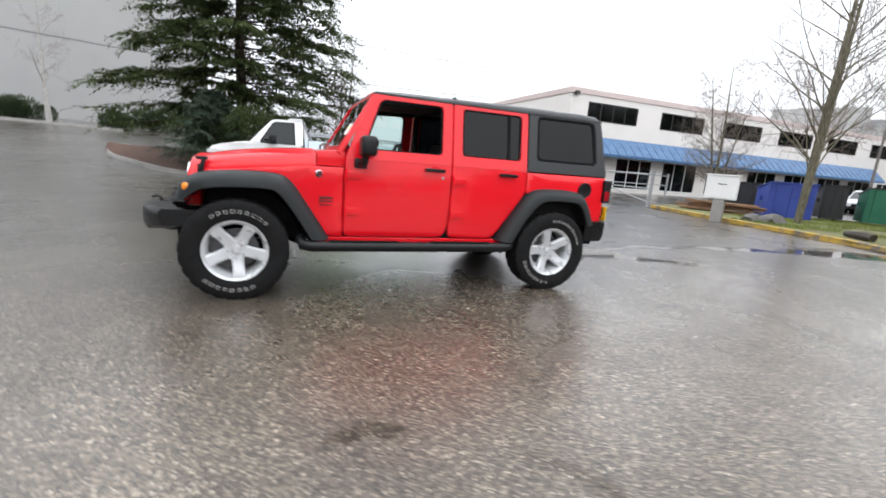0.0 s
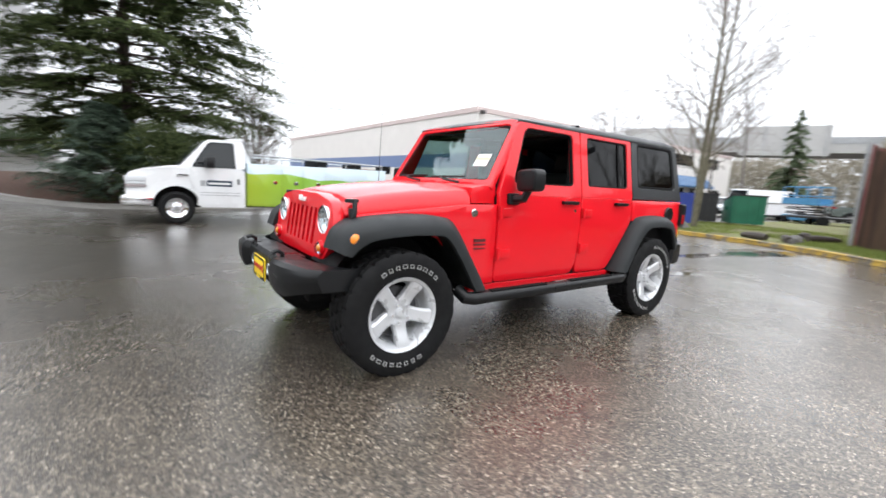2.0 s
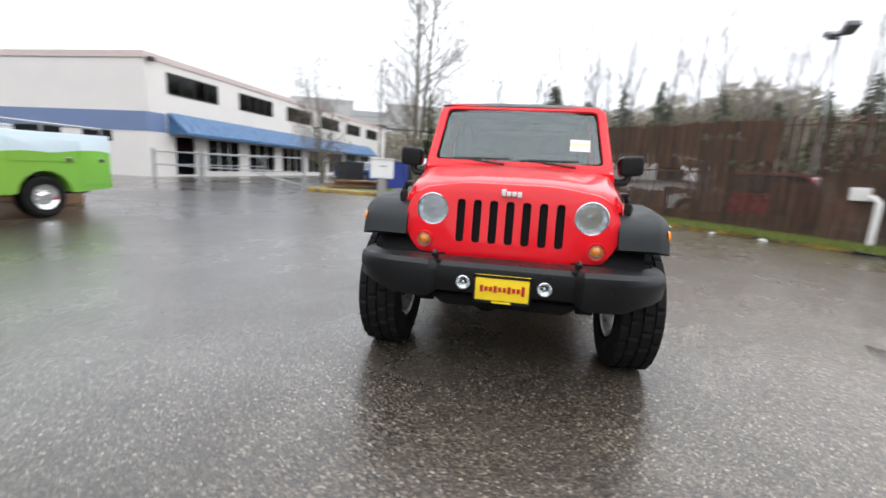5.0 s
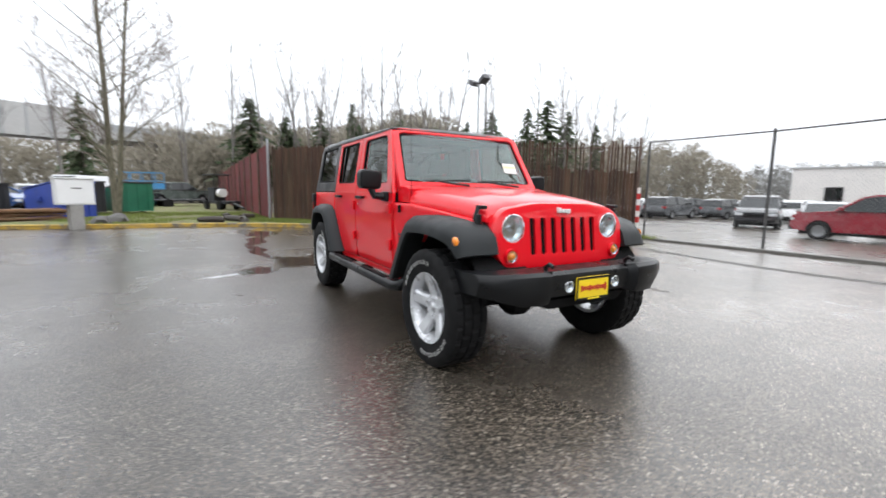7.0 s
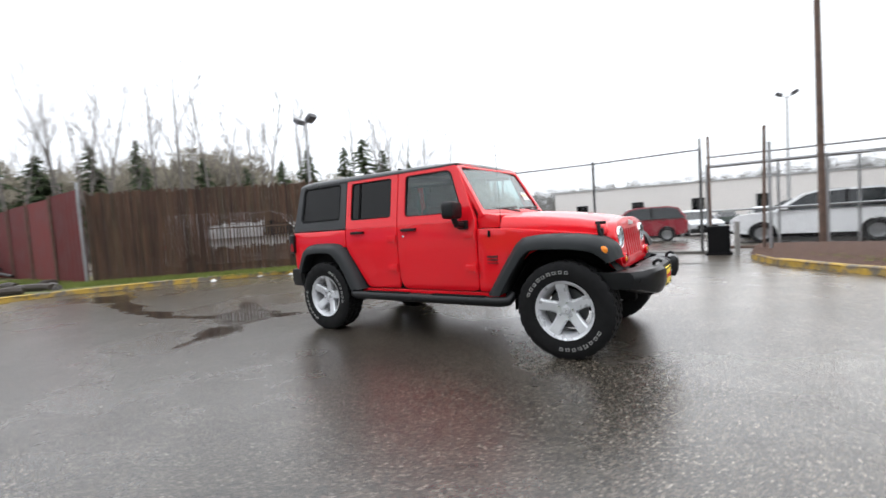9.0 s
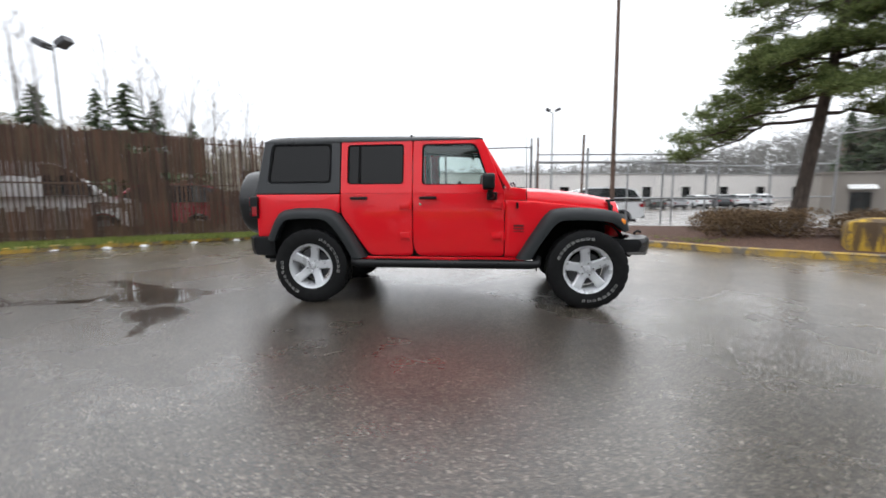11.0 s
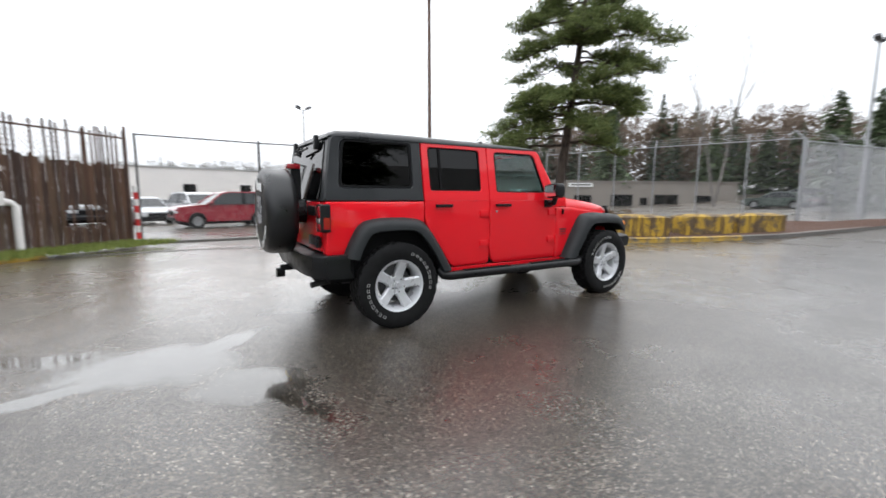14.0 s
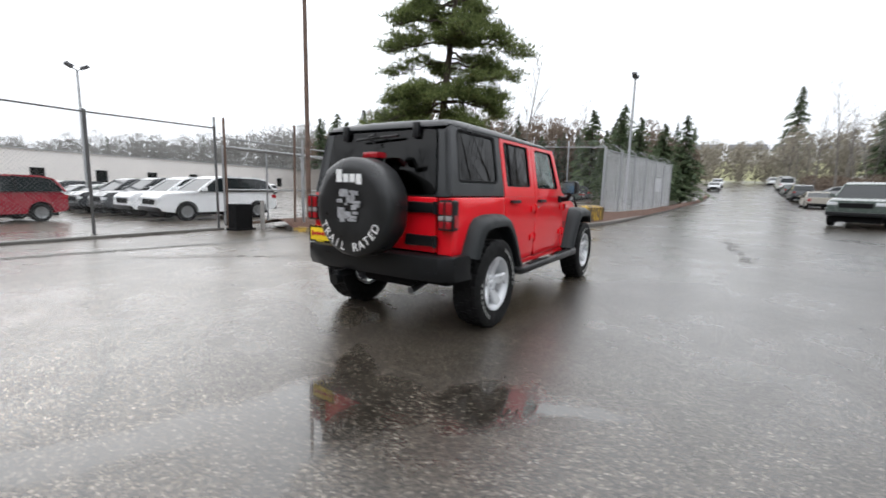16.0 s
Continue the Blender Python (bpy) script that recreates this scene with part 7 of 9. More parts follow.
up_o = rounded([(0.08, 1.305), (0.6, 1.9), (0.72, 1.945), (1.43, 1.95), (1.43, 1.305)], [0.01, 0.08, 0.05, 0.02, 0.01])
part("cab_top", tucked(prism(bmesh.new(), up_o, "y", 0.03, 1.92)), WHITE_PAINT, cab, smooth=35)
win = rounded([(0.36, 1.3), (0.37, 1.36), (0.66, 1.82), (0.74, 1.86), (1.17, 1.87), (1.2, 1.32)], [0.01, 0.02, 0.03, 0.02, 0.03, 0.02])
part("side_window", tucked(prism(bmesh.new(), win, "y", 0.022, 1.928)), CAR_GLASS, cab)
frame_w = tucked(ring_prism(rounded([(0.33, 1.29), (0.34, 1.36), (0.64, 1.84), (0.73, 1.885), (1.2, 1.895), (1.23, 1.3)], [0.01, 0.02, 0.03, 0.02, 0.03, 0.02]), win, -0.012, 0.0, lambda u, v, w: (u, 0.018 - w, v), 0.003))
part("window_seal", frame_w, UNDER, cab)
bm = loft(bmesh.new(), [[(0.06, 0.1, 1.33), (0.06, 1.85, 1.33), (0.04, 1.85, 1.33), (0.04, 0.1, 1.33)], [(0.58, 0.2, 1.9), (0.58, 1.75, 1.9), (0.56, 1.75, 1.9), (0.56, 0.2, 1.9)]])
part("windscreen", bm, CAR_GLASS, cab)
bm = B(0.56, 0.74, -0.3, -0.08, 1.28, 1.53, 0.04)
tube(bm, [(0.42, 0.04, 1.4), (0.6, -0.12, 1.42)], 0.025, 6)
tube(bm, [(0.42, 0.04, 1.33), (0.6, -0.12, 1.33)], 0.02, 6)
part("truck_mirror", bm, BLACK_PLASTIC, cab, smooth=True)
part("vent_bar", B(0.02, 0.24, -0.012, 0.02, 1.09, 1.115), DARKMETAL, cab)
part("wheel_well", prism(bmesh.new(), [(0.5 * math.cos(radians(a)), 0.36 + 0.5 * math.sin(radians(a))) for a in range(0, 181, 15)], "y", 0.3, 1.65), UNDER, cab)
part("turn_lamp", B(-0.93, -0.56, 0.02, 0.2, 0.86, 0.91, 0.012), LAMP_SOLID, cab, smooth=True)
for zz in (0.66, 0.72):
    part("trim_line", B(0.45, 1.3, -0.016, -0.0125, zz, zz + 0.012), GALV, cab)
part("headlamp", B(-0.94, -0.55, 0.03, 0.36, 0.915, 1.04, 0.02), LAMP_SOLID, cab, smooth=True)
part("corner_lamp", B(-0.93, -0.55, 0.02, 0.2, 0.8, 0.855, 0.012), CLEAR_LENS, cab, smooth=True)
part("front_bumper", B(-1.02, -0.44, -0.03, 1.98, 0.42, 0.63, 0.04), CHROME, truck, smooth=True)
part("grille", B(-0.92, -0.8, 0.35, 1.6, 0.62, 0.95, 0.02), DARKMETAL, cab)
SIGN_NAVY = speckled("navy_lettering", (0.02, 0.035, 0.06), 0.5, 0.1, 5, 60, 0)
door = part("door", prism(bmesh.new(), rounded([(0.4, 0.42), (1.3, 0.42), (1.36, 0.55), (1.36, 1.29), (0.28, 1.29), (0.28, 0.95), (0.42, 0.7)], 0.03), "y", -0.012, 0.01, 0.004), WHITE_PAINT, cab, smooth=True)
part("door_bar", B(0.6, 1.13, -0.016, -0.0125, 0.87, 1.01), SIGN_NAVY, door)
part("door_bar", B(0.64, 1.09, -0.018, -0.0165, 0.915, 0.96), TRIM_WHITE, door)
part("door_bar", B(0.47, 0.58, -0.016, -0.0125, 0.87, 1.0), GALV, door)
part("door_handle", B(1.25, 1.29, -0.03, -0.012, 0.93, 1.06, 0.008), UNDER, door)
body = [(1.47, 0.42), (3.42, 0.42)] + [(3.95 + 0.46 * math.cos(radians(a)), 0.36 + 0.46 * math.sin(radians(a))) for a in range(170, 9, -20)] + [(4.48, 0.42), (5.2, 0.48), (5.2, 1.5), (1.47, 1.45)]
tb = part("tool_body", prism(bmesh.new(), body, "y", -0.02, 1.97, 0.012), GREEN_BODY, truck, "green and white painted tool body", smooth=35)
for x0, x1, z0 in ((1.5, 2.26, 0.45), (2.28, 2.78, 0.45), (2.8, 3.36, 0.45), (3.4, 4.52, 0.98), (4.56, 5.15, 0.55)):
    dr = part("locker_door", prism(bmesh.new(), rounded([(x0, z0), (x1, z0), (x1, 1.38), (x0, 1.38)], 0.02), "y", -0.032, -0.018, 0.004), GREEN_BODY, tb, smooth=True)
    part("latch", B(x1 - 0.2, x1 - 0.1, -0.045, -0.03, 0.98, 1.06, 0.006), CHROME, dr)
for y in (0.03, 1.92):
    bm = bmesh.new()
    tube(bm, [(1.6, y, 1.66), (5.1, y, 1.62)], 0.025, 6)
    for x in (1.62, 2.8, 4.0, 5.08):
        tube(bm, [(x, y, 1.5), (x, y, 1.65)], 0.02, 6)
    part("rack_rail", bm, GALV, truck)
part("cab_deflector", prism(bmesh.new(), [(1.0, 1.94), (1.08, 2.0), (1.38, 2.02), (1.46, 1.95), (1.6, 1.46), (1.46, 1.44), (1.43, 1.94)], "y", 0.14, 1.81, 0.015), WHITE_PAINT, truck, smooth=True)
part("frame_rail", box(B(-0.5, 5.1, 0.45, 0.6, 0.36, 0.5), -0.5, 5.1, 1.35, 1.5, 0.36, 0.5), UNDER, truck)
for x in (0.0, 3.95):
    for y, rz in ((0.13, 0), (1.82, 180)):
        w = new("wheel")
        w.parent = truck
        w.matrix_basis = pose(x, y, 0.36, 0, 20, rz) @ Matrix.Scale(1.045, 4)
        for nm, me in (("tyre", TRUCK_TYRE), ("rim", TRUCK_RIM)):
            o = new(nm, me)
            o.parent = w
thing("tool_load", box(box(B(3.05, 3.35, 8.3, 8.7, 1.42, 1.64, 0.02), 2.2, 2.5, 8.5, 9.2, 1.42, 1.62, 0.02), 1.2, 1.5, 8.5, 9.6, 1.42, 1.66, 0.02), UNDER, "dark tools and boxes lying on the truck body", "tools")
thing("timber_crate", B(3.2, 3.9, 9.8, 11.4, gz0 := ground_z(3.5, 10.5), gz0 + 1.55, 0.02), OLDWOOD, "brown timber crate standing behind a truck", "crate")

# ---- yard furniture ----
gz = ground_z


def at_g(x, y, dz=0.0):
    return (x, y, gz(x, y) + dz)


# sliding gate between its posts, tall lamp pole, striped post, intercom
gate = empty("sliding_gate", at_g(-1.85, -9.5), "grey steel sliding gate with chain-link infill", "gate")
for x, y, h, lean in ((0.0, 0.0, 3.15, 0), (-0.22, 0.12, 3.15, 0.02), (-1.3, 1.7, 3.0, -0.05), (-1.42, 1.95, 2.6, 0.0)):
    part("post", T([(x, y, -0.1), (x + lean, y, h)], 0.034, 10), GALV if lean == 0 else RUSTY, gate)
ga, gb = Vector((-0.15, 0.1, 0)), Vector((-6.3, -0.75, 0))
for z, r in ((2.35, 0.045), (2.6, 0.025), (1.15, 0.025), (0.16, 0.04)):
    part("rail", T([ga + Z * z, gb + Z * z], r, 8), GALV if z > 0.2 else RUSTY, gate)
for f in (0, 0.25, 0.5, 0.75, 1.0):
    p = ga.lerp(gb, f)
    part("upright", T([p + Z * 0.15, p + Z * 2.4], 0.028, 8), GALV, gate)
part("mesh", chain_panel(bmesh.new(), ga, gb, 0.18, 2.33, 0.07, 0.0013), CHAIN_WIRE, gate)
thing("gate_motor", moved(box(B(-0.25, 0.25, -0.2, 0.2, 0, 0.75, 0.02), -0.3, 0.3, -0.25, 0.25, 0, 0.06), pose(*at_g(-2.25, -9.05))), UNDER, "dark gate motor box beside a post", "box")
thing("bollard", T([at_g(-2.65, -8.6, -0.05), at_g(-2.65, -8.6, 0.85)], 0.06, 10), CONCRETE, "short pale bollard by the gate", "bollard")
lamp = empty("lamp_pole", at_g(-4.25, -8.5), "tall rusty brown lamp pole", "lamp")
part("pole", T([(0, 0, -0.1), (0.1, 0.05, 11.0)], [0.075, 0.05], 12), RUSTY, lamp, smooth=True)
part("base_plate", B(-0.2, 0.2, -0.2, 0.2, 0, 0.12, 0.01), CONCRETE, lamp)
part("arm", T([(0.1, 0.05, 10.9), (0.9, 0.05, 11.1)], 0.03, 8), RUSTY, lamp)
part("lamp_head", B(0.8, 1.4, -0.1, 0.2, 11.02, 11.2, 0.04), GALV, lamp)


def twin_lamp(at, h, label, k=1.0):
    root = empty("flood_lamp", at, label, "lamp")
    part("pole", T([(0, 0, -0.2), (0, 0, h)], [0.09, 0.06], 10), GALV, root, smooth=True)
    for s in (-1, 1):
        part("arm", T([(0, 0, h - 0.05), (s * 0.45 * k, 0, h + 0.1)], 0.03, 6), GALV, root)
        m = Matrix.Translation((s * 0.62 * k, 0, h + 0.2)) @ Matrix.Rotation(radians(-28 * s), 4, "Y")
        part("lamp_head", box(bmesh.new(), -0.33 * k, 0.33 * k, -0.28 * k, 0.28 * k, -0.16 * k, 0.16 * k, 0.05 * k, m=m), DARKMETAL, root)
    return root


twin_lamp((21.5, -15.0, -0.2), 8.9, "twin floodlights on a steel pole")
twin_lamp((-5.2, -29.5, -0.5), 8.0, "twin floodlights on a steel pole", 0.6)
twin_lamp((-24.1, -2.6, 0.1), 8.0, "twin floodlights on a steel pole", 0.5)
STRIPE_R = speckled("red_post_paint", (0.5, 0.03, 0.03), 0.5, 0.15, 8, 40, 0.05)
sp = empty("striped_post", at_g(4.1, -9.02), "red and white striped post at a fence end", "post")
for k in range(9):
    part("band", T([(0, 0, 0.17 * k), (0, 0, 0.17 * (k + 1))], 0.055, 12), STRIPE_R if k % 2 else STRIPE_W, sp)
ic = empty("intercom_post", at_g(5.95, -7.35, 0.08), "white angled intercom post standing in grass", "post")
part("post", T([(0, 0, -0.1), (0.0, 0.0, 0.95), (0.06, 0.04, 1.02), (0.22, 0.12, 1.08)], 0.065, 10), STRIPE_W, ic, smooth=True)
part("panel", moved(B(-0.17, 0.17, -0.09, 0.09, -0.13, 0.15, 0.02), pose(0.3, 0.16, 1.1, 0, 0, 30)), STRIPE_W, ic, smooth=True)
part("speaker", moved(B(-0.06, 0.06, -0.1, -0.085, -0.05, 0.07), pose(0.3, 0.16, 1.1, 0, 0, 30)), UNDER, ic)

# concrete blocks with worn yellow paint
BLOCK = Mat("worn_yellow_concrete", (0.5, 0.34, 0.06), 0.7)
_n, _m, _s = BLOCK.noise(2.3, 6, 0.65), BLOCK.noise(35, 3), BLOCK.noise(9, 4, stretch=(1, 1, 0.12))
_c = BLOCK.mix(BLOCK.ramp(_n, [(0.47, 0.0), (0.56, 1.0)]), BLOCK.ramp(_m, [(0.3, (0.4, 0.235, 0.02)), (0.7, (0.56, 0.36, 0.035))]), (0.12, 0.085, 0.05))
BLOCK.set("Base Color", BLOCK.mix(BLOCK.ramp(_s, [(0.46, 0.0), (0.58, 0.9)]), _c, (0.085, 0.052, 0.026)))
BLOCK.bump(_m, 0.5, 0.01)
BLOCK = BLOCK.m
for n, (a, b) in enumerate((((-6.95, -3.14), (-8.35, -2.35)), ((-9.1, -2.3), (-10.85, -1.88)), ((-11.1, -1.85), (-13.1, -1.4)))):
    a, b = Vector((*a, 0)), Vector((*b, 0))
    d = (b - a)
    bm = B(0, d.length, -0.62, 0, 0, 0.6)
    bmesh.ops.subdivide_edges(bm, edges=bm.edges[:], cuts=5, use_grid_fill=True)
    for v in bm.verts:
        top = v.co.z > 0.55
        edge = min(v.co.x, d.length - v.co.x) < 0.05
        v.co += Vector((noise.noise(v.co * 2 + Vector((n * 9, 0, 0))), noise.noise(v.co * 2.3 + Vector((5, n * 7, 0))), noise.noise(v.co * 2.1 + Vector((0, 3, n * 5))))) * 0.025
        if top and (edge or v.co.y > -0.05 or v.co.y < -0.57):
            v.co.z -= 0.06
            v.co.x += 0.04 * (1 if v.co.x < d.length / 2 else -1) * edge
    m = Matrix.Translation((a.x, a.y, gz(a.x, a.y) + 0.12)) @ Matrix.Rotation(math.atan2(d.y, d.x), 4, "Z") @ Matrix.Scale(-1, 4, Y)
    moved(bm, m)
    bmesh.ops.recalc_face_normals(bm, faces=bm.faces[:])
    thing("concrete_block", bm, BLOCK, "large concrete barrier block with worn yellow paint", "barrier", "barrier blocks along the kerb", smooth=50)

# tall wire fence along the road
PALE_WIRE = speckled("bright_zinc_wire", (0.62, 0.63, 0.65), 0.5, 0.12, 4, 60, 0, metal=0.15)
root = empty("road_fence", at_g(-16.3, -2.27), "tall grey chain-link fence with barbed wire along the road", "fence", rz=math.degrees(math.atan2(1.33, -15.6)))
LEN = 15.7
for i in range(6):
    x0, x1 = i * LEN / 6, (i + 1) * LEN / 6
    part("mesh", chain_panel(bmesh.new(), (x0, 0, 0), (x1, 0, 0), 0.08 + 0.012 * x0, 3.17 + 0.012 * x0, 0.055, 0.0046), PALE_WIRE, root)
sign = part("sign_board", B(11.0, 12.7, 0.02, 0.035, 1.35, 2.25), TRIM_WHITE, root, "blank white sign board")
for i in range(7):
    x = i * LEN / 6
    part("post", T([(x, -0.05, 0.012 * x - 0.1), (x, -0.05, 3.3 + 0.012 * x)], 0.04 if i else 0.06, 8), GALV, root)
    part("arm", T([(x, -0.05, 3.25 + 0.012 * x), (x - 0.05, 0.3, 3.6 + 0.012 * x)], 0.02, 6), GALV, root)
part("top_rail", T([(0, -0.02, 3.2), (LEN, -0.02, 3.2 + 0.012 * LEN)], 0.025, 6), GALV, root)
bm = bmesh.new()
for f in (0.3, 0.65, 1.0):
    tube(bm, [(0, -0.05 + 0.35 * f, 3.25 + 0.35 * f), (LEN, -0.05 + 0.35 * f, 3.25 + 0.35 * f + 0.012 * LEN)], 0.006, 3)
part("barbed_wire", bm, GALV, root)

# concrete footing under the chain-link fence and the drainage seam across the drive
thing("fence_footing", box(bmesh.new(), -6.2, 0, -0.1, 0.1, -0.2, 0.05, 0.02, m=pose(4.2, -9.35, gz(1, -9.4) + 0.02, 0, 0, 2.0)), DARK_CONCRETE, "low concrete footing under a chain-link fence", "kerb", kind="structure")
for k, off in enumerate((0.0, 0.16)):
    bm = bmesh.new()
    line = resampled([(5.3, -6.75 - off), (3.0, -6.95 - off), (1.3, -6.6 - off), (-0.8, -6.3 - off), (-2.9, -6.6 - off)], 0.8)
    for a, b in zip(line, line[1:]):
        d = (b - a).normalized()
        nn = Vector((-d.y, d.x, 0)) * 0.05
        vs = [bm.verts.new(Vector((p.x, p.y, gz(p.x, p.y) + 0.006))) for p in (a - nn, b - nn, b + nn, a + nn)]
        bm.faces.new(vs)
    thing("drive_seam", bm, DARK_CONCRETE, "narrow concrete seam across the drive", "seam", kind="structure")

# bins, cabinet, timber, rocks
BLUE_STEEL = speckled("blue_painted_steel", (0.03, 0.06, 0.3), 0.5, 0.25, 2, 30, 0.15)
GREEN_STEEL = speckled("green_painted_steel", (0.015, 0.13, 0.075), 0.5, 0.25, 2, 30, 0.15)
BLACK_STEEL = speckled("black_painted_steel", (0.02, 0.021, 0.023), 0.5, 0.3, 2, 30, 0.15)


def dumpster(at, rz, w, d, h, mat, label, lid=None):
    root = empty("rubbish_bin", at, label, "bin", "rubbish bins on the verge", rz=rz)
    bm = prism(bmesh.new(), [(-d / 2, 0.1), (d / 2, 0.1), (d / 2, h * 0.8), (-d / 2, h)], "x", -w / 2, w / 2, 0.015)
    part("body", bm, mat, root, smooth=40)
    for k in range(3):
        x = -w / 2 + w * (k + 0.5) / 3
        part("rib", B(x - 0.04, x + 0.04, -d / 2 - 0.03, -d / 2 + 0.01, 0.12, h * 0.95), mat, root)
    part("side_pocket", B(-w / 2 - 0.08, w / 2 + 0.08, -0.1, 0.12, h * 0.5, h * 0.62, 0.01), mat, root)
    bm = prism(bmesh.new(), [(-d / 2 - 0.04, h + 0.01), (d / 2 + 0.05, h * 0.8 + 0.02), (d / 2 + 0.05, h * 0.8 + 0.06), (-d / 2 - 0.04, h + 0.06)], "x", -w / 2 - 0.03, w / 2 + 0.03, 0.01)
    part("lid", bm, lid or BLACK_STEEL, root, smooth=40)
    for x in (-w / 2 + 0.15, w / 2 - 0.15):
        part("caster", T([(x - 0.03, 0, 0.06), (x + 0.03, 0, 0.06)], 0.07, 10), RUBBER, root)
    return root


dumpster(at_g(19.6, 6.4, 0.1), -52, 0.75, 1.25, 1.35, BLACK_STEEL, "black steel rubbish bin with sloping lid")
dumpster(at_g(20.3, 5.0, 0.1), -52, 1.35, 1.25, 1.35, GREEN_STEEL, "green steel rubbish bin with sloping lid")
dumpster(at_g(17.4, 6.8), -40, 1.5, 1.4, 1.4, BLUE_STEEL, "large blue steel rubbish container with stickers", BLUE_STEEL)
thing("sticker_sheet", moved(B(-0.22, 0.22, -0.01, 0.0, 0, 0.3), pose(16.75, 6.75, 0.75, 0, 0, -40)), TRIM_WHITE, "white sticker sheet on a blue container", "sign")
dumpster(at_g(18.4, 9.3), -40, 1.2, 1.0, 1.3, BLACK_STEEL, "black steel rubbish bin beside timber")
cab = empty("meter_cabinet", at_g(11.95, 5.35, 0.1), "white electrical cabinet on a concrete pillar", "cabinet", rz=-62)
part("pillar", B(-0.16, 0.16, -0.14, 0.14, -0.1, 0.62, 0.015), CONCRETE, cab)
part("box", B(-0.44, 0.44, -0.16, 0.16, 0.62, 1.36, 0.02), TRIM_WHITE, cab)
part("door", B(-0.41, 0.41, -0.175, -0.16, 0.66, 1.32, 0.004), TRIM_WHITE, cab)
part("label_bar", B(-0.1, 0.14, -0.18, -0.1755, 1.08, 1.11), TRIM_DARK, cab)
part("hood", B(-0.47, 0.47, -0.2, 0.18, 1.36, 1.40, 0.01), TRIM_WHITE, cab)
rng = random.Random(21)
for k in range(14):
    m = pose(14.8 + rng.uniform(-0.3, 0.3), 7.4 + rng.uniform(-0.3, 0.3), gz(15, 7) + 0.12 + 0.055 * (k // 2), rng.uniform(-2, 2), rng.uniform(-1, 1), -58 + rng.uniform(-9, 9))
    thing("plank", box(bmesh.new(), -1.2, 1.2, -0.09, 0.09, 0, 0.05, m=m), OLDWOOD, "rain-darkened timber plank in a loose pile", "plank", "planks in a pile")
ROCK = speckled("wet_grey_rock", (0.085, 0.08, 0.074), 0.6, 0.35, 4, 30, 0.5, 0.02)


def rock(at, size, seed, name="rock", label="wet grey rock lying in the grass", mat=None):
    bm = bmesh.new()
    bmesh.ops.create_icosphere(bm, subdivisions=2, radius=1)
    o = Vector((seed * 3.1, seed * 1.7, 0))
    for v in bm.verts:
        k = 1 + 0.35 * noise.noise(v.co * 1.3 + o) + 0.12 * noise.noise(v.co * 3.5 + o)
        v.co = Vector((v.co.x * size[0] * k, v.co.y * size[1] * k, max(-0.15, v.co.z) * size[2] * k))
    moved(bm, Matrix.Translation(at))
    return thing(name, bm, mat or ROCK, label, "rock", "rocks on the verge", smooth=30)


for k, (x, y, s) in enumerate(((13.5, 4.6, 0.38), (13.1, 5.0, 0.28), (12.6, 0.9, 0.24), (14.0, 1.2, 0.22))):
    rock(at_g(x, y, 0.1), (s * 1.3, s, s * 0.8), k)
LOG = speckled("dark_wet_log", (0.05, 0.04, 0.034), 0.7, 0.4, 5, 30, 0.4)
for k, (x, y, a, l) in enumerate(((13.0, 1.2, 20, 1.4), (14.2, 0.6, -30, 1.1), (12.6, 1.9, 60, 0.9), (15.2, 1.3, 5, 1.2))):
    bm = T([(-l / 2, 0, 0.12), (-l / 4, 0.03, 0.14), (l / 4, -0.02, 0.12), (l / 2, 0.02, 0.11)], [0.1, 0.11, 0.1, 0.07], 8)
    thing("log", moved(bm, pose(x, y, gz(x, y) + 0.08, 0, 0, a)), LOG, "dark wet log lying on the verge", "log", "logs on the verge", smooth=True)
# machinery with a white tank by the red fence
mc = empty("old_machine", at_g(24.0, 1.1, 0.1), "old black machine with a white tank beside a red fence", "machine", rz=20)
part("tank", T([(-0.8, 0.2, 0.95), (-0.4, 0.2, 0.95)], 0.24, 16), TRIM_WHITE, mc, smooth=True)
part("bed", B(-1.6, 1.6, -0.4, 0.4, 0.35, 0.5, 0.02), BLACK_STEEL, mc)
part("engine", B(0.1, 1.0, -0.3, 0.35, 0.5, 1.25, 0.05), BLACK_STEEL, mc)
part("canopy", B(-0.2, 1.3, -0.5, 0.5, 1.95, 2.02, 0.02), BLACK_STEEL, mc)
for x, y in ((-0.1, -0.4), (1.2, -0.4), (-0.1, 0.4), (1.2, 0.4)):
    part("strut", T([(x, y, 0.5), (x, y, 1.96)], 0.03, 6), BLACK_STEEL, mc)
part("boom", T([(-1.5, 0, 0.4), (-3.0, 0.1, 0.15)], 0.06, 8), BLACK_STEEL, mc)
for x in (-0.9, 0.9):
    for y in (-0.45, 0.45):
        part("wheel", T([(x, y - 0.08, 0.25), (x, y + 0.08, 0.25)], 0.27, 14), RUBBER, mc)
# site fence of pipes in front of the office
pf = empty("pipe_barrier", at_g(13.0, 9.2), "grey pipe barrier before the office car park", "barrier")
for x, y in ((0, 0), (-0.5, 4.6), (0.6, 8.0), (4.2, 8.3), (9.5, 8.0)):
    part("post", T([(x, y, -0.1), (x, y, 1.5)], 0.07, 10), GALV, pf)
for z in (0.75, 1.35):
    part("rail", T([(0, 0, z), (-0.5, 4.6, z), (0.6, 8.0, z), (4.2, 8.3, z), (9.5, 8.0, z)], 0.03, 6), GALV, pf)
part("brace", T([(0, 0.1, 0.2), (-0.3, 2.6, 0.75)], 0.03, 6), GALV, pf)
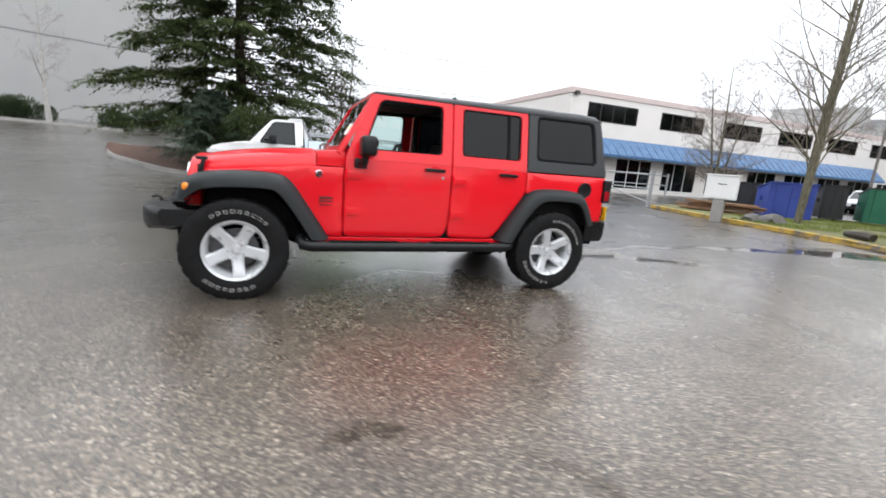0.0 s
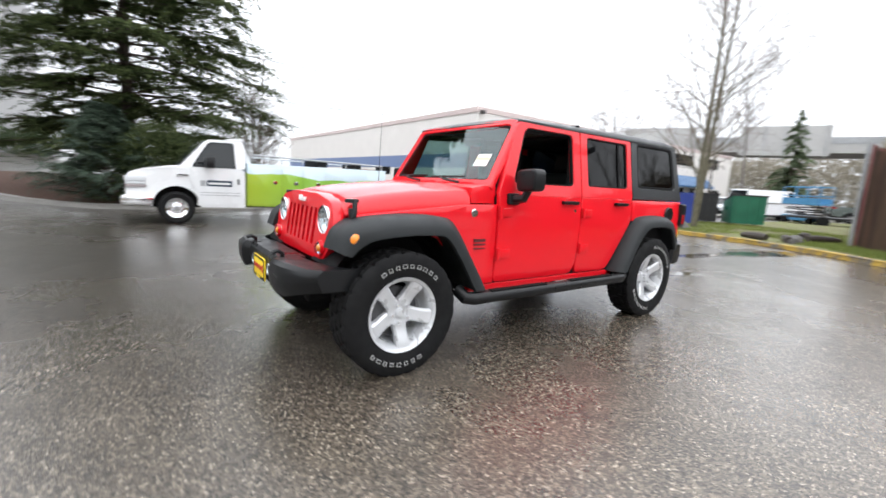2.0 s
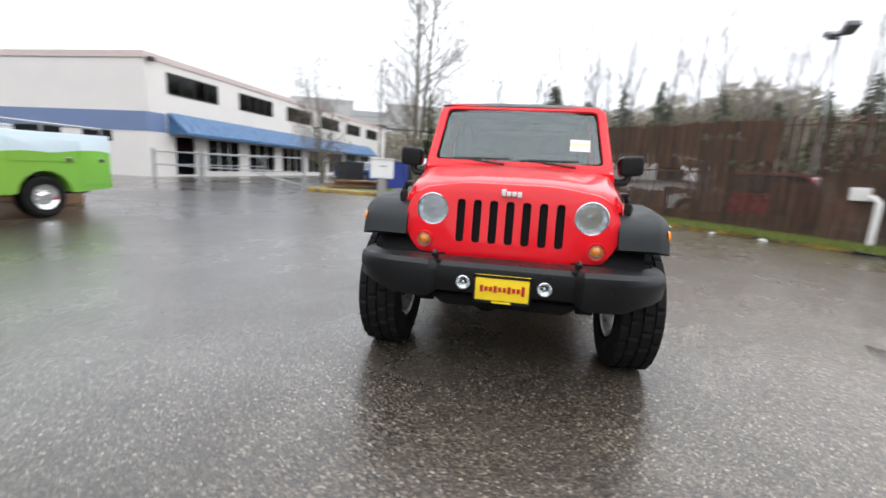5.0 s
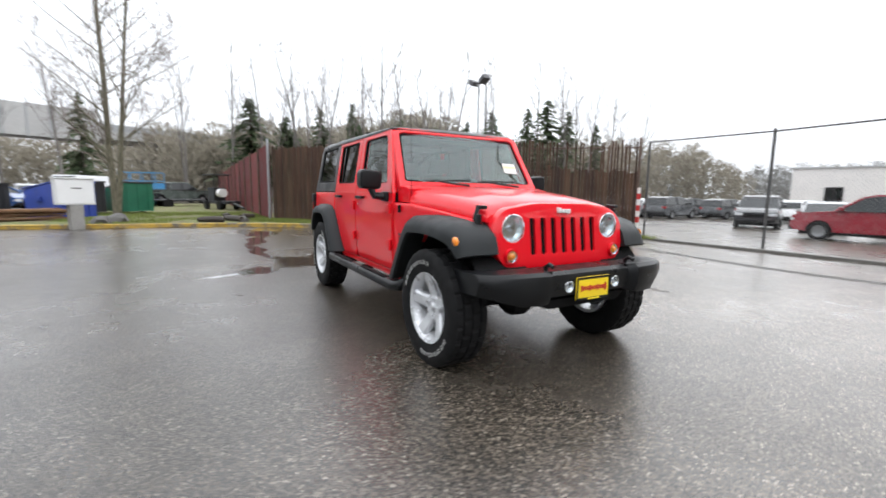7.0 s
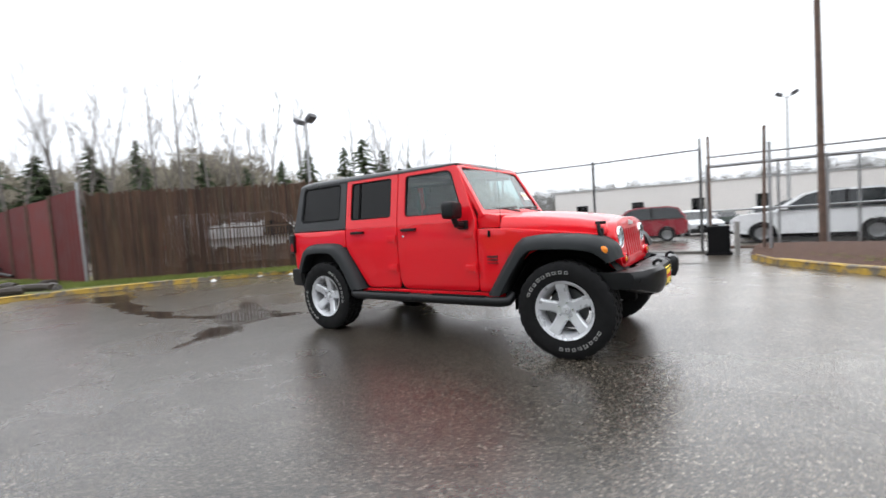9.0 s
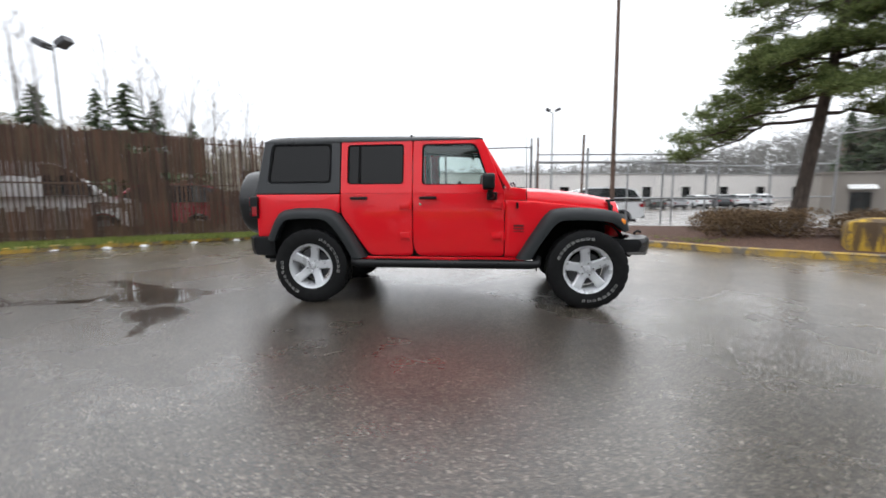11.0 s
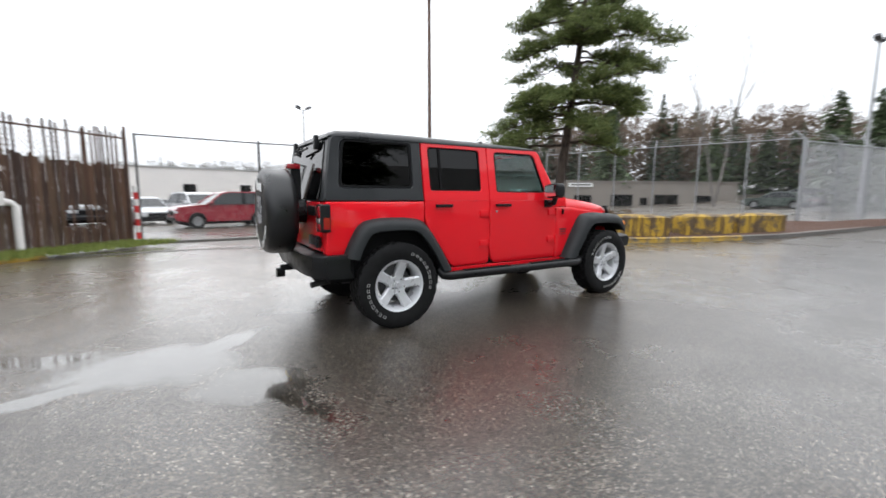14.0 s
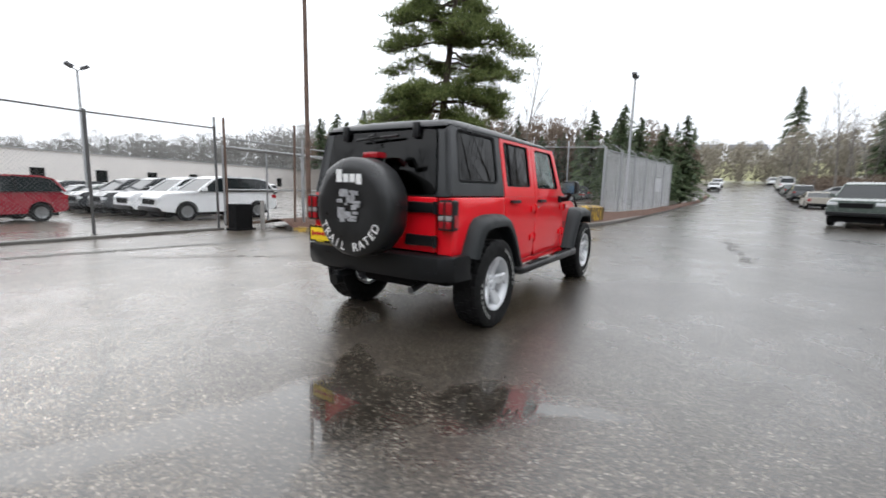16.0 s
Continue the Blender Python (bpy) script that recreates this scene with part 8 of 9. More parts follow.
# lift and trailer beyond the bins
LIFT_BLUE = speckled("light_blue_lift_paint", (0.07, 0.24, 0.42), 0.5, 0.2, 3, 40, 0.1)


def scissor_lift(at, rz):
    root = empty("scissor_lift", at, "light blue scissor lift folded down in the grass", "lift", rz=rz)
    part("chassis", B(-1.15, 1.15, -0.42, 0.42, 0.22, 0.55, 0.04), LIFT_BLUE, root, smooth=True)
    for x in (-0.85, 0.85):
        for y in (-0.45, 0.45):
            part("wheel", T([(x, y - 0.09, 0.24), (x, y + 0.09, 0.24)], 0.24, 14), RUBBER, root)
    for k in range(4):
        z = 0.6 + 0.14 * k
        for s in (-1, 1):
            part("scissor_arm", T([(-1.0, 0.3 * s, z + 0.06 * (k % 2)), (1.0, 0.3 * s, z + 0.06 * ((k + 1) % 2))], 0.04, 6), BLACK_STEEL, root)
    deck = part("platform", B(-1.25, 1.25, -0.48, 0.48, 1.2, 1.32, 0.02), LIFT_BLUE, root)
    for x in (-1.22, -0.4, 0.4, 1.22):
        for y in (-0.46, 0.46):
            part("rail_post", T([(x, y, 1.3), (x, y, 2.3)], 0.028, 6), LIFT_BLUE, deck)
    for z in (1.75, 2.3):
        part("guard_rail", T([(-1.22, -0.46, z), (1.22, -0.46, z), (1.22, 0.46, z), (-1.22, 0.46, z), (-1.22, -0.46, z)], 0.028, 6), LIFT_BLUE, deck)
    for y in (-0.47, 0.47):
        part("toe_board", B(-1.22, 1.22, y - 0.01, y + 0.01, 1.32, 1.62), LIFT_BLUE, deck)
    return root


scissor_lift(at_g(31.2, 5.5), 60)
fl = empty("flatbed_trailer", at_g(29.6, 3.9), "low dark flatbed trailer standing on grass", "trailer", rz=105)
part("deck", B(-1.9, 1.9, -0.9, 0.9, 0.45, 0.57, 0.02), BLACK_STEEL, fl)
part("drawbar", T([(1.9, 0, 0.5), (2.9, 0, 0.4)], 0.05, 6), BLACK_STEEL, fl)
for s in (-1, 1):
    part("wheel", T([(0.3, s * 0.95 - 0.1, 0.3), (0.3, s * 0.95 + 0.1, 0.3)], 0.3, 14), RUBBER, fl)

# flyover with sign backs
# the flyover's haze is put into this paler concrete colour
HAZED_DECK = speckled("hazed_far_concrete", (0.42, 0.415, 0.405), 0.7, 0.15, 0.3, 5, 0)
fo_ = empty("flyover", (62, 30, 0), "grey concrete flyover with sign backs and rails", "bridge", rz=-68)
part("deck", B(-40, 46, -4, 4, 7.4, 8.5, 0.05), HAZED_DECK, fo_)
part("rail", B(-40, 46, -4.05, -3.9, 8.5, 9.3), GALV, fo_)
for x in (-22, 4, 30):
    part("pier", B(x - 0.8, x + 0.8, -1.2, 1.2, -1, 7.4, 0.1), HAZED_DECK, fo_)
for x in (-6, 8):
    sb = part("sign_back", B(x, x + 9, -4.5, -4.3, 7.0, 10.6, 0.05), HAZED_DECK, fo_)
    for k in range(5):
        part("sign_rib", B(x + 0.5 + 2 * k, x + 0.62 + 2 * k, -4.6, -4.5, 6.8, 10.8), GALV, sb)

# kerb-side litter and leaves
for k, (x, y) in enumerate(((9.0, -2.95), (8.2, -3.45), (7.7, -3.95), (6.35, -5.55), (9.6, -1.9), (7.0, -4.75))):
    bm = bmesh.new()
    bmesh.ops.create_icosphere(bm, subdivisions=2, radius=1)
    for v in bm.verts:
        kx = 1 + 0.5 * noise.noise(v.co * 1.8 + Vector((k * 5, 0, 0)))
        v.co = Vector((v.co.x * 0.1 * kx, v.co.y * 0.07 * kx, max(0, v.co.z) * 0.05 * kx))
    thing("litter", moved(bm, Matrix.Translation(at_g(x, y, 0.002))), TRIM_WHITE, "crumpled white litter lying by the kerb", "litter", "litter by the kerb")

# mulch island with its kerb, hedge row on the rise, birch
isl = [(-9.2, 20.8), (-8.2, 18.0), (-6.7, 16.0), (-5.0, 13.4), (-3.6, 12.0), (-1.5, 12.2), (2.5, 13.6), (6.5, 15.2)]
iline = kerb("kerb_3", isl, 1, CONCRETE, "worn grey concrete kerb round a mulch island", h=0.14)
bed("mulch_island", [(p.x, p.y, 0) for p in iline], resampled([(-9.0, 21.2), (-7.5, 22), (-5.5, 22.5), (-3, 22.5), (0, 22), (3, 20.5), (5, 19), (7, 16.5)], 1.0), MULCH, "reddish bark mulch island under a spruce", "soil", bulge=0.22)
for k, (x, y, w, h) in enumerate(((-20.6, 37.2, 1.5, 1.4), (-18.9, 37.0, 1.1, 1.3), (-23.5, 37.2, 1.6, 1.5), (-13.6, 36.8, 0.9, 1.15), (-11.0, 36.8, 1.5, 1.6), (-8.6, 36.6, 1.4, 1.65))):
    bush("hedge_bush", at_g(x, y), (w * 1.5, 1.2, h), "rounded dark green clipped shrub before a warehouse", 30 + k, HEDGE, 9000, 0.11)
kerb("kerb_4", [(-48, 34.6), (-36, 35), (-26, 34.4), (-18, 34.0), (-11.5, 33.2)], 1, CONCRETE, "low concrete kerb before a hedge", h=0.16, stone=3.0)
bare_tree("birch_tree", at_g(-17.4, 36.2), 9.0, "white-barked leafless birch before a grey wall", 9, BARK_PALE, TWIG, 0.2, stems=1, kids=5, first=0.3, spread_a=0.75)
bush("dark_shrub", at_g(-2.2, 12.9, 0.2), (2.0, 1.6, 2.4), "dense dark green conifer shrub behind a truck", 61, SPRUCE, 15000, 0.12, slim=0.13)
bush("dark_shrub", at_g(-1.3, 14.9, 0.2), (2.0, 1.6, 2.6), "dense dark green conifer shrub under a spruce", 62, SPRUCE, 15000, 0.12, slim=0.13)
bare_tree("bare_tree", (1.4, 16.6), 6.2, "wide leafless shrub-like tree behind a spruce", 17, BARK_GREY, TWIG, 0.07, stems=5, kids=7, first=0.1, spread_a=0.62, twig=0.005)
DRYLEAF = needles("dry_brown_shrub", (0.07, 0.045, 0.03), (0.21, 0.145, 0.085))
for k, (x, y, s) in enumerate(((-6.4, -5.8, 0.9), (-6.0, -5.2, 1.0), (-7.0, -4.9, 1.0), (-8.3, -4.5, 0.9), (-6.6, -6.9, 0.9), (-9.3, -5.2, 1.0), (-7.2, -6.2, 0.9))):
    bush("low_shrub", at_g(x, y, 0.2), (0.95 * s, 0.8 * s, 0.62 * s), "low brown winter shrub in a planting strip", 70 + k, DRYLEAF, 3600, 0.055)

# brown leaf litter washed up along the kerbs
LITTER = needles("wet_leaf_litter", (0.035, 0.022, 0.014), (0.13, 0.085, 0.05))
for line, side, n in ((line_1, -1, 2600), (line_2, -1, 2600)):
    vs, fs = [], []
    lr = random.Random(n + len(line))
    for _ in range(n):
        k = lr.randrange(len(line) - 1)
        a, b = line[k], line[k + 1]
        if abs(a.x) > 16:
            continue
        d = (b - a).normalized()
        p = a.lerp(b, lr.random()) + Vector((-d.y, d.x, 0)) * side * abs(lr.gauss(0, 0.16))
        if noise.noise((p.x * 0.9, p.y * 0.9, 4)) < -0.1:
            continue
        z = ground_z(p.x, p.y) + 0.004 + 0.012 * lr.random()
        t, s = lr.uniform(0, 6.283), lr.uniform(0.012, 0.035)
        u, w = Vector((math.cos(t), math.sin(t), lr.uniform(-0.3, 0.3))) * s, Vector((-math.sin(t), math.cos(t), lr.uniform(-0.3, 0.3))) * s * 0.6
        c = Vector((p.x, p.y, z))
        k = len(vs)
        vs += [c - u, c + w, c + u, c - w]
        fs.append((k, k + 1, k + 2, k + 3))
    tagged(new("leaf_litter", leaf_mesh("leaf_litter", vs, fs, LITTER)), "brown wet leaf litter along a kerb", "leaves", kind="stuff")

# grass blades on the verge
GRASS = needles("grass_blades", (0.1, 0.14, 0.03), (0.26, 0.3, 0.09))
vs, fs = [], []
rng = random.Random(77)
def tuft(x, y, z, n, h):
    for _ in range(n):
        a = rng.uniform(0, 6.283)
        l = rng.uniform(0.4, 1.0) * h
        w = 0.006 + 0.004 * rng.random()
        bx, by = x + rng.uniform(-0.08, 0.08), y + rng.uniform(-0.08, 0.08)
        k = len(vs)
        vs.extend([(bx - w * math.sin(a), by + w * math.cos(a), z), (bx + w * math.sin(a), by - w * math.cos(a), z), (bx + 0.4 * l * math.cos(a), by + 0.4 * l * math.sin(a), z + l)])
        fs.append((k, k + 1, k + 2))
fa, fb = Vector((13.5, -0.25)), Vector((4.2, -9.1))
for _ in range(5200):
    t = rng.random()
    p = fa.lerp(fb, t)
    q = Vector((0.5 * (p.x + p.y) * 0 + p.x - 0.69 * rng.random() ** 1.3 * 1.5, p.y + 0.72 * rng.random() * 1.5))
    tuft(q.x, q.y, gz(q.x, q.y) + 0.1, 5, 0.13)
for _ in range(5200):
    x, y = rng.uniform(11.2, 20), rng.uniform(-0.3, 6.5)
    if x < 11.6 + 0.12 * y + 0.4 or noise.noise((x * 0.5, y * 0.5, 3)) < -0.15:
        continue
    tuft(x, y, gz(x, y) + 0.1, 5, 0.11)
for _ in range(900):
    x, y = rng.uniform(-5.6, -3.3), rng.uniform(-7.5, -4.2)
    if y < -7.4 or x > -3.3 - 0.6 * (y + 7.0):
        continue
    tuft(x, y, gz(x, y) + 0.12, 5, 0.12)
gr = new("grass", leaf_mesh("grass", vs, fs, GRASS))
tagged(gr, "short wet green grass along the fence", "grass", kind="stuff")

# ---- far woods ----
def fir_mesh(seed, height, radius, n=900):
    """Ragged tiers of drooping boughs, uneven in reach."""
    rng = random.Random(seed)
    vs, fs = [], []
    boughs = n // 14
    for i in range(boughs):
        f = (i / boughs) ** 0.85
        a = rng.uniform(0, 6.283)
        reach = radius * (1 - f) ** 0.85 * rng.uniform(0.5, 1.15) * (0.6 + 0.4 * min(1, f / 0.08)) + 0.12
        d = Vector((math.cos(a), math.sin(a), 0))
        c = Vector((0, 0, height * (0.05 + 0.93 * f)))
        for j in range(14):
            t = (j + rng.random()) / 14
            p = c + d * reach * t + Z * (0.25 * reach * t - 0.5 * reach * t * t)
            o = (d * rng.uniform(0.2, 1) + Vector((-d.y, d.x, 0)) * rng.uniform(-1, 1) + Z * rng.uniform(-0.5, 0.25)).normalized()
            s = o.cross(Vector((rng.uniform(-0.4, 0.4), rng.uniform(-0.4, 0.4), 1))).normalized()
            ln = (0.34 + 0.26 * reach) * rng.uniform(0.6, 1.3)
            k = len(vs)
            vs += [p - o * ln * 0.3, p + o * ln * 0.2 + s * ln * 0.22, p + o * ln * 0.7 - Z * 0.1 * ln, p + o * ln * 0.2 - s * ln * 0.22]
            fs.append((k, k + 1, k + 2, k + 3))
    return leaf_mesh("crown", vs, fs, FIR_NEAR)


firs = []
for k in range(5):
    me = fir_mesh(200 + k, 13.0, 3.1 + 0.35 * k, 2300)
    root = empty("fir_tree", (0, 0, -60), "dark green fir tree standing behind the yard", "tree", "far fir trees")
    part("trunk", T([(0, 0, -0.5), (0, 0, 12.6)], [0.22, 0.04], 6), BARK_DARK, root)
    o = tagged(new("crown", me), kind="stuff")
    o.parent = root
    firs.append(root)
used = set()


def plant(kind, x, y, z, s, rz, fat=1.0):
    """The first of a kind is moved into place, the next ones are copies."""
    m = Matrix.Translation((x, y, z)) @ Matrix.Rotation(rz, 4, "Z")
    if kind.name not in used:
        used.add(kind.name)
        kind.matrix_basis = m @ Matrix.Diagonal((s * fat, s * fat, s, 1))
        return
    c = copy_thing(kind, m)
    c.scale = (s * fat, s * fat, s)


rng = random.Random(99)
# behind the brown fence
for x, y, h, fat in ((48.0, -3.1, 12.4, 1.35), (47.5, -6.7, 10.7, 1.2), (46.6, -10.3, 11.9, 1.0), (45.6, -13.7, 12.6, 0.85), (43.4, -18.9, 11.0, 0.95), (39.6, -25.7, 10.8, 0.8), (38.3, -28.2, 12.0, 1.0), (35.6, -31.4, 12.3, 0.9),
                     (34.0, -33.0, 13.2, 1.15), (32.4, -34.6, 11.8, 0.9), (30.0, -36.6, 10.2, 0.9), (50, -16, 11, 1.0), (52, -8, 10, 1.1), (44, -24, 10.5, 1.0), (41, -31, 10, 1.0), (49.8, 11.8, 11.5, 0.8)):
    plant(rng.choice(firs), x, y, -1.0, h / 13, rng.uniform(0, 6), fat)
# far right of the lot and along the road
for k in range(26):
    a = k / 26
    plant(rng.choice(firs), -70 - 60 * a + rng.uniform(-6, 6), -30 + 20 * a + rng.uniform(-9, 9), -0.5 + 2 * a, rng.uniform(0.6, 1.05), rng.uniform(0, 6))
for k in range(16):
    plant(rng.choice(firs), -44 - 5.5 * k + rng.uniform(-2, 2), -7 - rng.uniform(0, 7) + 0.1 * k, gz(-44 - 5.5 * k, 0), rng.uniform(0.5, 0.95), rng.uniform(0, 6))
for k in range(4, 12):
    plant(rng.choice(firs), -38 - 9 * k + rng.uniform(-4, 4), -62 + rng.uniform(-12, 16) - 1.5 * k, -1, rng.uniform(1.0, 1.9), rng.uniform(0, 6))
for x, y, s in ((-46.5, -52, 1.05), (-44.2, -53.6, 0.98), (-47, -34, 1.0), (-50, -37, 1.05), (-150, 18, 2.0), (-120, 30, 1.3), (-37.5, -2.2, 0.55), (-43, -0.9, 0.66), (-39, -4.4, 0.62), (-35, -6.5, 0.5), (-140, -6, 1.2), (-170, 40, 1.6)):
    plant(rng.choice(firs), x, y, gz(x, y), s, 0)

bares = []
for k in range(4):
    b = bare_tree("alder_tree", (0, 0, -60), 17.0, "thin tall leafless alder tree behind the yard", 300 + k, TWIG_FAR, TWIG_FAR, 0.17, stems=1 + (k % 2), kids=4, first=0.4, depth=4, twig=0.014, spread_a=0.34)
    tagged(b, group="far leafless trees")
    bares.append(b)
for x, y, h in ((46.3, -0.8, 16.3), (45.3, -7.1, 16.5), (45.0, -8.7, 17.6), (44.1, -11.7, 15.5), (42.4, -16.2, 19.3), (43.2, -14.4, 17.3), (39.2, -22.5, 17.2), (29.2, -34.4, 14.1), (25.5, -37.4, 12.2), (37.5, -34.4, 17.4),
                (35.4, -36.3, 16.9), (33.7, -37.7, 16.1), (41.9, -29.7, 18.8), (48, -19, 17), (34, 10, 12), (40, 15, 13), (38.6, -7.9, 14.8), (40.5, -18.5, 17.0), (37.0, -20.6, 15.2), (43.6, -4.2, 15.4), (36.6, -27.4, 16.0), (31.0, -33.2, 14.4), (27.4, -36.0, 13.0), (47.2, 3.2, 15.0)):
    plant(rng.choice(bares), x, y, -0.8, h / 17, rng.uniform(0, 6))
for k in range(22):
    plant(rng.choice(bares), -40 - 7 * k + rng.uniform(-3, 3), (16 if k % 3 else -14) + rng.uniform(-3, 4), gz(-40 - 7 * k, 0), rng.uniform(0.5, 0.9), rng.uniform(0, 6))
for x, y, q in ((-27, 12.5, 0.62), (-30, 14, 0.7), (-34, 13.5, 0.66), (-39, 15, 0.75), (-45, 14.5, 0.7), (-29, 17, 0.8), (-36, 18, 0.85)):
    plant(rng.choice(bares), x, y, gz(x, y), q, rng.uniform(0, 6))
for k in range(14):
    plant(rng.choice(bares), -20 - 9 * k + rng.uniform(-3, 3), 17 + rng.uniform(-2, 6) + 0.5 * k, gz(-20 - 9 * k, 10), rng.uniform(0.5, 0.85), rng.uniform(0, 6))


# height of the woods' top seen round the yard: bearing in degrees, elevation in degrees
SKYLINE = ((60, 4.0), (30, 4.6), (4, 6.3), (-5, 6.9), (-17, 8.2), (-28, 10.2), (-32, 7.7), (-54, 7.0), (-60, 6.4), (-65, 3.4), (-102, 3.6), (-106, 4.4), (-117, 5.2),
           (-124, 6.4), (-130, 7.4), (-137, 9.5), (-142, 11.5), (-148, 11.0), (-155, 10.0), (-160, 9.6), (-165, 8.4), (-175, 8.2), (-178, 6.6), (-184, 6.8), (-190, 8.2), (-215, 9.5))


def skyline(a):
    for (a0, e0), (a1, e1) in zip(SKYLINE, SKYLINE[1:]):
        if a1 <= a <= a0:
            return e0 + (e1 - e0) * (a0 - a) / (a0 - a1)
    return 4.0


def blade(vs, fs, c, o, s, ln, w):
    k = len(vs)
    vs.extend((c - o * ln * 0.5, c + s * w, c + o * ln * 0.5, c - s * w))
    fs.append((k, k + 1, k + 2, k + 3))


def wood_tree(vs, fs, x, y, z, h, r, n, fir, rng):
    """One tree of a far belt: a stem with fine rising twigs, or tiers of drooping fir fans."""
    st = Vector((rng.uniform(-0.03, 0.03), rng.uniform(-0.03, 0.03), 1))
    base = Vector((x, y, z))
    for w in (X, Y):
        k = len(vs)
        vs.extend((base - w * 0.012 * h, base + w * 0.012 * h, base + st * h * 0.95))
        fs.append((k, k + 1, k + 2))
    for i in range(n):
        a = rng.uniform(0, 6.283)
        d = Vector((math.cos(a), math.sin(a), 0))
        if fir:
            f = rng.random() ** 0.75
            q = base + st * (h * (0.06 + 0.93 * f)) + d * (r * (1 - f) ** 0.8 * rng.uniform(0.2, 1.0))
            o = (d + Z * rng.uniform(-0.6, 0.05)).normalized()
            ln = (0.25 + 0.6 * (1 - f)) * r * 0.5 * rng.uniform(0.6, 1.3)
            blade(vs, fs, q, o, Vector((-d.y, d.x, 0)), ln, ln * 0.42)
        else:
            f = rng.random() ** 0.8
            prof = math.sin(math.pi * (0.1 + 0.85 * f)) ** 0.7
            q = base + st * (h * (0.12 + 0.86 * f)) + d * (r * prof * rng.random() ** 0.6)
            o = (d * rng.uniform(0.1, 0.9) + Z * rng.uniform(0.2, 1.0) + Vector((rng.uniform(-0.3, 0.3), rng.uniform(-0.3, 0.3), 0))).normalized()
            s = o.cross(Vector((rng.uniform(-1, 1), rng.uniform(-1, 1), rng.uniform(-1, 1)))).normalized()
            ln = rng.uniform(0.35, 1.0) * (0.5 + 0.05 * h)
            blade(vs, fs, q, o, s, ln * 1.15, ln * (rng.uniform(0.04, 0.1) if f > 0.85 else rng.uniform(0.13, 0.31)))


def wood_belt(a0, a1, radius, step, part_fir, label, seed, mat, rows=3, low=0.6, high=1.05, n=260, centre=(0, 0)):
    rng = random.Random(seed)
    vs, fs = [], []
    for row in range(rows):
        R = radius * (1 + 0.1 * row)
        count = int(abs(a1 - a0) * math.pi / 180 * R / step)
        for i in range(count):
            a = a0 + (a1 - a0) * (i + rng.random()) / count
            rr = R * rng.uniform(0.96, 1.05)
            x, y = centre[0] + rr * math.cos(radians(a)), centre[1] + rr * math.sin(radians(a))
            z = -2.0 if -110 < a < 30 else min(gz(x, y) - 0.5, 4.0)
            d = math.hypot(x, y)
            h = (1.2 + d * math.tan(radians(skyline(a) * 1.06)) - z) * rng.uniform(low, high) * (0.9 + 0.1 * row / max(1, rows - 1))
            fir = rng.random() < part_fir
            wood_tree(vs, fs, x, y, z, h, h * (0.2 if fir else 0.26) * rng.uniform(0.8, 1.2), int(n * (1.15 if fir else 1.25)), fir, rng)
    ob = new("far_woods", leaf_mesh("far_woods", vs, fs, mat))
    return tagged(ob, label, "woods", kind="stuff")


# distance haze is put into these pale colours, all but the rust
HAZED_WOOD_BROWN = needles("hazed_winter_wood_brown", (0.23, 0.207, 0.165), (0.35, 0.32, 0.26))
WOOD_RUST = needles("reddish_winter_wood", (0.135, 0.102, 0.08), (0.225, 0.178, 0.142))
HAZED_WOOD_GREY = needles("far_hazed_wood_grey", (0.2, 0.198, 0.19), (0.28, 0.275, 0.262))
HAZED_WOOD_GREEN = needles("hazed_winter_wood_green", (0.1, 0.118, 0.1), (0.23, 0.25, 0.21))
wood_belt(60, -66, 100, 3.2, 0.0, "leafless brown woods on a low rise", 5, HAZED_WOOD_BROWN, 3, 0.85, 1.1, 330)
wood_belt(6, -30, 60, 2.6, 0.0, "leafless brown woods behind a red fence", 15, HAZED_WOOD_BROWN, 2, 0.95, 1.2, 760)
wood_belt(10, -62, 118, 4.5, 1.0, "hazy grey-green firs among winter woods", 6, HAZED_WOOD_GREEN, 2, 0.75, 1.05, 360)
wood_belt(-66, -131, 135, 3.0, 0.0, "leafless hazy grey-brown woods beyond the sales lot", 7, HAZED_WOOD_GREY, 3, 0.88, 1.08, 260)
wood_belt(-64, -131, 160, 6.0, 1.0, "hazy grey-green firs beyond the sales lot", 8, HAZED_WOOD_GREEN, 2, 0.75, 1.1, 300)
wood_belt(-129, -178, 92, 3.2, 0.0, "leafless reddish brown woods beside the road", 9, WOOD_RUST, 2, 0.8, 1.05, 520)
wood_belt(-129, -178, 86, 3.6, 1.0, "tall dark firs beside the road", 10, FAR_FIR, 2, 0.6, 1.08, 520)
wood_belt(-178, -215, 125, 3.4, 0.0, "leafless hazy grey-brown woods beyond the road", 11, HAZED_WOOD_BROWN, 2, 0.55, 1.0, 420)


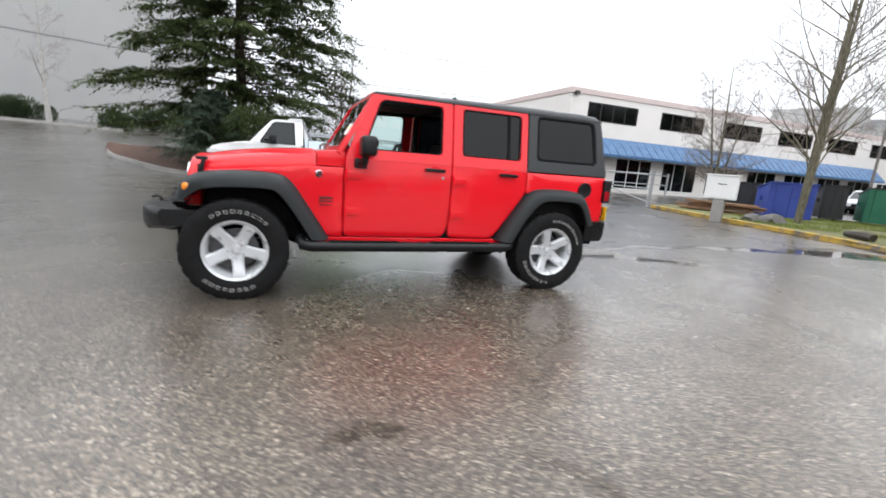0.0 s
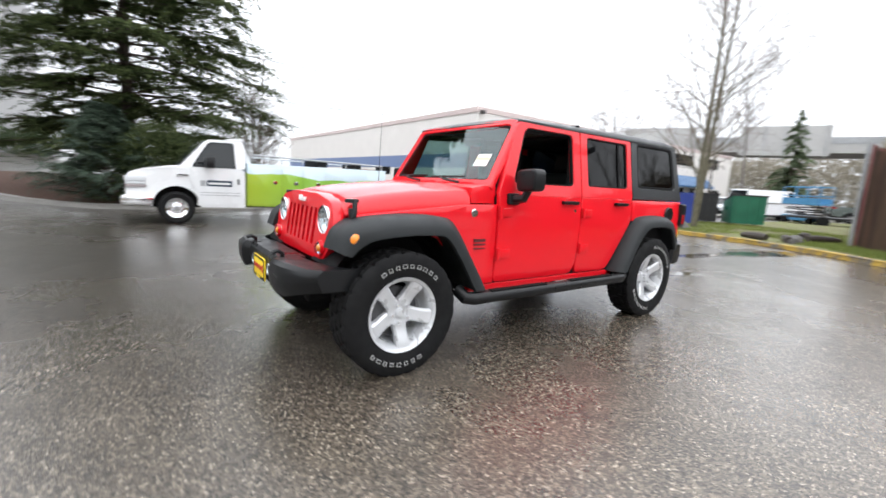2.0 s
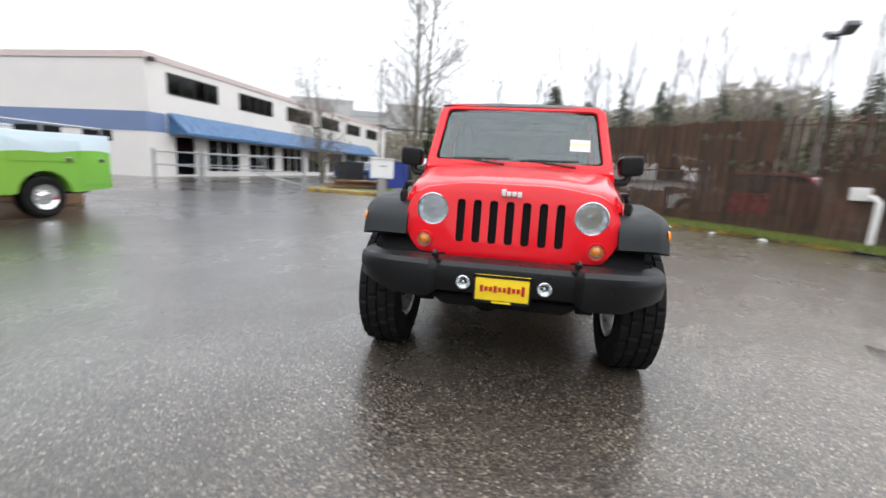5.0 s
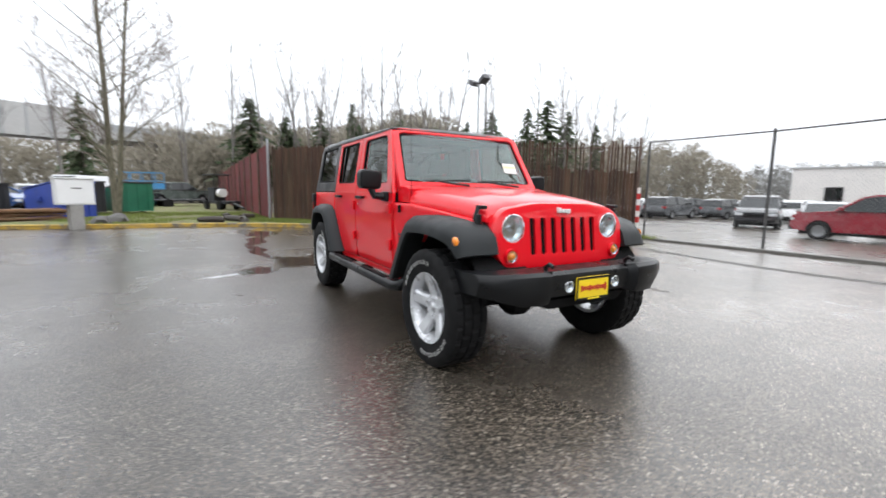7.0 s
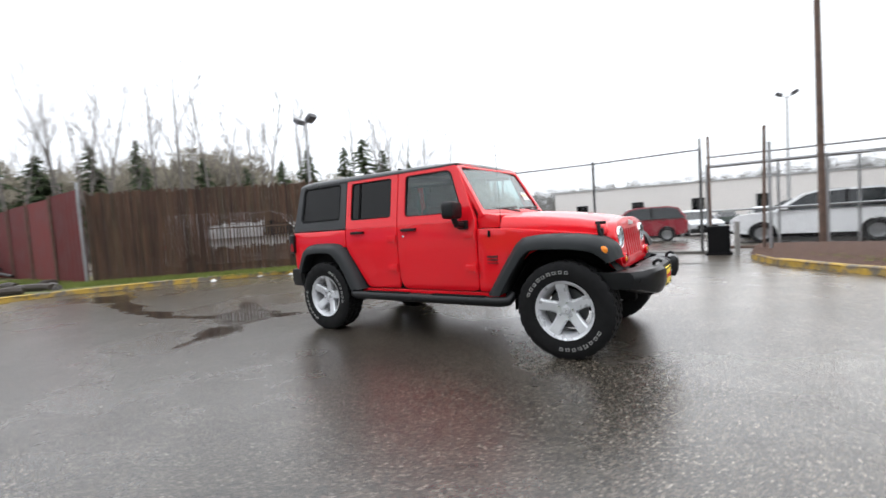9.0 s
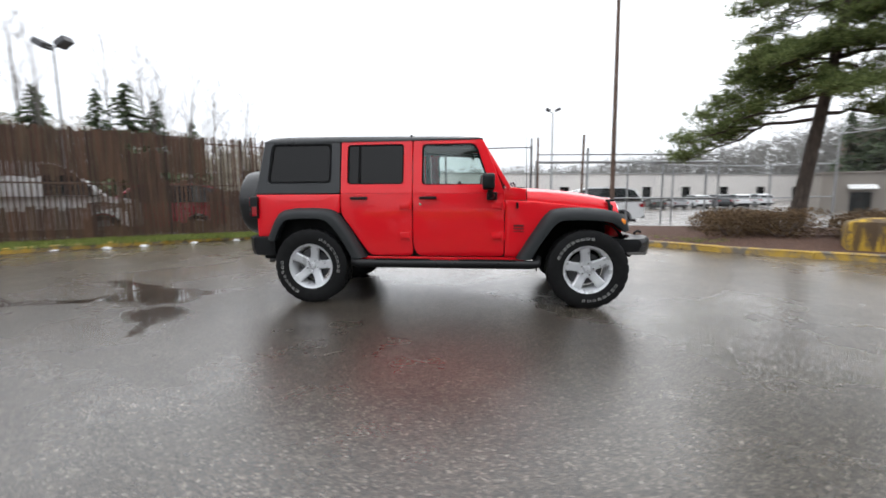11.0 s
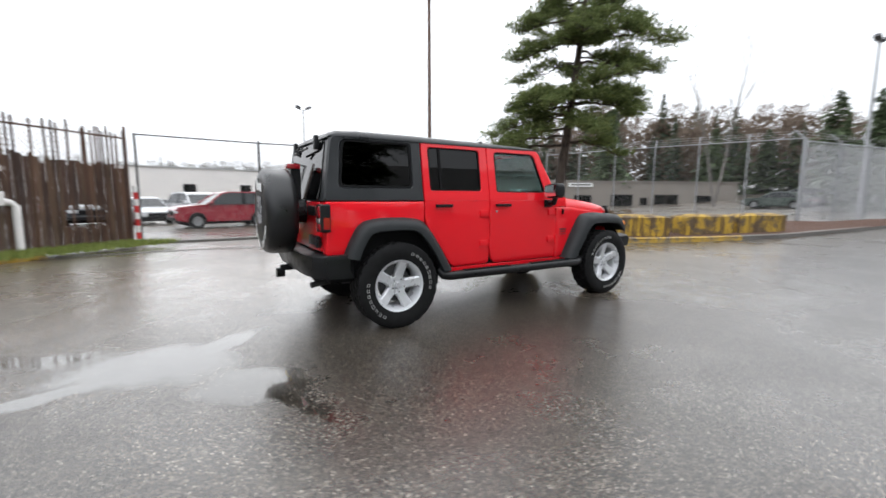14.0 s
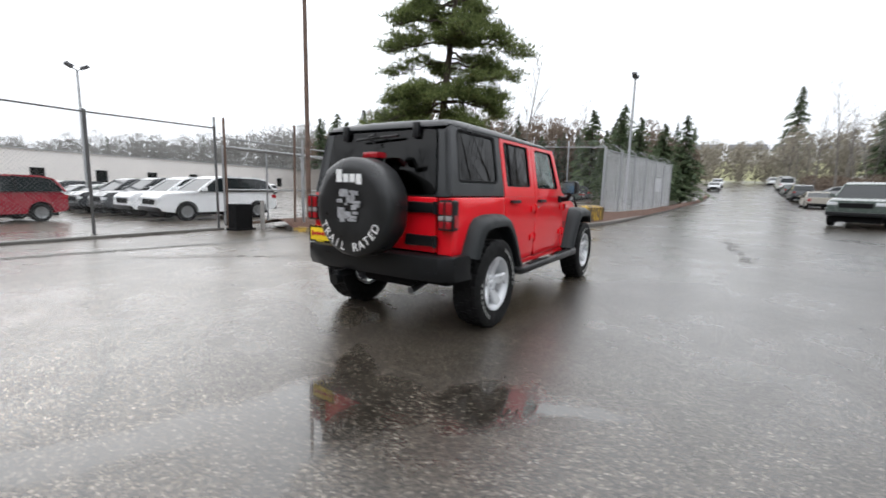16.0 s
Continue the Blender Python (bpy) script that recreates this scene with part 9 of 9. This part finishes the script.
def scrub(name, line, height, depth, n, mat, label, seed, size=0.45):
    """Tangled roadside growth in one mesh."""
    rng = random.Random(seed)
    vs, fs = [], []
    for i in range(n):
        t = rng.random() * (len(line) - 1)
        k = min(int(t), len(line) - 2)
        a, b = Vector(line[k]), Vector(line[k + 1])
        p = a.lerp(b, t - k)
        d = (b - a).normalized()
        p = p + Vector((-d.y, d.x, 0)) * rng.uniform(-0.5, 0.5) * depth
        h = height * (0.75 + 0.5 * noise.noise((p.x * 0.25, p.y * 0.25, seed)))
        o = Vector((rng.uniform(-0.7, 0.7), rng.uniform(-0.7, 0.7), rng.uniform(0.0, 1.2))).normalized()
        s = o.cross(Vector((rng.uniform(-1, 1), rng.uniform(-1, 1), rng.uniform(-1, 1)))).normalized()
        ln = size * rng.uniform(0.5, 1.5)
        blade(vs, fs, Vector((p.x, p.y, p.z + max(0.05, h * rng.random() ** 0.8))), o, s, ln, ln * rng.uniform(0.06, 0.2))
    return tagged(new(name, leaf_mesh(name, vs, fs, mat)), label, "bushes", kind="stuff")


SCRUB_GREEN = needles("dark_scrub_leaves", (0.03, 0.045, 0.025), (0.1, 0.13, 0.06))
SCRUB_BROWN = needles("brown_scrub_twigs", (0.07, 0.05, 0.04), (0.2, 0.16, 0.125))
scrub("roadside_scrub", [(-110, 17.5, 3.6), (-70, 17.2, 1.6), (-40, 15.5, 0.3), (-24, 14.5, 0.2)], 2.6, 5, 16000, SCRUB_BROWN, "tangled brown roadside scrub", 10)
scrub("fence_scrub", [(-33, -4.0, 0.2), (-60, -4.8, 0.9), (-110, -5, 3.6)], 4.2, 5, 16000, SCRUB_GREEN, "dark green scrub behind a roadside fence", 11)
# houses on the far hill
HOUSE = speckled("pale_house_wall", (0.5, 0.48, 0.46), 0.7, 0.1, 0.5, 10, 0)
for k in range(5):
    x, y = -205 - 4 * k, -6 + 15 * k
    hz = 14.5
    h = empty("far_house", (x, y, hz), "pale house on the far hill", "house", "houses on the far hill", rz=8)
    part("wall", B(-4, 4, -6, 6, -3, 5), HOUSE, h)
    part("roof", prism(bmesh.new(), [(-4.6, 4.9), (0, 7.4), (4.6, 4.9)], "y", -6.4, 6.4), DARKMETAL, h)
    for y0 in (-4, -0.8, 2.6):
        w = part("window", B(4.0, 4.06, y0, y0 + 1.6, 1.5, 3.0), TRIM_DARK, h)
HILL_GRASS = speckled("pale_hill_grass", (0.22, 0.22, 0.1), 0.9, 0.25, 0.2, 2, 0.3)
bm = bmesh.new()
rows = [[bm.verts.new((x, y, z)) for y in (-40, -10, 20, 50, 90)] for x, z in ((-150, gz(-150, 0) - 0.5), (-168, 8.0), (-200, 13.5), (-300, 21))]
for a, b in zip(rows, rows[1:]):
    for k in range(4):
        bm.faces.new((a[k], b[k], b[k + 1], a[k + 1]))
bmesh.ops.recalc_face_normals(bm, faces=bm.faces[:])
thing("hill", bm, HILL_GRASS, "pale grassy rise at the end of the road", "hill", kind="structure", smooth=True)
# overhead wires
wires = empty("overhead_wire", (0, 0, 0), "thin black overhead wires", "wire")
for k, (h0, h1) in enumerate(((13.2, 9.0), (9.4, 6.6))):
    pts = []
    for i in range(13):
        f = i / 12
        pts.append((-45 + 60 * f, 26 + 4 * f, h0 + (h1 - h0) * f - 1.6 * math.sin(math.pi * f)))
    part("wire", tube(bmesh.new(), pts, 0.02, 4), UNDER, wires)
